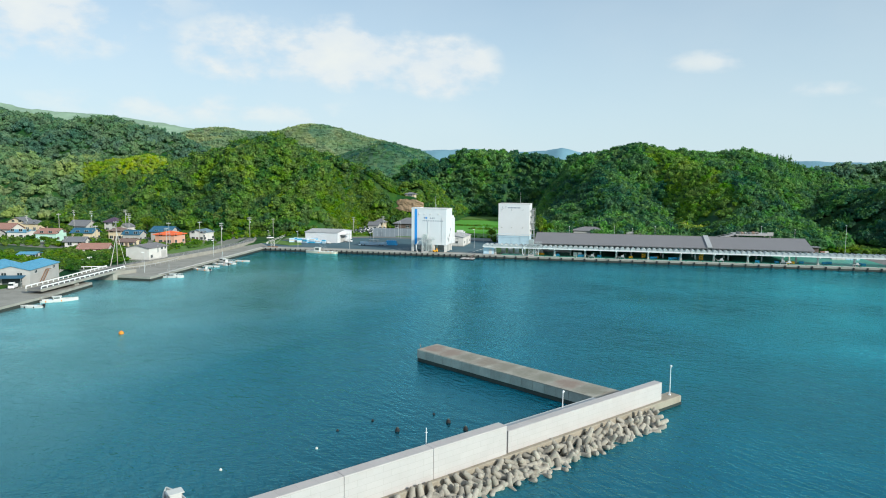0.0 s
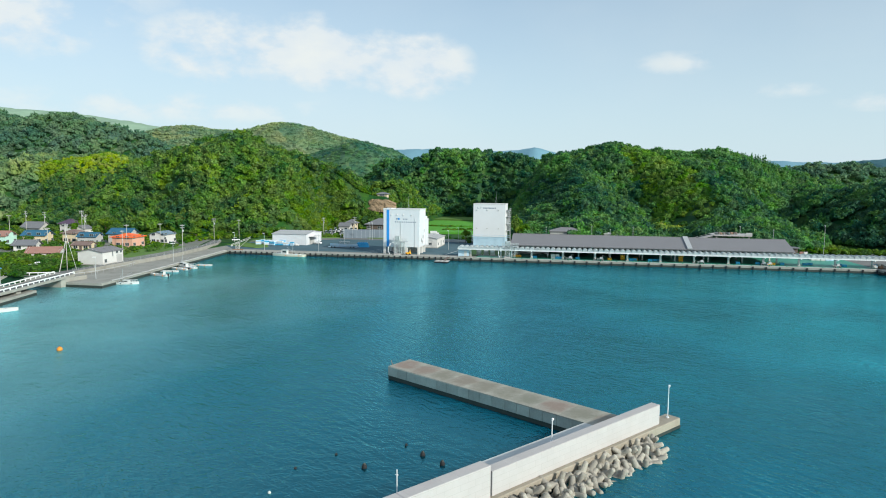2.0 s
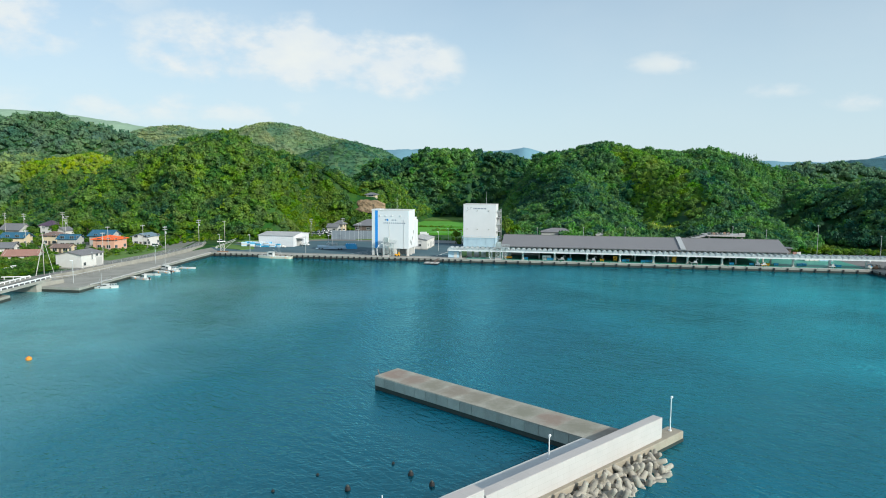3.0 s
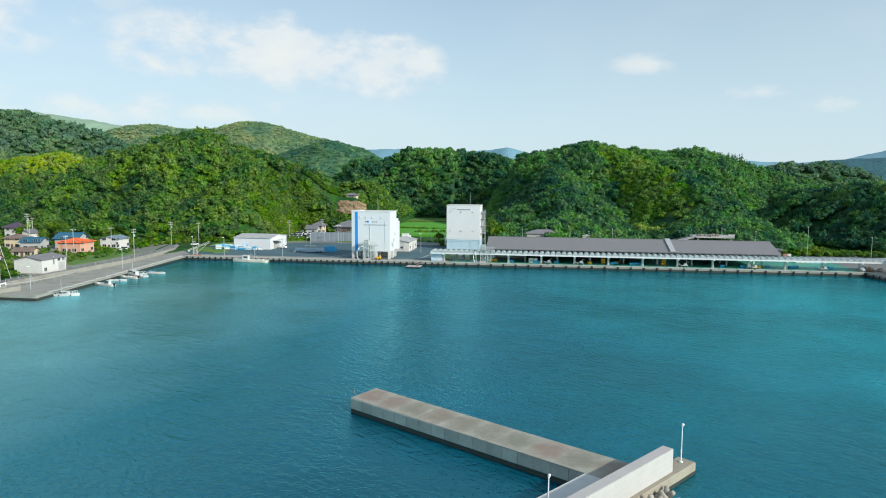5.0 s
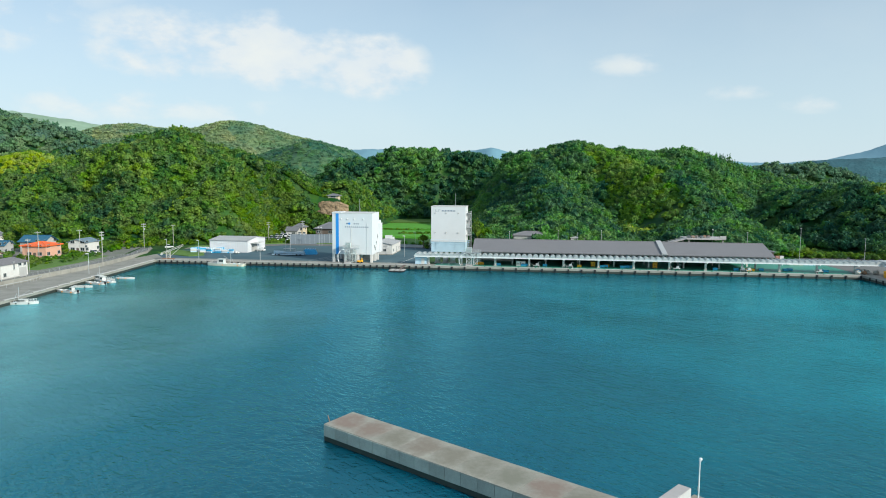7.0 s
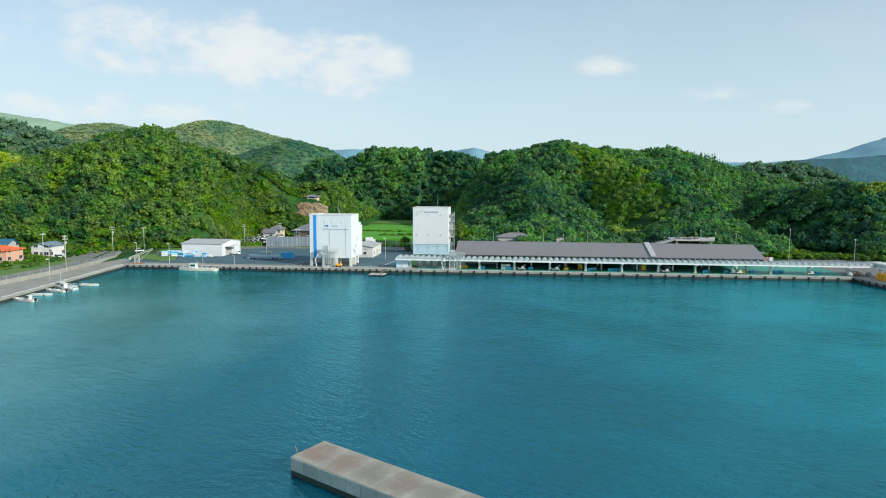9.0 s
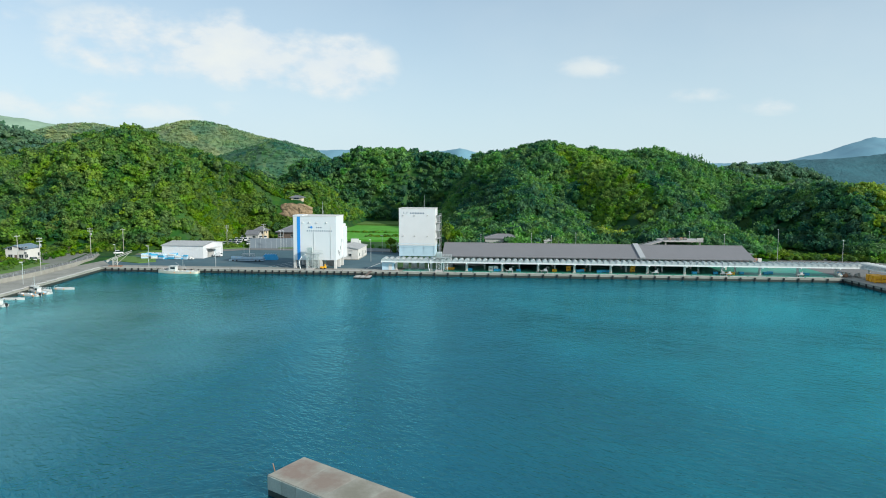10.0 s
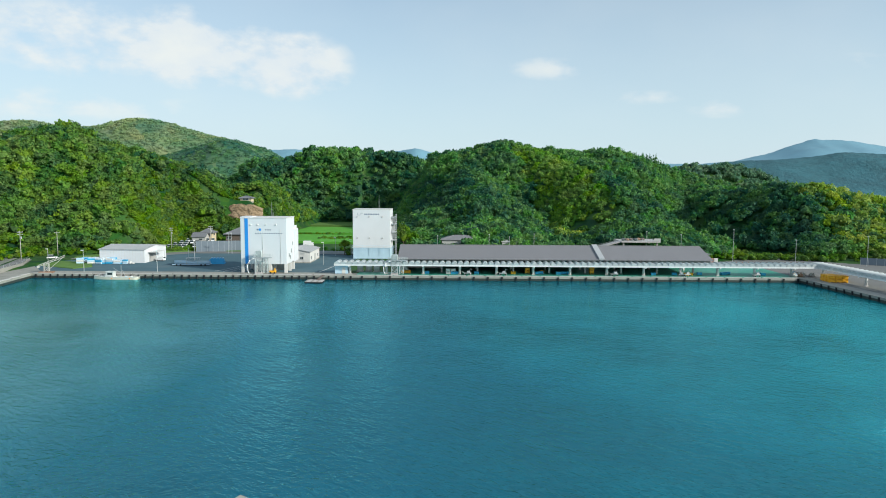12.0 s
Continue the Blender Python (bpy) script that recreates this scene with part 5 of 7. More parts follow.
def lattice(bm, x0, x1, y0, y1, z0, z1, r=0.06, step=1.1):
    for x in (x0, x1):
        for y in (y0, y1):
            tube(bm, (x, y, z0), (x, y, z1), r, 6)
    n = max(1, round((z1 - z0) / step))
    for i in range(n):
        a, b = z0 + (z1 - z0) * i / n, z0 + (z1 - z0) * (i + 1) / n
        for p, q in (((x0, y0), (x1, y0)), ((x1, y0), (x1, y1)), ((x1, y1), (x0, y1)), ((x0, y1), (x0, y0))):
            tube(bm, (*p, a), (*q, b), r * 0.6, 4)
            tube(bm, (*q, a), (*p, b), r * 0.6, 4)
            tube(bm, (*p, b), (*q, b), r * 0.6, 4)


def ice_loader(m, h, label):
    t = thing("ice_loader", label, "loading tower", m)
    b = B()
    lattice(b, -0.9, 0.9, -0.8, 0.8, 0.5, h)
    part("tower", b, LOADER, t)
    part("footing", box(B(), -1.2, 1.2, -1.0, 1.0, 0, 0.5), CONCRETE_PALE, t, bevel=0.05)
    b = B()
    lattice(b, 1.6, 2.9, -0.6, 0.6, 0.3, h * 0.72)
    part("side_tower", b, LOADER, t)
    b = B()
    box(b, -2.0, 4.2, -0.9, 0.9, h * 0.72, h * 0.72 + 0.15)
    part("platform", b, STEEL, t)
    b = B()
    for z in (h * 0.72 + 0.6, h * 0.72 + 1.1):
        for y in (-0.9, 0.9):
            tube(b, (-2.0, y, z), (4.2, y, z), 0.035, 5)
    for i in range(8):
        for y in (-0.9, 0.9):
            tube(b, (-2.0 + i * 0.885, y, h * 0.72), (-2.0 + i * 0.885, y, h * 0.72 + 1.1), 0.03, 5)
    part("railing", b, LOADER, t)
    b = B()
    box(b, -0.7, 0.9, -0.7, 0.7, h * 0.72 + 0.2, h + 0.2)
    part("hopper", b, LOADER, t, bevel=0.06)
    b = B()
    pts = [Vector((-1.0, -0.6, h * 0.72)), Vector((-2.6, -0.8, h * 0.62)), Vector((-3.5, -0.9, h * 0.42)), Vector((-3.4, -1.1, h * 0.2)), Vector((-2.9, -1.4, 0.3))]
    for p, q in zip(pts, pts[1:]):
        tube(b, p, q, 0.14, 8)
    part("chute", b, STEEL_WHITE, t, "curved white ice chute", True)
    return t


ice_loader(pose(-65.4, 2.4, DECK), 7.4, "white steel ice loading tower with a curved chute")
fork = thing("yellow_machine", "yellow wheeled quay machine beside the loading tower", "machine", pose(-61.2, 3.6, DECK))
part("body", box(B(), -1.0, 1.0, -0.6, 0.6, 0.3, 0.95), YELLOW_TUB, fork, bevel=0.08)
part("mast", box(B(), 0.5, 0.8, -0.4, 0.4, 0.9, 1.7), YELLOW_TUB, fork, bevel=0.04)
for x in (-0.65, 0.65):
    for y in (-0.62, 0.5):
        part("wheel", tube(B(), (x, y, 0.3), (x, y + 0.14, 0.3), 0.3, 12), RUBBER, fork)


# ---- second ice plant behind the market ----
def ice_store():
    t = thing("ice_store", "tall white windowless ice store with an outside stair", "building", pose(-34.1, 54.0, DECK))
    part("body", box(B(), -7.4, 7.4, -5.6, 5.6, 4.2, 19.4), WHITE, t, "white insulated panel walls", bevel=0.06)
    part("coping", box(B(), -7.5, 7.5, -5.7, 5.7, 19.3, 19.5), WHITE_WORN, t)
    part("lower_body", box(B(), -7.3, 7.3, -5.5, 5.5, 0, 4.2), BLUE_PALE, t, "pale blue lower walls")
    for r, z in enumerate((16.6, 8.6)):
        for x in (-5.6, -0.9, 4.3):
            part("wall_lamp", tube(B(), (x, -5.6, z - r * 0.4), (x, -5.95, z - 0.1 - r * 0.4), 0.26, 10, 0.18), GREYWALL, t)
    b = B()
    box(b, -5.6, -5.3, -5.63, -5.6, 17.1, 18.1); box(b, -5.3, -4.6, -5.63, -5.6, 17.1, 17.3); box(b, -4.3, -4.05, -5.63, -5.6, 17.1, 18.1)
    box(b, -4.05, -3.4, -5.63, -5.6, 17.8, 18.05)
    part("emblem", b, TEXTGREY, t, "pale grey emblem")
    for i in range(9):
        part("sign_bar", box(B(), -2.8 + i * 0.66, -2.35 + i * 0.66, -5.63, -5.6, 17.25, 17.8), TEXTDARK, t)
    # outside stair on the east side
    b = B()
    for i, z in enumerate((7.0, 10.2, 13.4, 16.2)):
        box(b, 7.4, 9.2, -3.4, 3.0, z, z + 0.12)
        for y in (-3.4, 3.0):
            tube(b, (9.15, y, z), (9.15, y, z + 1.1), 0.05, 5)
        tube(b, (9.15, -3.4, z + 1.1), (9.15, 3.0, z + 1.1), 0.04, 5)
        tube(b, (7.4, -3.4, z + 1.1), (9.15, -3.4, z + 1.1), 0.04, 5)
        if i < 3:
            s = 1 if i % 2 else -1
            slab(b, [(7.6, -3 * s, z + 0.1), (8.8, -3 * s, z + 0.1), (8.8, 2.6 * s, z + 3.2), (7.6, 2.6 * s, z + 3.2)], 0.12)
    for y in (-3.4, 3.0):
        tube(b, (9.15, y, 0), (9.15, y, 17.3), 0.09, 6)
    part("stair", b, STEEL, t, "grey steel outside stair")
    part("antenna", tube(B(), (2.4, 0, 19.7), (2.4, 0, 25.0), 0.07, 6, 0.03), STEEL, t)
    # blue pipe frame at the foot
    b = B()
    for i in range(5):
        x = -7.6 + i * 4.1
        tube(b, (x, -6.6, 2.0), (x, -6.6, 5.2), 0.06, 5)
    for z in (4.4, 5.2):
        tube(b, (-7.6, -6.6, z), (9.6, -6.6, z), 0.06, 5)
    part("pipe_frame", b, BLUE_PALE, t, "pale blue pipe frame")
    return t


ice_store()


# ---- storehouse, shed ----
def storehouse():
    t = thing("storehouse", "white flat-sided harbour storehouse with a low grey roof", "storehouse", pose(-123.8, 38.9, DECK))
    w, d, h = 16.6, 18.4, 5.0
    b = B()
    box(b, -w / 2, w / 2, -d / 2, d / 2, 0, h)
    gable_wall(b, w, d, h, 1.0, "x")
    part("wall", b, WHITE, t)
    gable_roof(t, w, d, h, 1.0, "x", 0.35, ROOF_PALE, 0.12, 1.2)
    b = B()
    for i in range(17):
        box(b, -w / 2 + 0.2 + i, -w / 2 + 0.26 + i, -d / 2 - 0.03, -d / 2, 0.1, h - 0.1)
    part("panel_seams", b, WHITE_WORN, t)
    part("canopy", box(B(), w / 2, w / 2 + 3.2, -6.5, 1.0, 3.6, 3.8), WHITE_WORN, t)
    part("door", box(B(), w / 2, w / 2 + 0.08, -5.5, 0.2, 0, 3.4), GREYWALL, t)
    for y in (-6.3, 0.8):
        part("canopy_post", tube(B(), (w / 2 + 3.0, y, 0), (w / 2 + 3.0, y, 3.6), 0.07, 6), STEEL, t)
    return t


storehouse()
house(pose(-60.6, 41, DECK), 11, 17.5, 4.3, 1.0, "y", WHITE_WORN, ROOF_PALE, "low white shed with a grey sheet roof and roller doors",
      [("e", -6, 1.2, 1.4, 1.2), ("e", 5.5, 1.2, 1.4, 1.2), ("s", -2, 1.4, 1.2, 1.0), ("s", 2.4, 1.4, 1.2, 1.0)], ("e", 0.3, 3.0, 2.8, GREYWALL), 0.4, 1.0, "shed", "shed")


# ---- fish market ----
def market():
    t = thing("fish_market", "long open fish market hall with a grey gable roof", "market hall", pose(0, 0, DECK))
    x0, x1, ridge_y, ridge_z, eave_z, y0, y1 = -20.5, 83.2, 18.2, 8.4, 4.9, 5.6, 31.5
    for a, b in ((x0, 45.8), (47.6, x1)):
        for sgn, ya in ((-1, y0), (1, y1)):
            bm = B()
            q = [(a, ya, eave_z), (b, ya, eave_z), (b, ridge_y, ridge_z), (a, ridge_y, ridge_z)]
            slab(bm, q if sgn < 0 else q[::-1], 0.2)
            part("roof", bm, ROOF_GREY, t)
    # standing seams
    seams = B()
    x = x0
    while x <= x1:
        if not 45.6 < x < 47.8:
            slab(seams, [(x, y0, eave_z + 0.015), (x + 0.05, y0, eave_z + 0.015), (x + 0.05, ridge_y, ridge_z + 0.015), (x, ridge_y, ridge_z + 0.015)], 0.015)
        x += 0.9
    part("roof_seams", seams, ROOF_GREY, t)
    bm = B()
    slab(bm, [(45.8, y0, eave_z + 0.5), (47.6, y0, eave_z + 0.5), (47.6, ridge_y, ridge_z + 0.5), (45.8, ridge_y, ridge_z + 0.5)], 0.5)
    part("expansion_gutter", bm, ROOF_PALE, t, "pale grey gutter strip across the roof")
    cap = B()
    box(cap, x0, x1, ridge_y - 0.35, ridge_y + 0.35, ridge_z - 0.1, ridge_z + 0.12)
    part("ridge_cap", cap, ROOF_GREY, t)
    for gx in (x0 + 0.05, x1 - 0.2):
        bm = B()
        lo = [bm.verts.new((gx, y, z)) for y, z in ((y0 + 0.3, eave_z - 0.3), (y1 - 0.3, eave_z - 0.3), (ridge_y, ridge_z - 0.25))]
        hi = [bm.verts.new((gx + 0.15, v.co.y, v.co.z)) for v in lo]
        bm.faces.new(lo); bm.faces.new(hi[::-1])
        for i in range(3):
            bm.faces.new((lo[i], lo[(i + 1) % 3], hi[(i + 1) % 3], hi[i]))
        part("gable", bm, GREYWALL, t)
    part("back_wall", box(B(), x0, x1, y1 - 0.4, y1 - 0.2, 0, eave_z - 0.2), GREENWALL, t, "dull green rear wall")
    part("side_wall", box(B(), x0, x0 + 0.2, 14, y1 - 0.4, 0, eave_z - 0.2), GREYWALL, t)
    part("office", box(B(), -18, -6, 20, 27, 0, 3.2), WHITE_WORN, t, "white office room inside the hall")
    beam = B()
    for y in (7.4, 18, 29):
        box(beam, x0, x1, y - 0.15, y + 0.15, eave_z - 0.6, eave_z - 0.22)
    part("beam", beam, STEEL, t)
    for i in range(9):
        for y in (9.4, 18.2):
            part("inner_column", box(B(), -18 + i * 12 - 0.25, -18 + i * 12 + 0.25, y - 0.25, y + 0.25, 0, eave_z - 0.4 if y < 10 else 7.9), WHITE_WORN, t)
    return t


market()


def arch_sheet(pitch, y0, y1, rise, seg=8, thick=0.04):
    bm = B()
    outer, inner = [], []
    for r, dst in ((1.0, outer), (0.93, inner)):
        for i in range(seg + 1):
            a = math.pi * i / seg
            dst.append((-math.cos(a) * pitch / 2 * (0.995 if r == 1 else 0.96), math.sin(a) * rise * r))
    rows = []
    for prof in (outer, inner):
        rows.append([[bm.verts.new((x, y, z)) for x, z in prof] for y in (y0, y1)])
    (o0, o1), (i0, i1) = rows
    for k in range(seg):
        bm.faces.new((o0[k], o0[k + 1], o1[k + 1], o1[k]))
        bm.faces.new((i0[k], i1[k], i1[k + 1], i0[k + 1]))
        bm.faces.new((o0[k], i0[k], i0[k + 1], o0[k + 1]))
        bm.faces.new((o1[k], o1[k + 1], i1[k + 1], i1[k]))
    for k in (0, seg):
        bm.faces.new((o0[k], o1[k], i1[k], i0[k]))
    # end sheet closing the vault towards the water
    for off in (0.06, 0.1):
        bm.faces.new([bm.verts.new((x, y0 + off, z)) for x, z in outer])
    bmesh.ops.recalc_face_normals(bm, faces=bm.faces)
    me = bpy.data.meshes.new("arch_sheet")
    bm.to_mesh(me)
    bm.free()
    me.materials.append(CANOPY)
    for p in me.polygons:
        p.use_smooth = abs(p.normal.y) < 0.5
    return me


def canopy(m, label, x0, x1, columns, y0=-2.6, y1=3.2, top=3.35, pitch=2.0):
    """A row of barrel-vaulted sheets on beams and columns, along local x."""
    t = thing("quay_canopy", label, "canopy", m)
    me = arch_sheet(pitch, y0, y1, 1.0)
    n = round((x1 - x0) / pitch)
    for i in range(n):
        shared("arch_sheet", me, t, pose(x0 + (i + 0.5) * pitch, 0, top))
    for y in (y0 + 0.15, 0, y1 - 0.2):
        part("beam", box(B(), x0, x1, y - 0.12, y + 0.12, top - 0.42, top - 0.02), STEEL_WHITE, t)
    g = B()
    for i in range(n + 1):
        box(g, x0 + i * pitch - 0.07, x0 + i * pitch + 0.07, y0, y1, top - 0.06, top + 0.06)
    part("gutter", g, STEEL_WHITE, t)
    for x in columns:
        c = part("column", tube(B(), (x, 0, 0), (x, 0, top - 0.4), 0.4, 12), WHITE_WORN, t, "round white column", True)
        part("column_base", box(B(), x - 0.5, x + 0.5, -0.5, 0.5, 0, 0.25), CONCRETE_PALE, c)
        part("cross_beam", box(B(), x - 0.15, x + 0.15, y0, y1, top - 0.75, top - 0.4), STEEL_WHITE, t)
    return t


canopy(pose(0, 4.2, DECK + 0.02), "white canopy of barrel-vaulted sheets along the market quay", -40.8, 115.2, [-36 + 12 * i for i in range(13)])
canopy(pose(117.5, 5.0, DECK, 0, 0, -84), "white canopy of barrel-vaulted sheets along the eastern quay", -3.8, 97.0, [2, 21, 33, 45, 57, 69, 81, 93])


# ---- utility poles and lamps ----
def utility_pole(m, h, label="grey concrete utility pole with cross arms", arms=2, stay=None):
    t = thing("utility_pole", label, "pole", m, "utility poles")
    if "ins" not in MESHES:
        o = part("insulator", tube(B(), (0, 0, 0), (0, 0, 0.26), 0.06, 6), WHITE_WORN)
        MESHES["ins"] = o.data
        bpy.data.objects.remove(o)
    part("pole", tube(B(), (0, 0, -0.3), (0, 0, h), 0.14, 8, 0.08), POLE, t, "", True)
    for i in range(arms):
        z = h - 0.5 - i * 0.9
        a = part("cross_arm", box(B(), -0.95, 0.95, -0.06, 0.06, z - 0.06, z + 0.06), STEEL, t)
        for x in (-0.85, -0.4, 0.4, 0.85):
            shared("insulator", MESHES["ins"], a, pose(x, 0, z + 0.06))
    if arms > 1:
        part("transformer", tube(B(), (0.34, 0, h - 2.9), (0.34, 0, h - 2.1), 0.26, 10), STEEL, t)
    if stay:
        part("stay", tube(B(), (0, 0, h * 0.8), stay, 0.05, 5), STEEL_WHITE, t)
    return t


def street_lamp(m, h, label="thin grey street lamp"):
    t = thing("street_lamp", label, "street lamp", m, "street lamps")
    part("pole", tube(B(), (0, 0, 0), (0, 0, h), 0.09, 8, 0.06), STEEL, t)
    part("lamp_head", box(B(), -0.12, 0.75, -0.14, 0.14, h - 0.05, h + 0.13), STEEL_WHITE, t, bevel=0.03)
    return t


for x, y, h, a, rz in ((-163.2, 32.8, 10.8, 2, 20), (-145.5, -21, 11.5, 2, 70), (-158.5, 48, 9.5, 1, 10), (-172, 4, 10, 1, 60), (-175, -14, 10.5, 1, 30),
                       (-156, -42, 10.5, 1, 80), (-126, 78, 9.5, 2, 0), (-110, 82, 10, 2, 10), (-214, 10, 12, 2, 20), (-205, -22, 9, 1, 50),
                       (-244, 20, 13, 2, 10), (-252, 8, 12, 1, 40), (-258, 24, 13, 2, 0), (-232, 30, 13.5, 2, 30), (-268, 5, 11, 2, 0), (-276, -12, 10, 1, 0), (-238, 40, 11, 1, 15)):
    utility_pole(pose(x, y, 1.9, 0, 0, rz), h, "grey concrete utility pole with cross arms" if a < 2 else "grey concrete utility pole with cross arms and transformer", a)
# tall stayed poles beside the bridge
up = utility_pole(pose(-150.3, -75.6, 1.9), 15, "pale stayed utility pole beside the bridge", 1, (-0.6, 4.6, 0))
part("brace_pole", tube(B(), (-1.0, -2.2, -0.2), (-0.1, -0.1, 9.5), 0.14, 8, 0.1), POLE, up)
for x, y, h in ((-123.4, 3.6, 7.2), (-99.8, 4.9, 7.2), (-49.1, 27.3, 8.2), (-150.8, 29, 5), (-101, 40, 6.5), (-96, 64, 8.6), (-94.6, 64, 8.6), (-50, 58, 7.5), (-44, 60, 6.5), (-137.2, -40, 6.4), (-133.6, -84, 6.4)):
    street_lamp(pose(x, y, DECK, 0, 0, 200), h)
for x, y, h in ((106, 44, 12.5), (150, 32, 11), (75, 52, 11), (30, 50, 10), (12, 46, 10), (88, 50, 10), (170, 20, 10), (128, 40, 9), (-8, 44, 9.5), (20, 47, 9)):
    street_lamp(pose(x, y, DECK, 0, 0, 90), h, "tall thin lamp post behind the market")

# ---- boundary fence and buildings behind the yard ----
def mesh_fence(line, h, label, posts=True, name="boundary_fence", mat=None):
    t = thing(name, label, "fence")
    for (ax, ay), (bx, by) in zip(line, line[1:]):
        L = math.hypot(bx - ax, by - ay)
        n = max(1, round(L / 2.4))
        for i in range(n):
            p = Vector((ax + (bx - ax) * i / n, ay + (by - ay) * i / n, 0))
            q = Vector((ax + (bx - ax) * (i + 1) / n, ay + (by - ay) * (i + 1) / n, 0))
            g = (q - p) * 0.01
            s = (q - p).normalized().cross(Vector((0, 0, 1))) * 0.04
            bm = B()
            prism(bm, [(p + g - s)[:2], (p + g + s)[:2], (q - g + s)[:2], (q - g - s)[:2]], 1.4, 1.4 + h)
            part("panel", bm, mat or FENCE, t)
            part("post", tube(B(), (p.x, p.y, 1.2), (p.x, p.y, 1.5 + h), 0.07, 6), STEEL, t)
    return t


mesh_fence([(-112, 70), (-92, 75), (-72, 76)], 4.6, "tall blue-grey panel fence behind the yard")
mesh_fence([(-70, 66.5), (-50, 64.5), (-42, 63)], 1.3, "low grey mesh fence beside the field", mat=STEEL)
mesh_fence([(152, 39), (165, 31), (178, 20)], 2.6, "grey panel fence behind the eastern yard", name="yard_fence")
house(pose(-99, 97, 1.9), 15, 11, 5.6, 3.0, "hip", TIMBER, ROOF_TILE_GREY, "dark timber house with a grey tiled hip roof", [("s", 5, 3.3, 3.0, 1.2), ("s", 0, 3.3, 2.0, 1.2), ("s", -6, 3.3, 2.0, 1.2), ("e", 0, 3.2, 2.0, 1.2), ("s", 5, 0.8, 3.0, 1.6)], ("s", -2, 1.6, 2.1, GREYWALL), 0.9)
house(pose(-119.5, 105, 2.6), 5.6, 5.5, 4.6, 2.0, "hip", CREAM, ROOF_TILE_GREY, "two-storey house with a blue-grey tiled roof", [("s", 1.4, 3.2, 1.4, 1.1), ("s", -1.4, 3.2, 1.4, 1.1), ("s", -1.4, 0.9, 1.4, 1.2), ("e", 0, 3.2, 1.4, 1.1)], ("s", 1.4, 1.0, 2.0, TIMBER), 0.7)
house(pose(-121, 99, float(ground_height(-121, 99))), 6, 5, 4.6, 1.6, "x", GREYWALL, ROOF_TILE_GREY, "small grey house behind the fence", [("s", 1, 2.6, 1.6, 1.0), ("e", 0, 2.6, 1.2, 1.0)], ("s", -2, 0.9, 2.0, TIMBER))
house(pose(-106.6, 124.8, 21.4), 5.6, 4.2, 2.0, 1.1, "hip", CREAM, ROOF_TILE_GREY, "small house with a grey roof on the hillside", [("s", 0, 1.0, 3.0, 1.2)], None, 0.8)
house(pose(1, 62, 1.6), 15, 10, 6.8, 1.5, "hip", GREYWALL, ROOF_GREY, "grey building with a low roof behind the market", [("s", -3, 4.2, 2, 1.2), ("s", 3, 4.2, 2, 1.2)])
house(pose(21, 60, 1.6), 6, 5, 6.0, 0.5, "x", GREYWALL, GREYWALL, "small grey box building behind the market", [("s", 0, 4.2, 1.4, 1.0)], None, 0.2)


# bare earth cut into the open hillside
def cliff():
    bm = B()
    rings = []
    for r in range(22):
        v = r / 21
        ring = []
        for c in range(34):
            x = -117.5 + c * 0.59
            top = 20.4 - 4 * max(0, abs(c - 15.5) / 16 - 0.55) + 0.8 * noise.noise(Vector((x * 0.4, 3, 0)))
            face = min(v / 0.72, 1.0)
            back = max(v - 0.72, 0) / 0.28
            edge = abs(c - 16.5) / 16.5
            p = Vector((x, 0, face * 9))
            bulge = 0.9 * noise.noise(p * 0.33) + 0.4 * noise.noise(p * 0.9) + 0.25 * noise.noise(p * 2.1)
            ring.append((x, 119.3 + face * 1.6 + back * 7 + edge ** 3 * 3 + bulge * (1 - back), 13.0 + (top - 13.0) * face - back * 1.2 + 0.3 * noise.noise(p * 1.3)))
        rings.append(ring)
    loft(bm, rings)
    return tagged(part("cliff", bm, CLIFF), "bare tan-brown earth cliff cut into the hillside", "cliff", kind="structure")


cliff()


# rice fields with dark banks between
def field(name, label, pts, z, mat):
    bm = B()
    prism(bm, pts, z - 3, z)
    return tagged(part(name, bm, mat), label, "field", kind="structure")


field("rice_field", "bright green rice field behind the harbour", [(-100, 114), (-40, 108), (-40, 152), (-102, 160)], 2.7, PADDY)
field("rice_field", "bright green rice field in the valley", [(-103, 162), (-40, 154), (-38, 205), (-112, 212)], 3.5, PADDY)
field("rice_field", "far green rice terrace in the valley", [(-113, 214), (-38, 207), (-40, 246), (-118, 250)], 4.4, GRASS)
field("grass_strip", "mown grass strip along the road", [(-150, 44), (-114, 72), (-70, 75), (-70, 79), (-116, 78), (-158, 46)], 1.75, GRASS)
field("grass_strip", "bright green grass verge below the houses", [(-172, -38), (-156.5, -38), (-156.5, -20), (-160, 4), (-172, 4)], 2.02, GRASS)
field("grass_strip", "green grass bank beside the quay corner", [(-150, 20), (-132, 12), (-128, 17), (-134, 28), (-148, 33)], 1.62, GRASS)


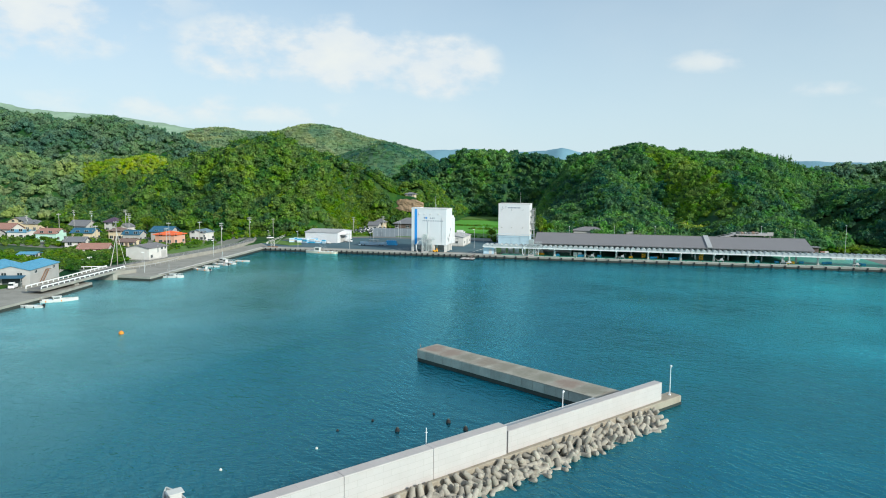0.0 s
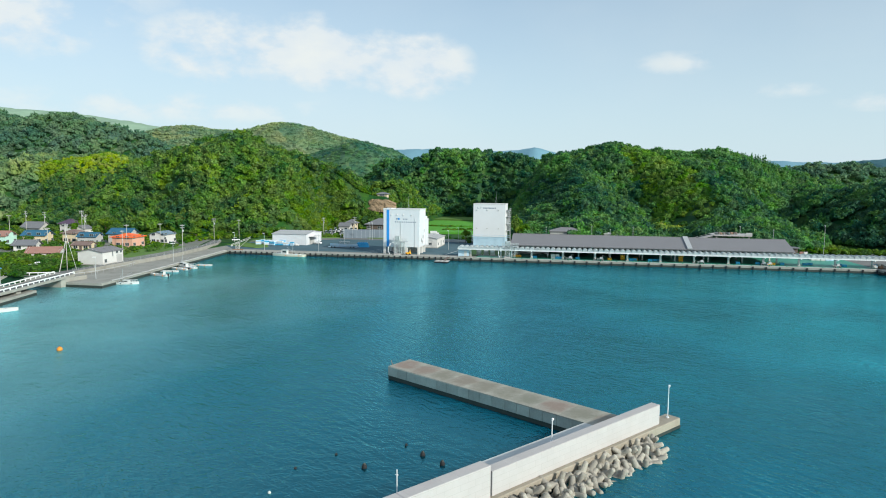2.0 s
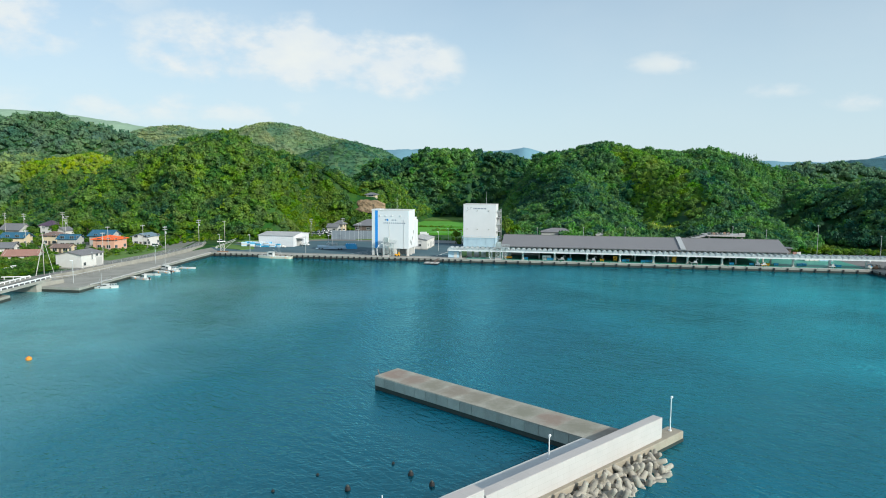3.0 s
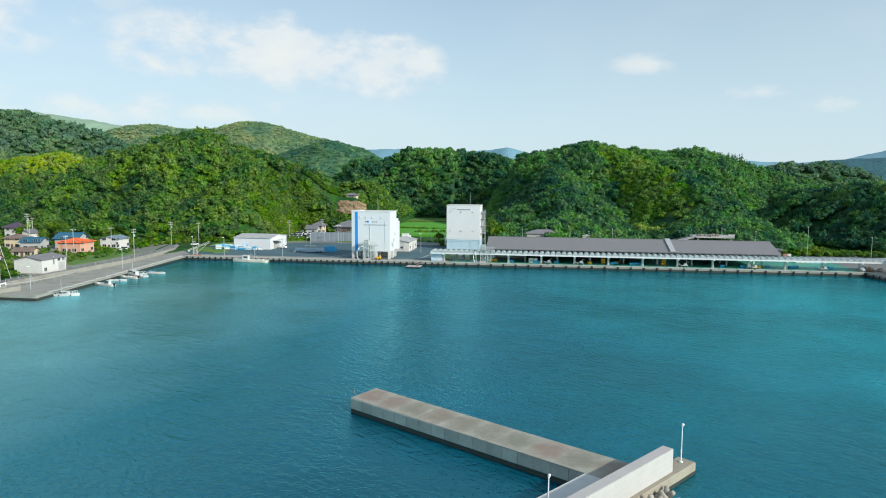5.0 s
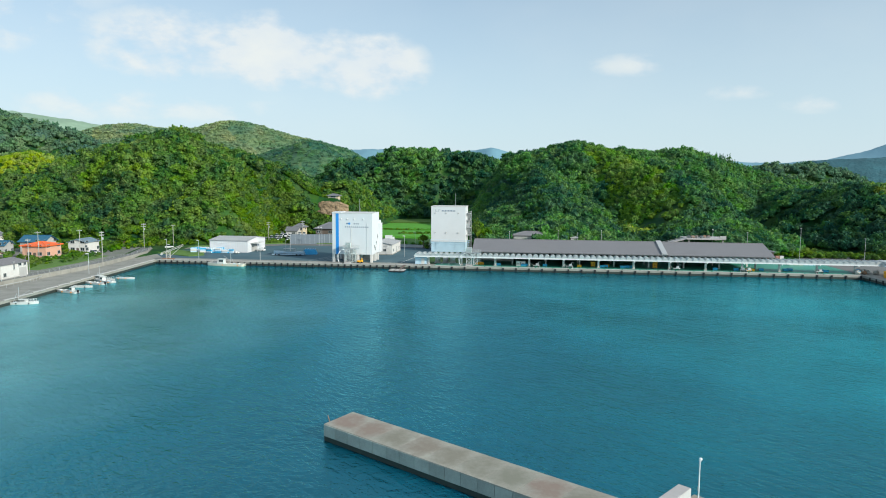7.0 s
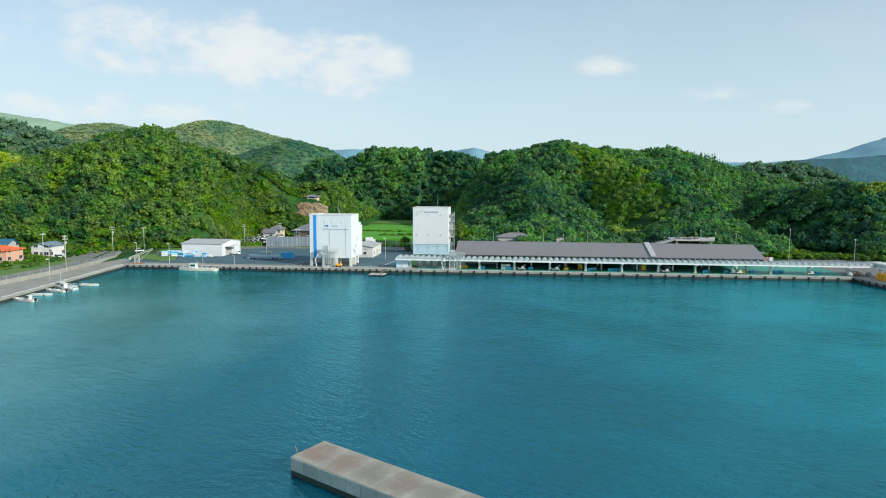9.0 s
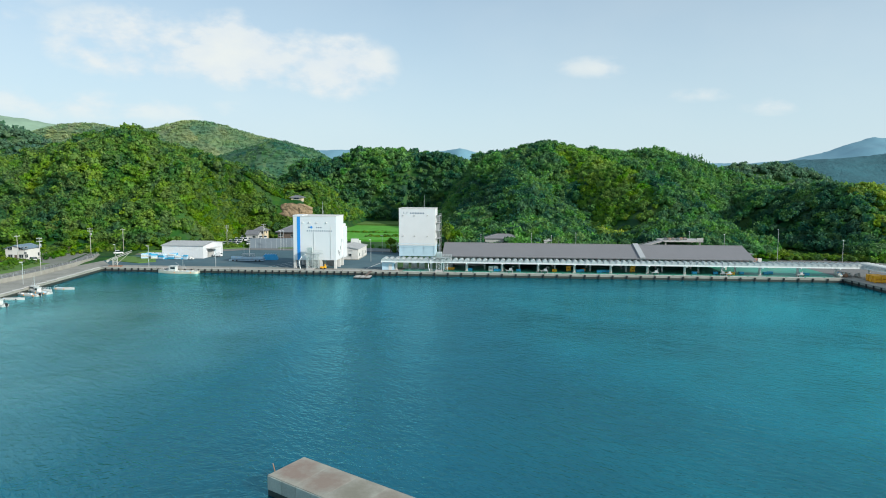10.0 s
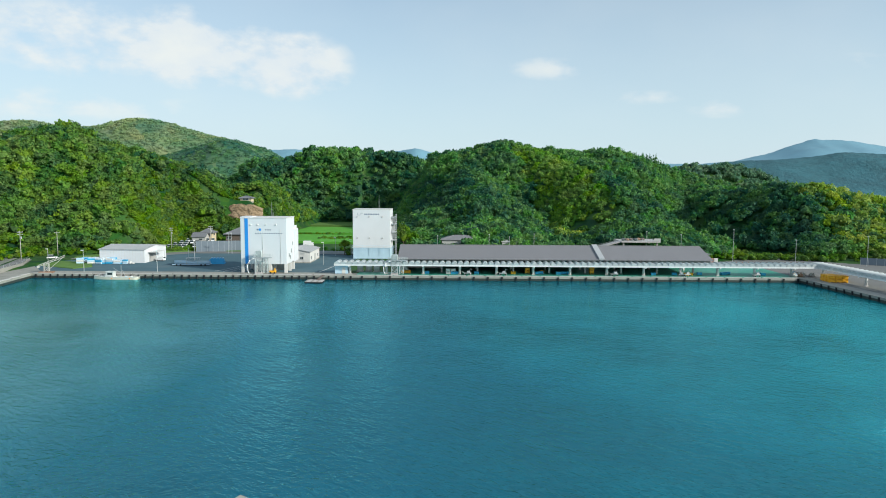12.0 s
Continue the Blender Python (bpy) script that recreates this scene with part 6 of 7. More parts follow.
# ---- boats ----
def hull_mesh(L, W, H, sheer=0.35, open_top=True):
    """Half-round sections from stern to a raised, pointed bow; the bow is at +x."""
    bm = B()
    rings = []
    n = 12
    for i in range(n + 1):
        u = i / n
        x = -L / 2 + L * u
        w = W / 2 * (0.82 + 0.18 * math.sin(min(1, u * 2) * 1.57)) * (1 - max(0, (u - 0.45) / 0.55) ** 2.2 * 0.97)
        top = H * (1 + sheer * max(0, u - 0.4) ** 1.5 * 2)
        keel = -0.25 + 0.5 * max(0, u - 0.75) ** 1.5 * 4 * H
        ring = []
        for k in range(9):
            a = -1 + 2 * k / 8
            s = abs(a)
            y = math.copysign(w * min(1, s * 1.6) ** 0.8 if s < 0.62 else w * (1 + 0.06 * (s - 0.62)), a) if a else 0
            z = keel + (0.12 * s if s < 0.62 else (s - 0.62) / 0.38 * (top - keel))
            ring.append((x, y, z))
        rings.append(ring)
    rows = loft(bm, rings)
    bm.faces.new(rows[0])
    return bm, rings


def boat(m, L, W, H, label, cabin=None, motor=False, mast=False, wall=None, name="fishing_boat", group="moored boats"):
    t = thing(name, label, "boat", m, group)
    H = H * 0.62
    bm, rings = hull_mesh(L, W, H)
    part("hull", bm, wall or BOATWHITE, t, "", True)
    # deck just under the gunwale
    d = B()
    rows = loft(d, [[(r[0][0], r[0][1] * 0.93, r[0][2] - 0.22), (r[0][0], 0, r[0][2] - 0.18), (r[8][0], r[8][1] * 0.93, r[8][2] - 0.22)] for r in rings[:-1]])
    part("deck", d, BOATDECK, t)
    g = B()
    for side in (0, 8):
        for a, b in zip(rings, rings[1:]):
            tube(g, a[side], b[side], 0.07, 5)
    part("gunwale", g, BOATWHITE, t)
    if cabin:
        cx, cl, cw, ch = cabin
        c = B()
        box(c, cx - cl / 2, cx + cl / 2, -cw / 2, cw / 2, H * 0.7, H * 0.7 + ch)
        for v in c.verts:
            if v.co.z > H and v.co.x > cx:
                v.co.x -= 0.35
        ca = part("cabin", c, BOATWHITE, t, bevel=0.06)
        wq = B()
        box(wq, cx - cl * 0.42, cx + cl * 0.2, -cw / 2 - 0.02, cw / 2 + 0.02, H * 0.7 + ch * 0.5, H * 0.7 + ch * 0.85)
        part("cabin_windows", wq, GLASS, ca)
        part("cabin_roof", box(B(), cx - cl / 2 - 0.3, cx + cl / 2 - 0.1, -cw / 2 - 0.15, cw / 2 + 0.15, H * 0.7 + ch, H * 0.7 + ch + 0.09), BOATDECK, ca)
    if mast:
        q = B()
        mx = -L * 0.12
        tube(q, (mx, 0, H * 0.6), (mx, 0, H + 3.8), 0.06, 6)
        tube(q, (mx, 0, H + 1.2), (mx + 2.6, 0, H + 2.9), 0.045, 6)
        tube(q, (mx - 1.4, 0, H * 0.6), (mx - 0.4, 0, H + 2.2), 0.045, 6)
        part("mast", q, STEEL, t)
        q = B()
        for y in (-W * 0.4, W * 0.4):
            tube(q, (L * 0.1, y, H + 0.55), (L * 0.4, y * 0.7, H + 0.75), 0.03, 5)
            for i in range(4):
                f = i / 3
                tube(q, (L * (0.1 + 0.3 * f), y * (1 - 0.3 * f), H), (L * (0.1 + 0.3 * f), y * (1 - 0.3 * f), H + 0.55 + 0.2 * f), 0.03, 5)
        part("rail", q, STEEL_WHITE, t)
    if motor:
        q = B()
        box(q, -L / 2 - 0.45, -L / 2 + 0.05, -0.22, 0.22, H * 0.6, H + 0.45)
        box(q, -L / 2 - 0.35, -L / 2 - 0.15, -0.1, 0.1, -0.2, H * 0.6)
        part("outboard_motor", q, RUBBER, t, "black outboard motor", bevel=0.05)
    rnd = random.Random(int(L * 100))
    for i in range(4):
        u = -0.38 + 0.13 * i + rnd.uniform(-0.03, 0.03)
        part("deck_box", box(B(), L * u, L * u + rnd.uniform(0.35, 0.8), -W * 0.3, -W * 0.3 + rnd.uniform(0.4, W * 0.5), H - 0.25, H + rnd.uniform(-0.05, 0.25)), (BOATDECK, BLUE_PALE, BOATWHITE, BOATDECK)[i], t, bevel=0.03)
    for i in range(4):
        u = -0.35 + 0.2 * i
        for y in (-1, 1):
            if (i + int(L)) % 2 == 0:
                part("fender", ball(B(), (L * u, y * W * 0.51, H * 0.55), 0.16, 1.5, 1), (ORANGE, RUBBER)[i % 2], t)
    stern = B()
    for y in (-W * 0.36, W * 0.36):
        tube(stern, (-L * 0.44, y, H - 0.1), (-L * 0.44, y, H + 0.6), 0.03, 5)
    tube(stern, (-L * 0.44, -W * 0.36, H + 0.6), (-L * 0.44, W * 0.36, H + 0.6), 0.03, 5)
    part("stern_rail", stern, STEEL, t)
    part("thwart", box(B(), -L * 0.22, -L * 0.16, -W * 0.42, W * 0.42, H - 0.28, H - 0.2), BOATDECK, t)
    part("bow_locker", box(B(), L * 0.22, L * 0.34, -W * 0.22, W * 0.22, H - 0.1, H + 0.22), BOATWHITE, t, bevel=0.04)
    return t


boat(pose(-109.8, -2.4, 0, 0, 0, 180), 14.2, 2.9, 1.35, "white and cream fishing boat with wheelhouse and mast at the quay", (1.8, 2.6, 1.9, 1.9), False, True, BOATYELLOW)
boat(pose(-125.0, -82.3, 0, 0, 0, 14), 7.4, 2.1, 0.85, "white fishing boat with a small cabin moored at the quay", (0.4, 1.7, 1.2, 0.75), False, True)
boat(pose(-126.6, -64.6, 0, 0, 0, 165), 8.6, 1.9, 0.8, "white open boat with a console and outboard motor", (-2.3, 1.0, 1.0, 1.2), True)
boat(pose(-128.6, -56.2, 0, 0, 0, 5), 7.4, 1.5, 0.6, "long low white open skiff", None, False)
boat(pose(-128.6, -49.8, 0, 0, 0, 168), 8.0, 1.8, 0.7, "white open skiff moored at the quay", None, True)
boat(pose(-130.2, -43.6, 0, 0, 0, -8), 9.2, 2.2, 0.9, "white fishing boat with a low cabin among the moored boats", (-1.0, 2.0, 1.5, 1.2), True, True)
boat(pose(-128.0, -45.8, 0, 0, 0, 160), 8.2, 2.0, 0.8, "white fishing boat moored beside another", (1.0, 1.5, 1.2, 1.2), False)
boat(pose(-125.8, -38.6, 0, 0, 0, 0), 6.0, 1.5, 0.6, "small white open skiff", None, False)
boat(pose(-126.0, -125.8, 0, 0, 0, 46), 8.4, 2.3, 0.9, "white fishing boat with a low cabin near the southern quay", (-0.3, 2.0, 1.4, 0.85), False, False)
boat(pose(-125.6, -134.4, 0, 0, 0, 200), 5.0, 1.7, 0.7, "small white skiff with a black outboard motor", None, True)
boat(pose(-33.0, -210.6, 0, 0, 0, 140), 7.0, 1.9, 0.8, "white open boat with net gear beside the breakwater", (0.5, 1.0, 1.1, 1.1), True, False)


def raft():
    t = thing("raft", "weathered timber work raft floating beside the quay", "raft", pose(-45.6, -5.6, 0))
    for i in range(9):
        part("plank", box(B(), -2.7 + i * 0.6, -2.7 + i * 0.6 + 0.57, -2.2, 2.2, 0.35, 0.5), CONCRETE_PALE if i % 3 else CONCRETE, t)
    for y in (-1.9, -0.2, 1.6):
        part("float", tube(B(), (-2.7, y, 0.1), (2.7, y, 0.1), 0.32, 8), RUBBER, t)
    part("gangplank", slab(B(), [(0.2, 1.2, 0.6), (1.2, 1.2, 0.6), (2.2, 5.4, 1.5), (1.2, 5.4, 1.5)], 0.1), TIMBER, t)
    return t


raft()


def buoy(m, r, mat, label, name="buoy", post=0.0):
    t = thing(name, label, "buoy", m, "floating buoys")
    part("float", ball(B(), (0, 0, r * 0.35), r, 0.85), mat, t, "", True)
    b = B()
    tube(b, (0, 0, r * 0.9), (0, 0, r * 1.4 + post), 0.05 + r * 0.06, 6)
    part("top_post", b, mat, t)
    return t


buoy(pose(-86.7, -152, 0), 0.5, ORANGE, "round orange mooring buoy on the water")
for x, y in ((-18.8, -187.3), (-13.4, -182.9), (-10.8, -184.8)):
    t = thing("mooring_buoy", "black rubber mooring buoy floating on the water", "buoy", pose(x, y, 0), "mooring buoys")
    part("float", ball(B(), (0, 0, 0.1), 0.3, 1.15), RUBBER, t, "", True)
    part("cap", tube(B(), (0, 0, 0.4), (0.02, 0.02, 0.52), 0.17, 10, 0.12), WET, t)
for x, y in ((-22.9, -184.7), (-25.9, -189.0), (-15.9, -180.5), (-26.1, -194.7), (-33.5, -202.4), (-125.6, -113.4)):
    dark = x in (-22.9, -25.9, -15.9, -125.6)
    buoy(pose(x, y, 0), 0.17, RUBBER if dark else WHITE_WORN, "small dark float on the water" if dark else "small white float on the water", "float")


# ---- vehicles ----
def car(m, label, paint, L=3.6, W=1.5, H=1.55, truck=False, name="car"):
    t = thing(name, label, "car", m, "parked vehicles")
    b = B()
    box(b, -L / 2, L / 2, -W / 2, W / 2, 0.28, 0.82)
    part("body", b, paint, t, bevel=0.08)
    c = B()
    if truck:
        box(c, L * 0.12, L * 0.48, -W * 0.46, W * 0.46, 0.8, H)
    else:
        box(c, -L * 0.42, L * 0.22, -W * 0.45, W * 0.45, 0.8, H)
    for v in c.verts:
        if v.co.z > 1:
            v.co.y *= 0.88
            v.co.x += -0.3 if v.co.x > 0 else (0.0 if truck else 0.22)
    part("cabin", c, GLASS if not truck else paint, t, "" if truck else "dark glazed cabin", bevel=0.04)
    part("roof", box(B(), *((L * 0.13, L * 0.38) if truck else (-L * 0.34, L * 0.12)), -W * 0.4, W * 0.4, H - 0.03, H + 0.03), paint, t)
    if truck:
        part("windscreen", box(B(), L * 0.36, L * 0.47, -W * 0.4, W * 0.4, 1.0, H - 0.2), GLASS, t)
        q = B()
        for y in (-W / 2, W / 2 - 0.05):
            box(q, -L / 2, L * 0.1, y, y + 0.05, 0.82, 1.12)
        box(q, -L / 2, -L / 2 + 0.05, -W / 2, W / 2, 0.82, 1.12)
        part("load_bed", q, paint, t)
    for x in (-L * 0.31, L * 0.31):
        for y in (-W / 2 - 0.02, W / 2 - 0.14):
            wh = part("wheel", tube(B(), (x, y, 0.29), (x, y + 0.16, 0.29), 0.29, 12), RUBBER, t)
            part("hub", tube(B(), (x, y - 0.01, 0.29), (x, y + 0.17, 0.29), 0.15, 8), STEEL, wh)
    for y in (-W * 0.36, W * 0.36):
        part("headlight", box(B(), L / 2 - 0.05, L / 2 + 0.015, y - 0.14, y + 0.14, 0.55, 0.72), STEEL_WHITE, t)
    return t


CARWHITE = surface("white_car_paint", (0.78, 0.79, 0.80), 0.25, 0.02, 1.0, 8.0, 0.0)
CARSILVER = surface("silver_car_paint", (0.42, 0.44, 0.46), 0.3, 0.03, 1.0, 8.0, 0.0, metal=0.5)
car_w = car(pose(-112.6, 36.6, DECK, 0, 0, -8), "small white pickup truck beside the storehouse", CARWHITE, 3.4, 1.48, 1.78, True, "pickup_truck")
car_a = car(pose(-128.6, 81.5, 1.85, 0, 0, -75), "white compact car in the car park", CARWHITE)
car_b = car(pose(-126.4, 82.2, 1.85, 0, 0, -75), "silver compact car in the car park", CARSILVER)
rng = random.Random(8)
for row in range(4):
    for i in range(6):
        if row == 0 and i < 2:
            continue
        if rng.random() < 0.85:
            copy_thing(car_a if rng.random() < 0.75 else car_b, pose(-128.8 + i * 2.15 + row * 0.9, 81.3 + row * 5.2 + i * 0.5, 1.85 + row * 0.5, 0, 0, -75 + rng.uniform(-4, 4)))
copy_thing(car_w, pose(-75.5, 92, 1.9, 0, 0, 5))
copy_thing(car_a, pose(-156.0, 40, 1.5, 0, 0, 30))
copy_thing(car_a, pose(-169.5, 9, 2.05, 0, 0, 60))
copy_thing(car_a, pose(-196, -16, 1.95, 0, 0, 100))
copy_thing(car_b, pose(-236, 12, 1.95, 0, 0, 40))
copy_thing(car_a, pose(-153, -112, 1.3, 0, 0, 20))
copy_thing(car_w, pose(-149, -112.6, 1.3, 0, 0, 10))
copy_thing(car_w, pose(-146.5, -119.5, 1.3, 0, 0, -60))
copy_thing(car_a, pose(134, -2, DECK, 0, 0, 80))
copy_thing(car_w, pose(-167, -70, 1.95, 0, 0, 20))
tv = thing("van", "white box van parked beside the field", "van", pose(-68.5, 92, 1.9, 0, 0, 4))
part("body", box(B(), -2.3, 1.2, -0.95, 0.95, 0.4, 2.7), CARWHITE, tv, bevel=0.06)
part("cab", box(B(), 1.25, 2.4, -0.85, 0.85, 0.4, 1.9), CARWHITE, tv, bevel=0.12)
part("windscreen", box(B(), 1.9, 2.42, -0.75, 0.75, 1.15, 1.7), GLASS, tv)
for x in (-1.4, 1.7):
    for y in (-0.97, 0.8):
        part("wheel", tube(B(), (x, y, 0.35), (x, y + 0.17, 0.35), 0.35, 12), RUBBER, tv)


# ---- market goods ----
def tub(m, mat, label, w=1.5, d=1.1, h=0.85, group="fish tubs"):
    t = thing("fish_tub", label, "tub", m, group)
    b = B()
    box(b, -w / 2, w / 2, -d / 2, d / 2, 0.12, h)
    part("body", b, mat, t, bevel=0.06)
    part("rim", box(B(), -w / 2 - 0.06, w / 2 + 0.06, -d / 2 - 0.06, d / 2 + 0.06, h - 0.12, h + 0.02), mat, t, bevel=0.03)
    for x in (-w * 0.35, w * 0.35):
        part("skid", box(B(), x - 0.12, x + 0.12, -d / 2, d / 2, 0, 0.12), mat, t)
    return t


tub_b = tub(pose(-10.8, 5.2, DECK + 0.02), BLUE_TUB, "blue plastic fish tub on the market floor")
tub_y = tub(pose(-18.6, 6.6, DECK + 0.02), YELLOW_TUB, "yellow plastic fish tub on the market floor")
tub_w = tub(pose(-3.8, 5.0, DECK + 0.02), WHITE_WORN, "white fish tub with blue base on the market floor")
for x, y in ((5.6, 5.2), (25.5, 5.6), (26.9, 6.8), (32.4, 5.2), (34.2, 6.0), (36.0, 6.2), (70.4, 5.4), (63.5, 5.2), (79, 6.4), (98.6, 7.2), (99.6, 5.8), (87, 7), (89, 8.2)):
    copy_thing(tub_b, pose(x, y, DECK + 0.02, 0, 0, rng.uniform(-8, 8)))
for x, y, z in ((17.6, 5.4, 0), (22.6, 8.4, 0), (22.6, 8.4, 0.87), (44, 8.6, 0), (44, 8.6, 0.87), (44.2, 8.5, 1.74), (74.3, 5.0, 0), (75.6, 5.2, 0), (27.5, 8.8, 0.0), (-17.0, 6.8, 0)):
    copy_thing(tub_y, pose(x, y, DECK + 0.02 + z, 0, 0, rng.uniform(-6, 6)))
for dx, dz in ((0, 0), (1.7, 0), (0, 0.87), (1.7, 0.87), (3.2, 0)):
    if dx or dz:
        copy_thing(tub_w if dz else tub_b, pose(-3.8 + dx, 5.0, DECK + 0.02 + dz))


def handcart(m, label):
    t = thing("sorting_machine", label, "machine", m, "quay machines")
    b = B()
    box(b, -1.2, 1.2, -0.5, 0.5, 0.55, 0.75)
    part("bed", b, STEEL, t, bevel=0.03)
    for x in (-1.1, 1.1):
        for y in (-0.45, 0.45):
            part("leg", tube(B(), (x, y, 0), (x * 0.8, y, 0.6), 0.05, 5), STEEL, t)
    part("handle", tube(B(), (-1.2, 0, 0.7), (-2.0, 0, 1.25), 0.05, 5), STEEL, t)
    part("motor", box(B(), -0.2, 0.8, -0.4, 0.4, 0.75, 1.35), STEEL, t, bevel=0.07)
    for x in (-0.8, 0.8):
        part("wheel", tube(B(), (x, -0.55, 0.22), (x, -0.42, 0.22), 0.22, 10), RUBBER, t)
    b = B()
    tube(b, (0.6, 0, 1.3), (0.9, 0, 2.0), 0.06, 5)
    tube(b, (0.9, 0, 2.0), (1.5, 0, 1.7), 0.06, 5)
    part("arm", b, STEEL, t)
    return t


hc = handcart(pose(14.0, 2.9, DECK + 0.02), "grey wheeled sorting machine on the quay")
for x, a in ((50.2, 5), (72.2, 170), (73.6, 20), (96.2, 10), (2.5, 0)):
    copy_thing(hc, pose(x, 2.9, DECK + 0.02, 0, 0, a))


# stacked yellow tubs and gear on the eastern quay
for i in range(3):
    for j in range(3):
        for k in range(2):
            if i == 2 and j == 0 and k == 1:
                continue
            copy_thing(tub_y, pose(113.8 + i * 1.9, -4.6 - j * 1.75 - i * 0.2, DECK + k * 1.05, 0, 0, -6) @ Matrix.Diagonal((1.18, 1.5, 1.2, 1)))
for i in range(10):
    g = thing("net_pile", "heap of brown fishing nets and coiled rope", "net", pose(107.6 + rng.uniform(0, 8), 4.5 + rng.uniform(-2.2, 3.0), DECK, 0, 0, rng.uniform(0, 360)), "gear on the quay")
    b = B()
    ball(b, (0, 0, 0.55), 0.9, 0.75, 3)
    for v in b.verts:
        v.co += v.co.normalized() * 0.28 * noise.noise(v.co * 3 + Vector((i, 0, 0)))
        v.co.z = max(v.co.z, 0)
    part("netting", b, (RUST, POLE, TIMBER, BLUE_TUB, CONCRETE)[i % 5], g, "", False)
    part("rope_coil", tube(B(), (0.3, 0.2, 1.0), (0.3, 0.2, 1.4), 0.35, 10, 0.3), POLE, g)
for i, x in enumerate((-33.4, -30.6, -27.8, -18.0, -37.5)):
    g = thing("water_tank", "white upright tank under the canopy", "tank", pose(x, 9.6 + (i % 2), DECK), "tanks under the canopy")
    part("shell", tube(B(), (0, 0, 0.3), (0, 0, 2.5), 0.95, 18), WHITE_WORN, g, "", True)
    part("lid", tube(B(), (0, 0, 2.5), (0, 0, 2.85), 0.95, 18, 0.35), WHITE_WORN, g, "", True)
    part("pipe", tube(B(), (0.9, -0.6, 0.2), (0.9, -0.6, 2.6), 0.08, 6), STEEL, g)
    part("base", box(B(), -1.05, 1.05, -1.05, 1.05, 0, 0.3), CONCRETE_PALE, g)
cold = thing("cabin", "pale blue-white container cabin under the canopy", "cabin", pose(-38.6, 5.4, DECK))
part("shell", box(B(), -2.2, 2.0, -2.0, 2.2, 0.1, 2.6), BLUE_PALE, cold, bevel=0.04)
part("door", box(B(), 0.1, 1.2, -2.05, -2.0, 0.15, 2.2), WHITE_WORN, cold)
ice_loader(pose(-21.2, 2.2, DECK), 6.4, "white steel hoist frame at the market quay")


# blue tarpaulin bundle, boat cradle and stacked floats in the yard
tp = thing("tarp_stack", "stack of goods under a bright blue tarpaulin", "tarpaulin", pose(-88.6, 29, DECK, 0, 0, 8))
b = B()
bmesh.ops.create_grid(b, x_segments=10, y_segments=6, size=1.0)
for v in b.verts:
    e = max(abs(v.co.x), abs(v.co.y))
    v.co.z = (2.1 if e < 0.75 else 2.1 * (1 - (e - 0.75) / 0.25)) + 0.14 * noise.noise(v.co * 4)
    v.co.x *= 2.9
    v.co.y *= 1.7
    v.co.z = max(v.co.z, 0.0)
part("cover", b, BLUE_TARP, tp)
for x in (-1.9, -0.9, 0.1, 1.1, 2.1):
    part("strap", box(B(), x, x + 0.12, -1.5, 1.5, 2.06, 2.26), BLUE_PALE, tp)
part("goods", box(B(), -2.0, 2.0, -1.1, 1.1, 0, 1.7), TIMBER, tp)
cr = thing("boat_cradle", "grey steel boat cradle with a cabin frame on the yard", "cradle", pose(-95.5, 23.4, DECK, 0, 0, 3))
b = B()
for y in (-1.3, 1.3):
    box(b, -6.5, 6.5, y - 0.12, y + 0.12, 0.35, 0.6)
for i in range(8):
    box(b, -6.2 + i * 1.77 - 0.1, -6.2 + i * 1.77 + 0.1, -1.3, 1.3, 0.4, 0.55)
part("frame", b, BLUE_PALE, cr)
b = B()
lattice(b, -1.6, 2.4, -1.2, 1.2, 0.6, 2.7, 0.06, 2.1)
box(b, -1.8, 2.6, -1.3, 1.3, 2.7, 2.8)
part("cabin_frame", b, STEEL, cr)
hull, _ = hull_mesh(12.4, 2.5, 0.75)
for v in hull.verts:
    v.co.z += 0.85
    v.co.x *= -1
part("boat_hull", hull, BLUE_PALE, cr, "pale blue and white boat hull", True)
part("boat_deck", box(B(), -4.2, 5.6, -0.95, 0.95, 1.35, 1.45), WHITE_WORN, cr)
part("mast", tube(B(), (-1.2, 0, 1.4), (-1.2, 0, 6.4), 0.05, 6), STEEL, cr)
for x in (-5, -3.6, 3.6, 5):
    for y in (-1.5, 1.35):
        part("wheel", tube(B(), (x, y, 0.32), (x, y + 0.15, 0.32), 0.32, 10), RUBBER, cr)
for i in range(9):
    g = thing("float_stack", "stack of blue and white fish farm floats", "floats", pose(-137 + (i % 5) * 3.4 + rng.uniform(-.4, .4), 26.5 + (i // 5) * 3.2, DECK, 0, 0, rng.uniform(-20, 20)), "stacked floats beside the storehouse")
    for k in range(3 if i != 4 else 2):
        for j in range(3):
            part("float", tube(B(), (-1.2, -0.85 + j * 0.8, 0.36 + k * 0.66), (1.2 + 0.2 * (j % 2), -0.85 + j * 0.8, 0.36 + k * 0.66), 0.36, 10), (BLUE_PALE, WHITE_WORN, BLUE_PALE, BLUE_TUB)[(i + j + k) % 4], g)
for i in range(5):
    g = thing("crate_stack", "stack of pale blue plastic crates", "crates", pose(-128.5 + i * 1.9, 26.2, DECK, 0, 0, rng.uniform(-10, 10)), "crates before the storehouse")
    for k in range(3):
        part("crate", box(B(), -0.8, 0.8, -0.55, 0.55, 0.02 + k * 0.55, 0.52 + k * 0.55), BLUE_PALE if (i + k) % 3 else BLUE_TUB, g, bevel=0.04)
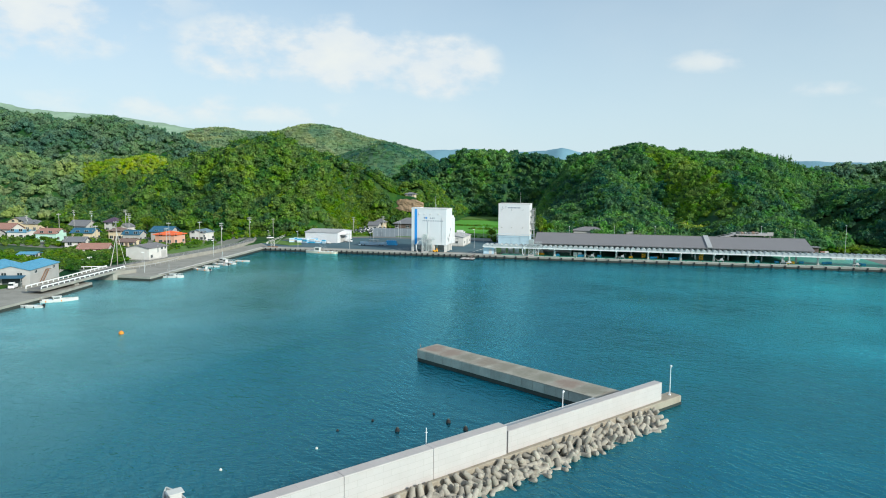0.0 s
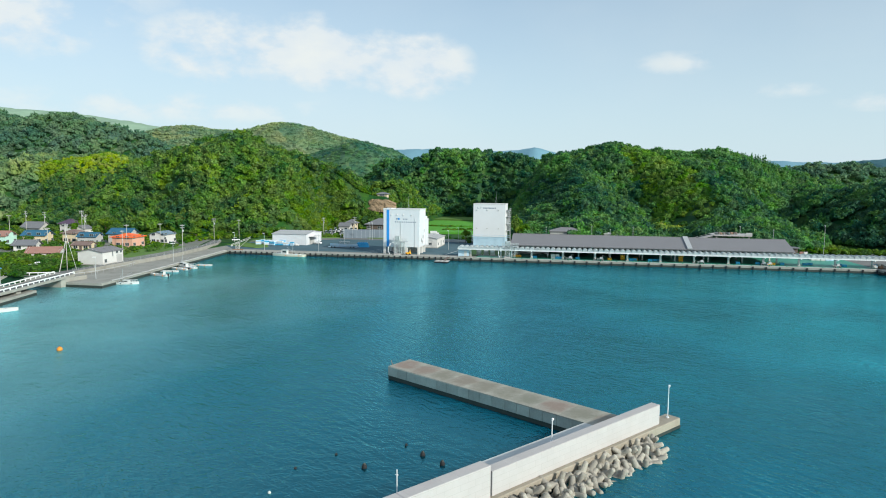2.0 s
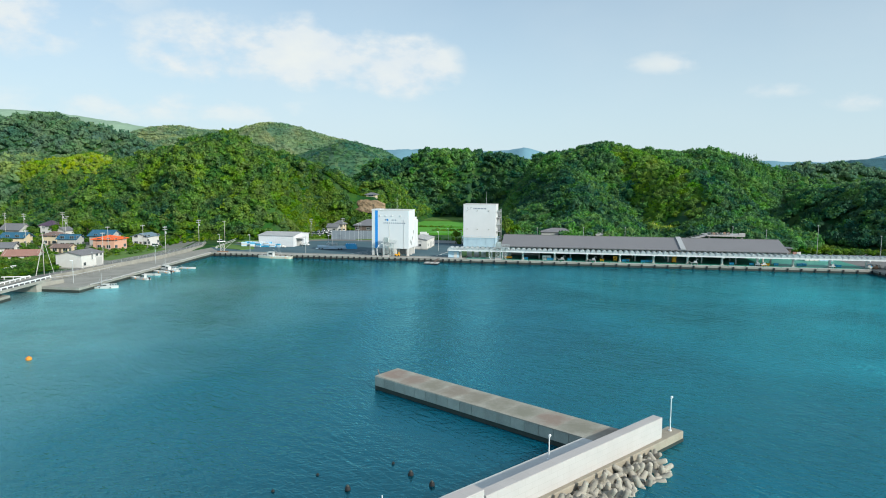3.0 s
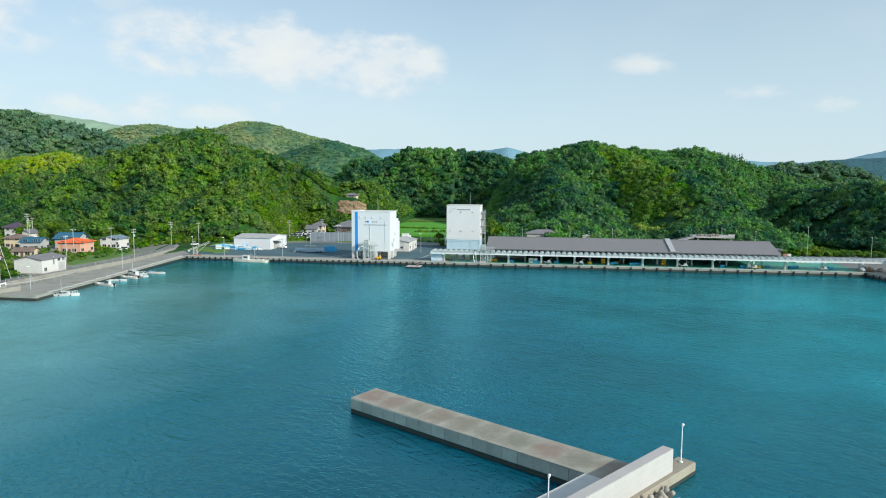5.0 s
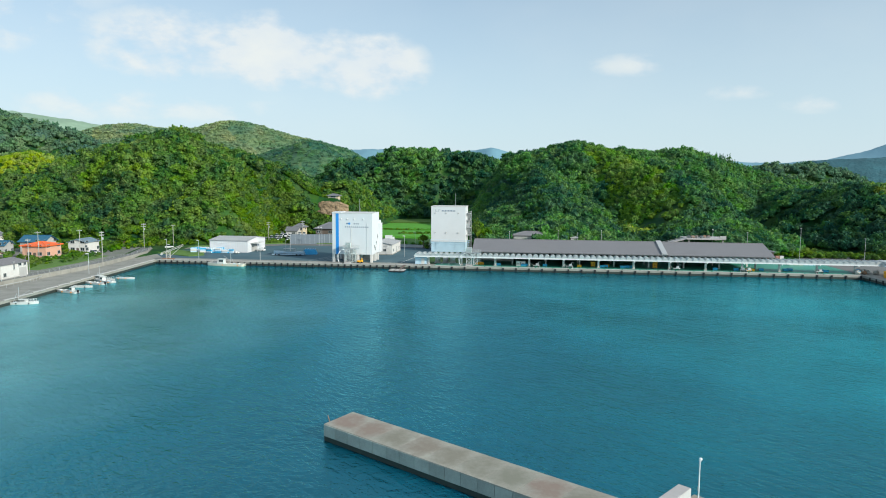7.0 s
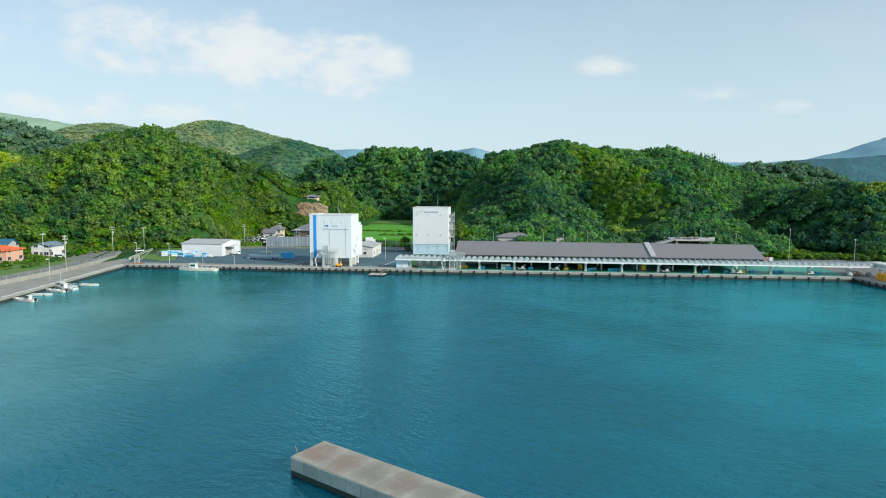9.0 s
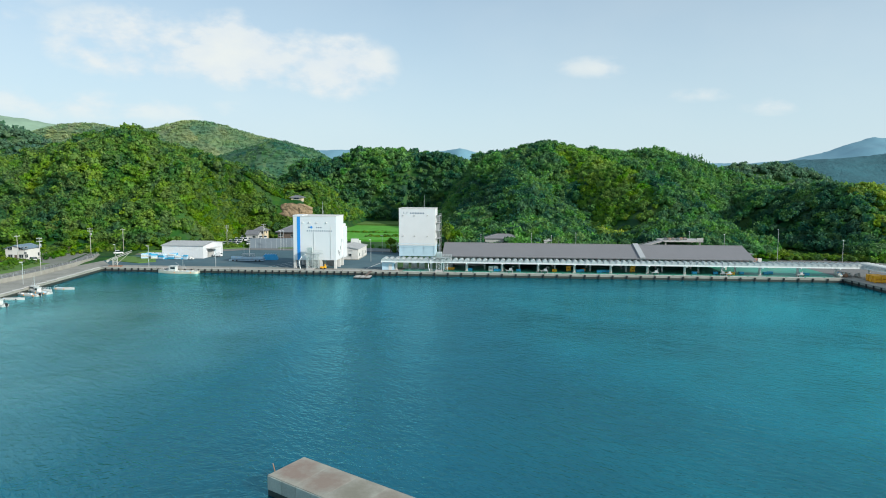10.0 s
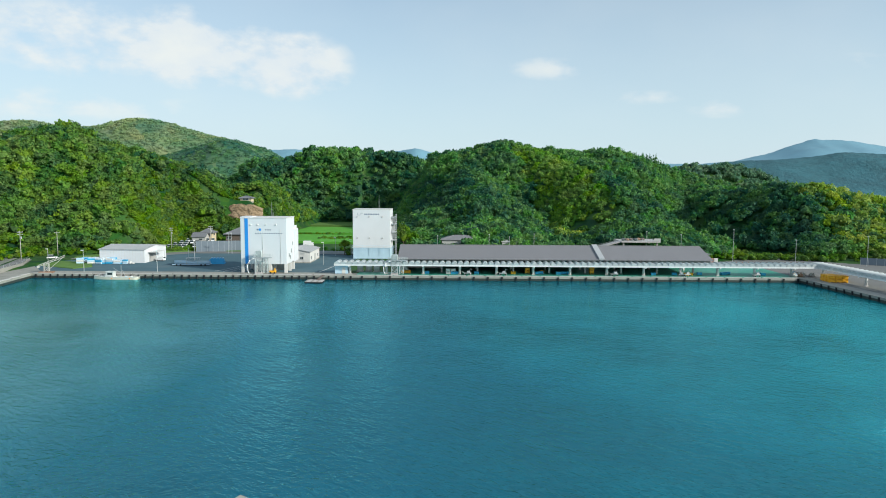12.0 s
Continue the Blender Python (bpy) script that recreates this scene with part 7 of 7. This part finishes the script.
for i, (x, y) in enumerate(((-121, 26.5), (-118.5, 26.0))):
    g = thing("sack_heap", "heap of white sacks before the storehouse", "sacks", pose(x, y, DECK), "sacks")
    for k in range(4):
        part("sack", ball(B(), (-0.5 + 0.5 * (k % 3), 0.3 * (k % 2), 0.35 + 0.35 * (k // 3)), 0.6, 0.6), WHITE_WORN, g, "", True)


# quay crane at the corner
def quay_crane():
    t = thing("quay_crane", "pale steel quay crane with a lattice jib", "crane", pose(-134.6, 1.8, DECK, 0, 0, 20))
    part("base", box(B(), -2.2, 2.2, -1.0, 1.0, 0, 0.4), RUST, t, bevel=0.05)
    b = B()
    lattice(b, -0.7, 0.7, -0.5, 0.5, 0.4, 3.2, 0.08, 1.2)
    part("mast", b, POLE, t)
    b = B()
    for y in (-0.4, 0.4):
        tube(b, (-2.4, y, 2.0), (5.4, y, 5.0), 0.09, 6)
        tube(b, (-2.4, y, 2.5), (5.4, y, 5.6), 0.07, 6)
        for i in range(7):
            f, g = i / 7, (i + 1) / 7
            tube(b, (-2.4 + 7.8 * f, y, 2.0 + 3 * f), (-2.4 + 7.8 * g, y, 2.5 + 3.1 * g), 0.04, 4)
    tube(b, (0, 0, 0.5), (4.6, 0, 4.6), 0.08, 6)
    part("jib", b, POLE, t)
    part("winch", tube(B(), (-2.3, -0.5, 2.0), (-2.3, 0.5, 2.0), 0.4, 12), POLE, t)
    return t


quay_crane()


# ---- bridge over the channel ----
def bridge():
    t = thing("bridge", "narrow concrete road bridge with white rails over the channel", "bridge", kind="structure")
    a, b = Vector((-138.6, -86.6, 2.95)), Vector((-132.2, -124.8, 2.55))
    c, d = Vector((-144.3, -87.6, 2.95)), Vector((-136.3, -125.4, 2.55))
    n = 12
    for i in range(n):
        f, g = i / n, (i + 0.99) / n
        bm = B()
        slab(bm, [a.lerp(b, f), c.lerp(d, f), c.lerp(d, g), a.lerp(b, g)], 0.45)
        part("deck_slab", bm, ROAD, t)
    for p, q in ((a, b), (c, d)):
        along = (q - p).normalized()
        side = along.cross(Vector((0, 0, 1)))
        bm = B()
        slab(bm, [p - side * 0.25 + Vector((0, 0, 0.12)), p + side * 0.25 + Vector((0, 0, 0.12)), q + side * 0.25 + Vector((0, 0, 0.12)), q - side * 0.25 + Vector((0, 0, 0.12))], 0.7)
        part("girder", bm, CONCRETE, t, "stained grey concrete edge girder")
        m = 17
        for i in range(3):
            u, v = p.lerp(q, i / 3 + 0.002), p.lerp(q, (i + 1) / 3 - 0.002)
            rail = B()
            slab(rail, [u - side * 0.12 + Vector((0, 0, 0.88)), u + side * 0.12 + Vector((0, 0, 0.88)), v + side * 0.12 + Vector((0, 0, 0.88)), v - side * 0.12 + Vector((0, 0, 0.88))], 0.26)
            part("rail", rail, STEEL_WHITE, t, "white painted rail")
        for i in range(m + 1):
            s = p.lerp(q, i / m)
            part("rail_post", box(B(), s.x - 0.09, s.x + 0.09, s.y - 0.1, s.y + 0.1, s.z + 0.1, s.z + 0.64), STEEL_WHITE, t)
    for f in (0.08, 0.62):
        s = a.lerp(b, f)
        part("pier", box(B(), s.x - 5.6, s.x - 0.2, s.y - 0.7, s.y + 0.7, -5, s.z - 0.9), CONCRETE, t)
    bm = B()
    prism(bm, [(-138.0, -92.5), (-136.5, -84), (-150, -82), (-150, -92.5)], -4, 2.5)
    part("abutment", bm, CONCRETE, t, bevel=0.05)
    # flood bank beside the channel with its own rail
    p, q = Vector((-148.5, -82.6, 1.9)), Vector((-178, -95.5, 1.9))
    along = (q - p).normalized()
    side = along.cross(Vector((0, 0, 1)))
    part("bank_rail", slab(B(), [p - side * 0.1 + Vector((0, 0, 0.9)), p + side * 0.1 + Vector((0, 0, 0.9)), q + side * 0.1 + Vector((0, 0, 0.9)), q - side * 0.1 + Vector((0, 0, 0.9))], 0.25), STEEL_WHITE, t)
    for i in range(15):
        s = p.lerp(q, i / 14)
        part("rail_post", box(B(), s.x - 0.08, s.x + 0.08, s.y - 0.08, s.y + 0.08, 1.6, 2.6), STEEL_WHITE, t)
    bm = B()
    prism(bm, [(p - side * 0.5)[:2], (q - side * 0.5)[:2], (q + side * 0.5)[:2], (p + side * 0.5)[:2]], -4, 1.9)
    part("bank_wall", bm, CONCRETE, t)
    return t


bridge()
gr = thing("guard_rail", "white steel guard rail beside the quay road", "guard rail")
for (ax, ay), (bx, by) in zip(((-144.2, -84), (-141, -74), (-141.8, -60)), ((-141, -74), (-141.8, -60), (-143.8, -52))):
    part("beam", tube(B(), (ax, ay, 2.3), (bx, by, 2.3), 0.08, 6), STEEL, gr)
    for i in range(5):
        f = i / 5
        part("post", tube(B(), (ax + (bx - ax) * f, ay + (by - ay) * f, 1.3), (ax + (bx - ax) * f, ay + (by - ay) * f, 2.3), 0.04, 6), STEEL, gr)

# ---- village ----
std = lambda w: [("e", -w * 0.25, 1.0, 1.7, 1.3), ("e", w * 0.25, 1.0, 1.7, 1.3), ("s", -1.8, 1.0, 1.7, 1.3), ("s", 2.2, 1.0, 1.7, 1.3)]
two = lambda w: std(w) + [("e", -w * 0.25, 3.9, 1.7, 1.2), ("e", w * 0.25, 3.9, 1.7, 1.2), ("s", -1.8, 3.9, 1.7, 1.2), ("s", 2.2, 3.9, 1.7, 1.2)]
G = 1.9
house(pose(-154.8, -54.9, G, 0, 0, 3), 9, 11, 4.5, 1.0, "y", WHITE_WORN, ROOF_GREY, "white two-storey storehouse with a grey sheet roof beside the quay road",
      [("e", -4, 0.9, 1.2, 1.1), ("e", 2.2, 3.4, 1.3, 1.1), ("e", 4.3, 3.4, 1.1, 0.9), ("e", -0.2, 2.6, 0.6, 2.4)], ("e", 3.4, 3.0, 2.9, GREYWALL), 0.4, 1.0, "storehouse", "storehouse")
house(pose(-181.8, -3.8, G, 0, 0, 4), 9, 9, 4.6, 1.4, "hip", SALMON, ROOF_ORANGE, "salmon-walled two-storey house with a bright orange roof", two(12), ("s", 0.2, 1.0, 2.1, TIMBER), 0.7)
house(pose(-178.3, 15.0, G, 0, 0, 4), 7.2, 9, 4.5, 1.1, "y", WHITE_WORN, ROOF_TEAL, "white two-storey house with a slate-blue roof", two(15) + [("s", 3.8, 2.4, 0.9, 0.9)], ("s", 0.2, 1.0, 2.1, TIMBER), 0.5, 0.9)
house(pose(-197.5, 14, G, 0, 0, 8), 9.5, 8.5, 4.6, 2.0, "x", GREYWALL, ROOF_BLUE, "house with a broad dark blue sheet roof", two(13), ("s", 6, 1.0, 2.1, TIMBER), 0.8, 0.8)
house(pose(-203.8, 0.6, G, 0, 0, 12), 7.8, 6.5, 4.0, 1.5, "x", GREYWALL, ROOF_BLUE, "grey two-storey house with a blue gable roof", two(9), ("s", 0, 1.0, 2.1, TIMBER), 0.6, 0.8)
house(pose(-217.5, 7.5, G, 0, 0, 5), 6.5, 7, 4.6, 1.5, "hip", CREAM, ROOF_BROWN, "two-storey cream house with a brown tiled roof", two(9), ("s", 0, 1.0, 2.1, TIMBER), 0.8)
house(pose(-190.5, -19.5, G, 0, 0, 12), 7, 6, 2.5, 1.0, "x", CREAM, ROOF_BROWN, "low cream house with a pale brown roof", std(8), ("s", 0.2, 1.0, 2.0, TIMBER))
house(pose(-229.5, -0.2, G, 0, 0, 14), 9.5, 7, 4.2, 1.7, "x", CREAM, ROOF_BLUE, "cream two-storey house with a dark blue roof", two(10), ("s", 0, 1.0, 2.1, TIMBER), 0.8, 0.8)
house(pose(-269, 42, G, 0, 0, 0), 11, 8, 4.0, 2.6, "x", GREYWALL, ROOF_TILE_GREY, "house with a wide grey gable roof at the hill foot", std(11), None, 0.8, 1.0)
house(pose(-257, 52, G, 0, 0, 0), 7.5, 7, 5.4, 2.4, "hip", WHITE_WORN, ROOF_PURPLE, "white house with a purple-brown roof at the hill foot", two(10), None, 0.9)
house(pose(-238, 38, G, 0, 0, 0), 6, 6, 4.2, 1.4, "y", WHITE_WORN, ROOF_TILE_GREY, "pale house before the wooded hill", std(8), None)
house(pose(-241, -8.5, G, 0, 0, 12), 9.5, 8, 4.2, 1.8, "x", MINT, ROOF_RED, "mint green house with a faded red roof", two(10), ("s", 0, 1.0, 2.1, TIMBER), 0.6)
house(pose(-188.5, -41.5, G - 0.4, 0, 0, 24), 10.5, 7.5, 2.3, 1.6, "x", WHITE_WORN, ROOF_RED, "low white house with a faded red tiled roof", std(10), None, 0.7)
house(pose(-210.5, -26.5, G, 0, 0, 20), 7.6, 6, 2.8, 1.5, "x", WHITE_WORN, ROOF_TILE_GREY, "white house with a grey tiled roof behind gardens", std(9), None, 0.8)
house(pose(-263.5, -2.5, G, 0, 0, 12), 9, 8, 3.6, 0.8, "x", WHITE_WORN, ROOF_SKY, "white house with a pale blue flat roof", two(10), None, 0.4)
house(pose(-291, 15, G, 0, 0, 5), 12, 9, 3.6, 2.4, "x", WHITE_WORN, ROOF_RED, "house with a faded red tiled roof", std(11), None, 0.8)
house(pose(-322, 54, G, 0, 0, 10), 10, 8, 4.4, 2.2, "y", CREAM, ROOF_TILE_GREY, "two-storey house with a grey tiled roof", two(10), None, 0.8)
house(pose(-318, 8, G, 0, 0, 0), 10, 8, 4.2, 2.0, "hip", WHITE_WORN, ROOF_BROWN, "white brown-roofed house at the far end of the village", two(10), None, 0.8)
house(pose(-298, 40, G, 0, 0, 10), 8.5, 8, 4.4, 1.9, "hip", CREAM, ROOF_TILE_GREY, "cream house with a grey hip roof", two(9), None, 0.8)
house(pose(-275, -9, G, 0, 0, 12), 9, 8, 2.8, 2.0, "x", GREYWALL, ROOF_TILE_GREY, "low house with a dark grey roof", std(9), None, 0.8)
house(pose(-192, -69, G, 0, 0, 20), 6, 5, 2.2, 0.5, "x", GREYWALL, ROOF_SKY, "small shed with a blue roof", std(6), None, 0.3, 0.6, "shed", "shed")
house(pose(-152.6, -108.6, 1.3, 0, 0, 21), 9, 17.8, 4.6, 1.1, "y", GREYWALL, ROOF_SKY, "grey workshop with a bright blue sheet roof beside the bridge",
      [("s", -2, 3.0, 1.4, 0.8), ("s", 2, 3.0, 1.4, 0.8), ("e", -5.5, 3.2, 1.6, 0.9), ("e", 5.5, 3.2, 1.6, 0.9)], ("s", 0, 5.0, 2.3, DARK), 0.35, 0.8, "workshop", "workshop")
house(pose(-161.8, -112.2, 1.3, 0, 0, 21), 9.6, 16, 4.3, 1.3, "y", GREYWALL, ROOF_SKY, "grey workshop wing with a blue sheet roof",
      [("s", -2, 3.0, 1.4, 0.8), ("s", 2, 3.0, 1.4, 0.8)], ("s", 0, 5.0, 2.3, DARK), 0.35, 0.8, "workshop", "workshop")
ws = thing("outside_stair", "rusty brown steel stair on the workshop wall", "stair", pose(-148.5, -106.9, 1.3, 0, 0, 21))
for y0 in (0.2, 1.0):
    part("stringer", slab(B(), [(y0 - 0.05, -4.2, 0.15), (y0 + 0.05, -4.2, 0.15), (y0 + 0.05, 0.2, 3.6), (y0 - 0.05, 0.2, 3.6)], 0.25), RUST, ws)
for i in range(14):
    part("step", box(B(), 0.2, 1.0, -4.1 + i * 0.31, -3.85 + i * 0.31, 0.2 + i * 0.245, 0.24 + i * 0.245), RUST, ws)
part("landing", box(B(), 0.1, 1.1, 0.2, 1.6, 3.5, 3.6), RUST, ws)
aw = thing("awning", "blue sheet awning before the workshop", "awning", pose(-152.4, -118.6, 1.3, 0, 0, 21))
part("sheet", slab(B(), [(-7, -2.2, 2.6), (7, -2.2, 2.6), (7, 0.3, 3.1), (-7, 0.3, 3.1)], 0.08), ROOF_BLUE, aw)
for x in (-6.8, 0, 6.8):
    part("post", tube(B(), (x, -2.1, 0), (x, -2.1, 2.55), 0.06, 6), STEEL, aw)

# parking deck with a sloping ramp behind the market
pk = thing("parking_deck", "grey parking deck with a ramp behind the market", "parking deck", pose(69, 48, DECK))
part("slab", box(B(), -6, 9, -4, 8, 7.4, 7.8), CONCRETE_PALE, pk)
part("ramp", slab(B(), [(-18, -3.6, 4.6), (-6, -3.6, 7.8), (-6, 1, 7.8), (-18, 1, 4.6)], 0.35), CONCRETE_PALE, pk)
b = B()
for i in range(8):
    tube(b, (-6 + i * 2, -3.9, 7.8), (-6 + i * 2, -3.9, 8.8), 0.06, 5)
for z in (8.3, 8.8):
    tube(b, (-6, -3.9, z), (9, -3.9, z), 0.05, 5)
    tube(b, (-18, -3.5, z - 3.2), (-6, -3.9, z), 0.05, 5)
part("railing", b, STEEL, pk)
for x in (-5, 8):
    for y in (-3, 7):
        part("column", box(B(), x - 0.3, x + 0.3, y - 0.3, y + 0.3, 0, 7.4), CONCRETE, pk)
part("end_wall", box(B(), 6.5, 9, -4.1, -3.9, 7.8, 9.0), GREYWALL, pk)
for i in range(6):
    g = thing("net_pile", "dark heap of nets on the parking deck", "net", pose(64.5 + i * 1.6, 48 + rng.uniform(-1, 2), DECK + 7.8), "nets on the deck")
    b = B()
    ball(b, (0, 0, 0.4), 0.85, 0.8, 2)
    for v in b.verts:
        v.co += v.co.normalized() * 0.4 * noise.noise(v.co * 2 + Vector((i, 3, 0)))
        v.co.z = max(v.co.z, 0)
    part("netting", b, (DARK, RUST, TIMBER)[i % 3], g)
sg = thing("vending_hut", "small dark-roofed hut with red vending machines", "hut", pose(94, 41, DECK))
part("hut", box(B(), -3.5, 0.5, -2, 2, 0, 3.4), TIMBER, sg)
part("hut_roof", box(B(), -4.2, 1.0, -2.8, 2.6, 3.4, 3.7), ROOF_TILE_GREY, sg)
for i, mt in enumerate((RUST, WHITE_WORN)):
    part("vending_machine", box(B(), 1.2 + i * 1.6, 2.6 + i * 1.6, -2.2, -1.4, 0, 2.0), (ROOF_RED, WHITE_WORN)[i], sg, bevel=0.04)
for i in range(12):
    g = thing("crate_stack", "stack of pale fish crates in the eastern yard", "crates", pose(96 + (i % 6) * 1.7, 26 + (i // 6) * 1.6, DECK), "crates in the yard")
    for k in range(3):
        part("crate", box(B(), -0.75, 0.75, -0.6, 0.6, k * 0.6, 0.55 + k * 0.6), (WHITE_WORN, BLUE_PALE, BLUE_PALE, ORANGE)[(i // 3) % 4], g, bevel=0.04)

# ---- gardens, bushes, single trees ----
def patch(x0, x1, y0, y1, step, seed, rmin, rmax, keep=None, base=None):
    r = np.random.RandomState(seed)
    gx, gy = np.meshgrid(np.arange(x0, x1, step), np.arange(y0, y1, step))
    gx, gy = (gx + r.uniform(-0.5, 0.5, gx.shape) * step).ravel(), (gy + r.uniform(-0.5, 0.5, gy.shape) * step).ravel()
    rad = r.uniform(rmin, rmax, gx.shape)
    hf = r.uniform(0.6, 1.0, gx.shape)
    z = ground_height(gx, gy)
    k = np.ones_like(gx, bool) if keep is None else keep(gx, gy)
    k &= land(gx, gy)
    return np.stack([gx, gy, z + rad * 0.3, rad, hf], -1)[k]


FOOT = ((-155.6, -54, 8.5), (-182, -3, 9), (-179, 16, 8), (-198, 14, 8.5), (-204.5, 1, 7), (-217.5, 7.5, 5.5), (-190.5, -19.5, 5.5), (-230.5, 0.5, 8.5), (-269, 42, 8), (-257, 52, 6), (-238, 38, 5), (-241, -8.5, 7.5),
        (-188.5, -41.5, 8), (-211.5, -26, 7), (-263.5, -2.5, 7), (-291, 15, 9), (-322, 54, 10), (-318, 8, 9), (-298, 40, 8), (-275, -9, 7), (-193.5, -68, 6), (-196, -16, 4), (-169.5, 9, 4), (-236, 12, 5), (-167, -70, 4))


def clear(x, y):
    k = np.ones_like(x, bool)
    for cx, cy, r in FOOT:
        k &= np.hypot(x - cx, y - cy) > r
    return k


wood("garden_bushes", "leafy green bushes and gardens between the houses", BUSH, np.concatenate([
    patch(-204, -154, -90, -62, 2.0, 21, 1.3, 2.3, clear),
    patch(-200, -165, -62, -30, 2.1, 22, 1.2, 2.2, lambda x, y: clear(x, y)),
    patch(-174, -162, -36, 6, 2.2, 23, 0.8, 1.5, lambda x, y: clear(x, y) & (np.sin(x * 1.7 + y * 0.9) > 0.1)),
    patch(-330, -200, -90, -56, 3.0, 24, 1.2, 2.2, clear),
    patch(-330, -168, -30, 70, 4.0, 25, 1.1, 2.4, clear)]), TINY, 31, "bushes")
wood("verge_bushes", "low green shrubs along the yard and road", BUSH, np.concatenate([
    patch(-176, -112, 40, 80, 2.2, 34, 0.9, 1.9, lambda x, y: (y > 42.5 + (x + 166) * 0.6) & (hills(x, y) < 4)), patch(-150, -118, 72, 80, 2.4, 26, 0.6, 1.2), patch(-72, -42, 66, 84, 2.6, 27, 0.7, 1.6, lambda x, y: np.sin(x * 3) > -0.2),
    patch(-46, -26, 62, 80, 3.0, 28, 1.2, 2.6), patch(84, 128, 52, 62, 2.6, 29, 1.2, 2.2), patch(118, 205, 40, 64, 2.6, 35, 1.1, 2.3, lambda x, y: y > 52 - (x - 118) * 0.2), patch(-100, -40, 158, 162, 2.0, 30, 0.8, 1.4), patch(-70, -48, 128, 136, 2.2, 33, 0.9, 1.6)]), SMALL, 32, "bushes")


# the set from x 166 shows the flank's sunlight by its brighter leaf colour
wood("sunny_trees", "yellow-green broadleaf trees at the foot of the wooded hill", BUSH, np.concatenate([
    scatter(22, 80, 78, 104, 6.0, 41, lambda x, y, h: h > 1.5, 2.2, 3.8), scatter(84, 124, 54, 70, 4.0, 42, lambda x, y, h: h > -1, 1.8, 2.8), scatter(166, 222, 60, 112, 3.6, 43, lambda x, y, h: h > 1.5, 2.2, 3.6)]), CROWNS, 44, "trees")


def tree(m, h, r, label, mat=None, seed=1):
    t = thing("tree", label, "tree", m, "single trees")
    rr = random.Random(seed)
    b = B()
    tube(b, (0, 0, -0.3), (0.1, 0.05, h * 0.55), 0.2, 8, 0.12)
    for i in range(5):
        a = i * 1.26 + rr.uniform(-0.3, 0.3)
        tube(b, (0.08, 0.04, h * (0.35 + 0.04 * i)), (math.cos(a) * r * 0.6, math.sin(a) * r * 0.6, h * (0.62 + 0.05 * i)), 0.08, 6, 0.03)
    part("trunk", b, BARK, t)
    v, f = crown_shape(seed + 200, 9, 420, 0.14)
    me = bpy.data.meshes.new("crown")
    q = v.copy()
    q[:, :2] *= r
    q[:, 2] = q[:, 2] * h * 0.42 + h * 0.68
    me.from_pydata(q.tolist(), [], f.tolist())
    me.materials.append(mat or BUSH)
    c = new("crown", me)
    c.parent = t
    return t


for i, (x, y, h, r) in enumerate(((-22.5, 60, 12, 3.4), (-19, 64, 9, 3), (-47, 62, 6, 2.2), (-190, -36, 5, 2.6), (-235, 50, 9, 4), (-228, 44, 8, 3.5), (-222, 40, 9, 3.6), (-192, 8, 5, 2.4), (-240, 34, 7, 3), (-270, 45, 8, 4), (-176, 38, 6, 2.6), (-222, -14, 5, 2.8), (-250, 12, 6, 3), (-216, 20, 7, 3.2), (-246, 26, 7, 3.2), (-286, 0, 5, 2.8), (-209, 24, 8, 3.4), (-188, 28, 6, 3), (-232, -22, 4, 2.4), (-280, 28, 7, 3.4))):
    tree(pose(x, y, 1.5), h, r, "leafy broadleaf tree with a rounded green crown" if i else "tall yellow-green tree beside the ice store", BUSH, i)
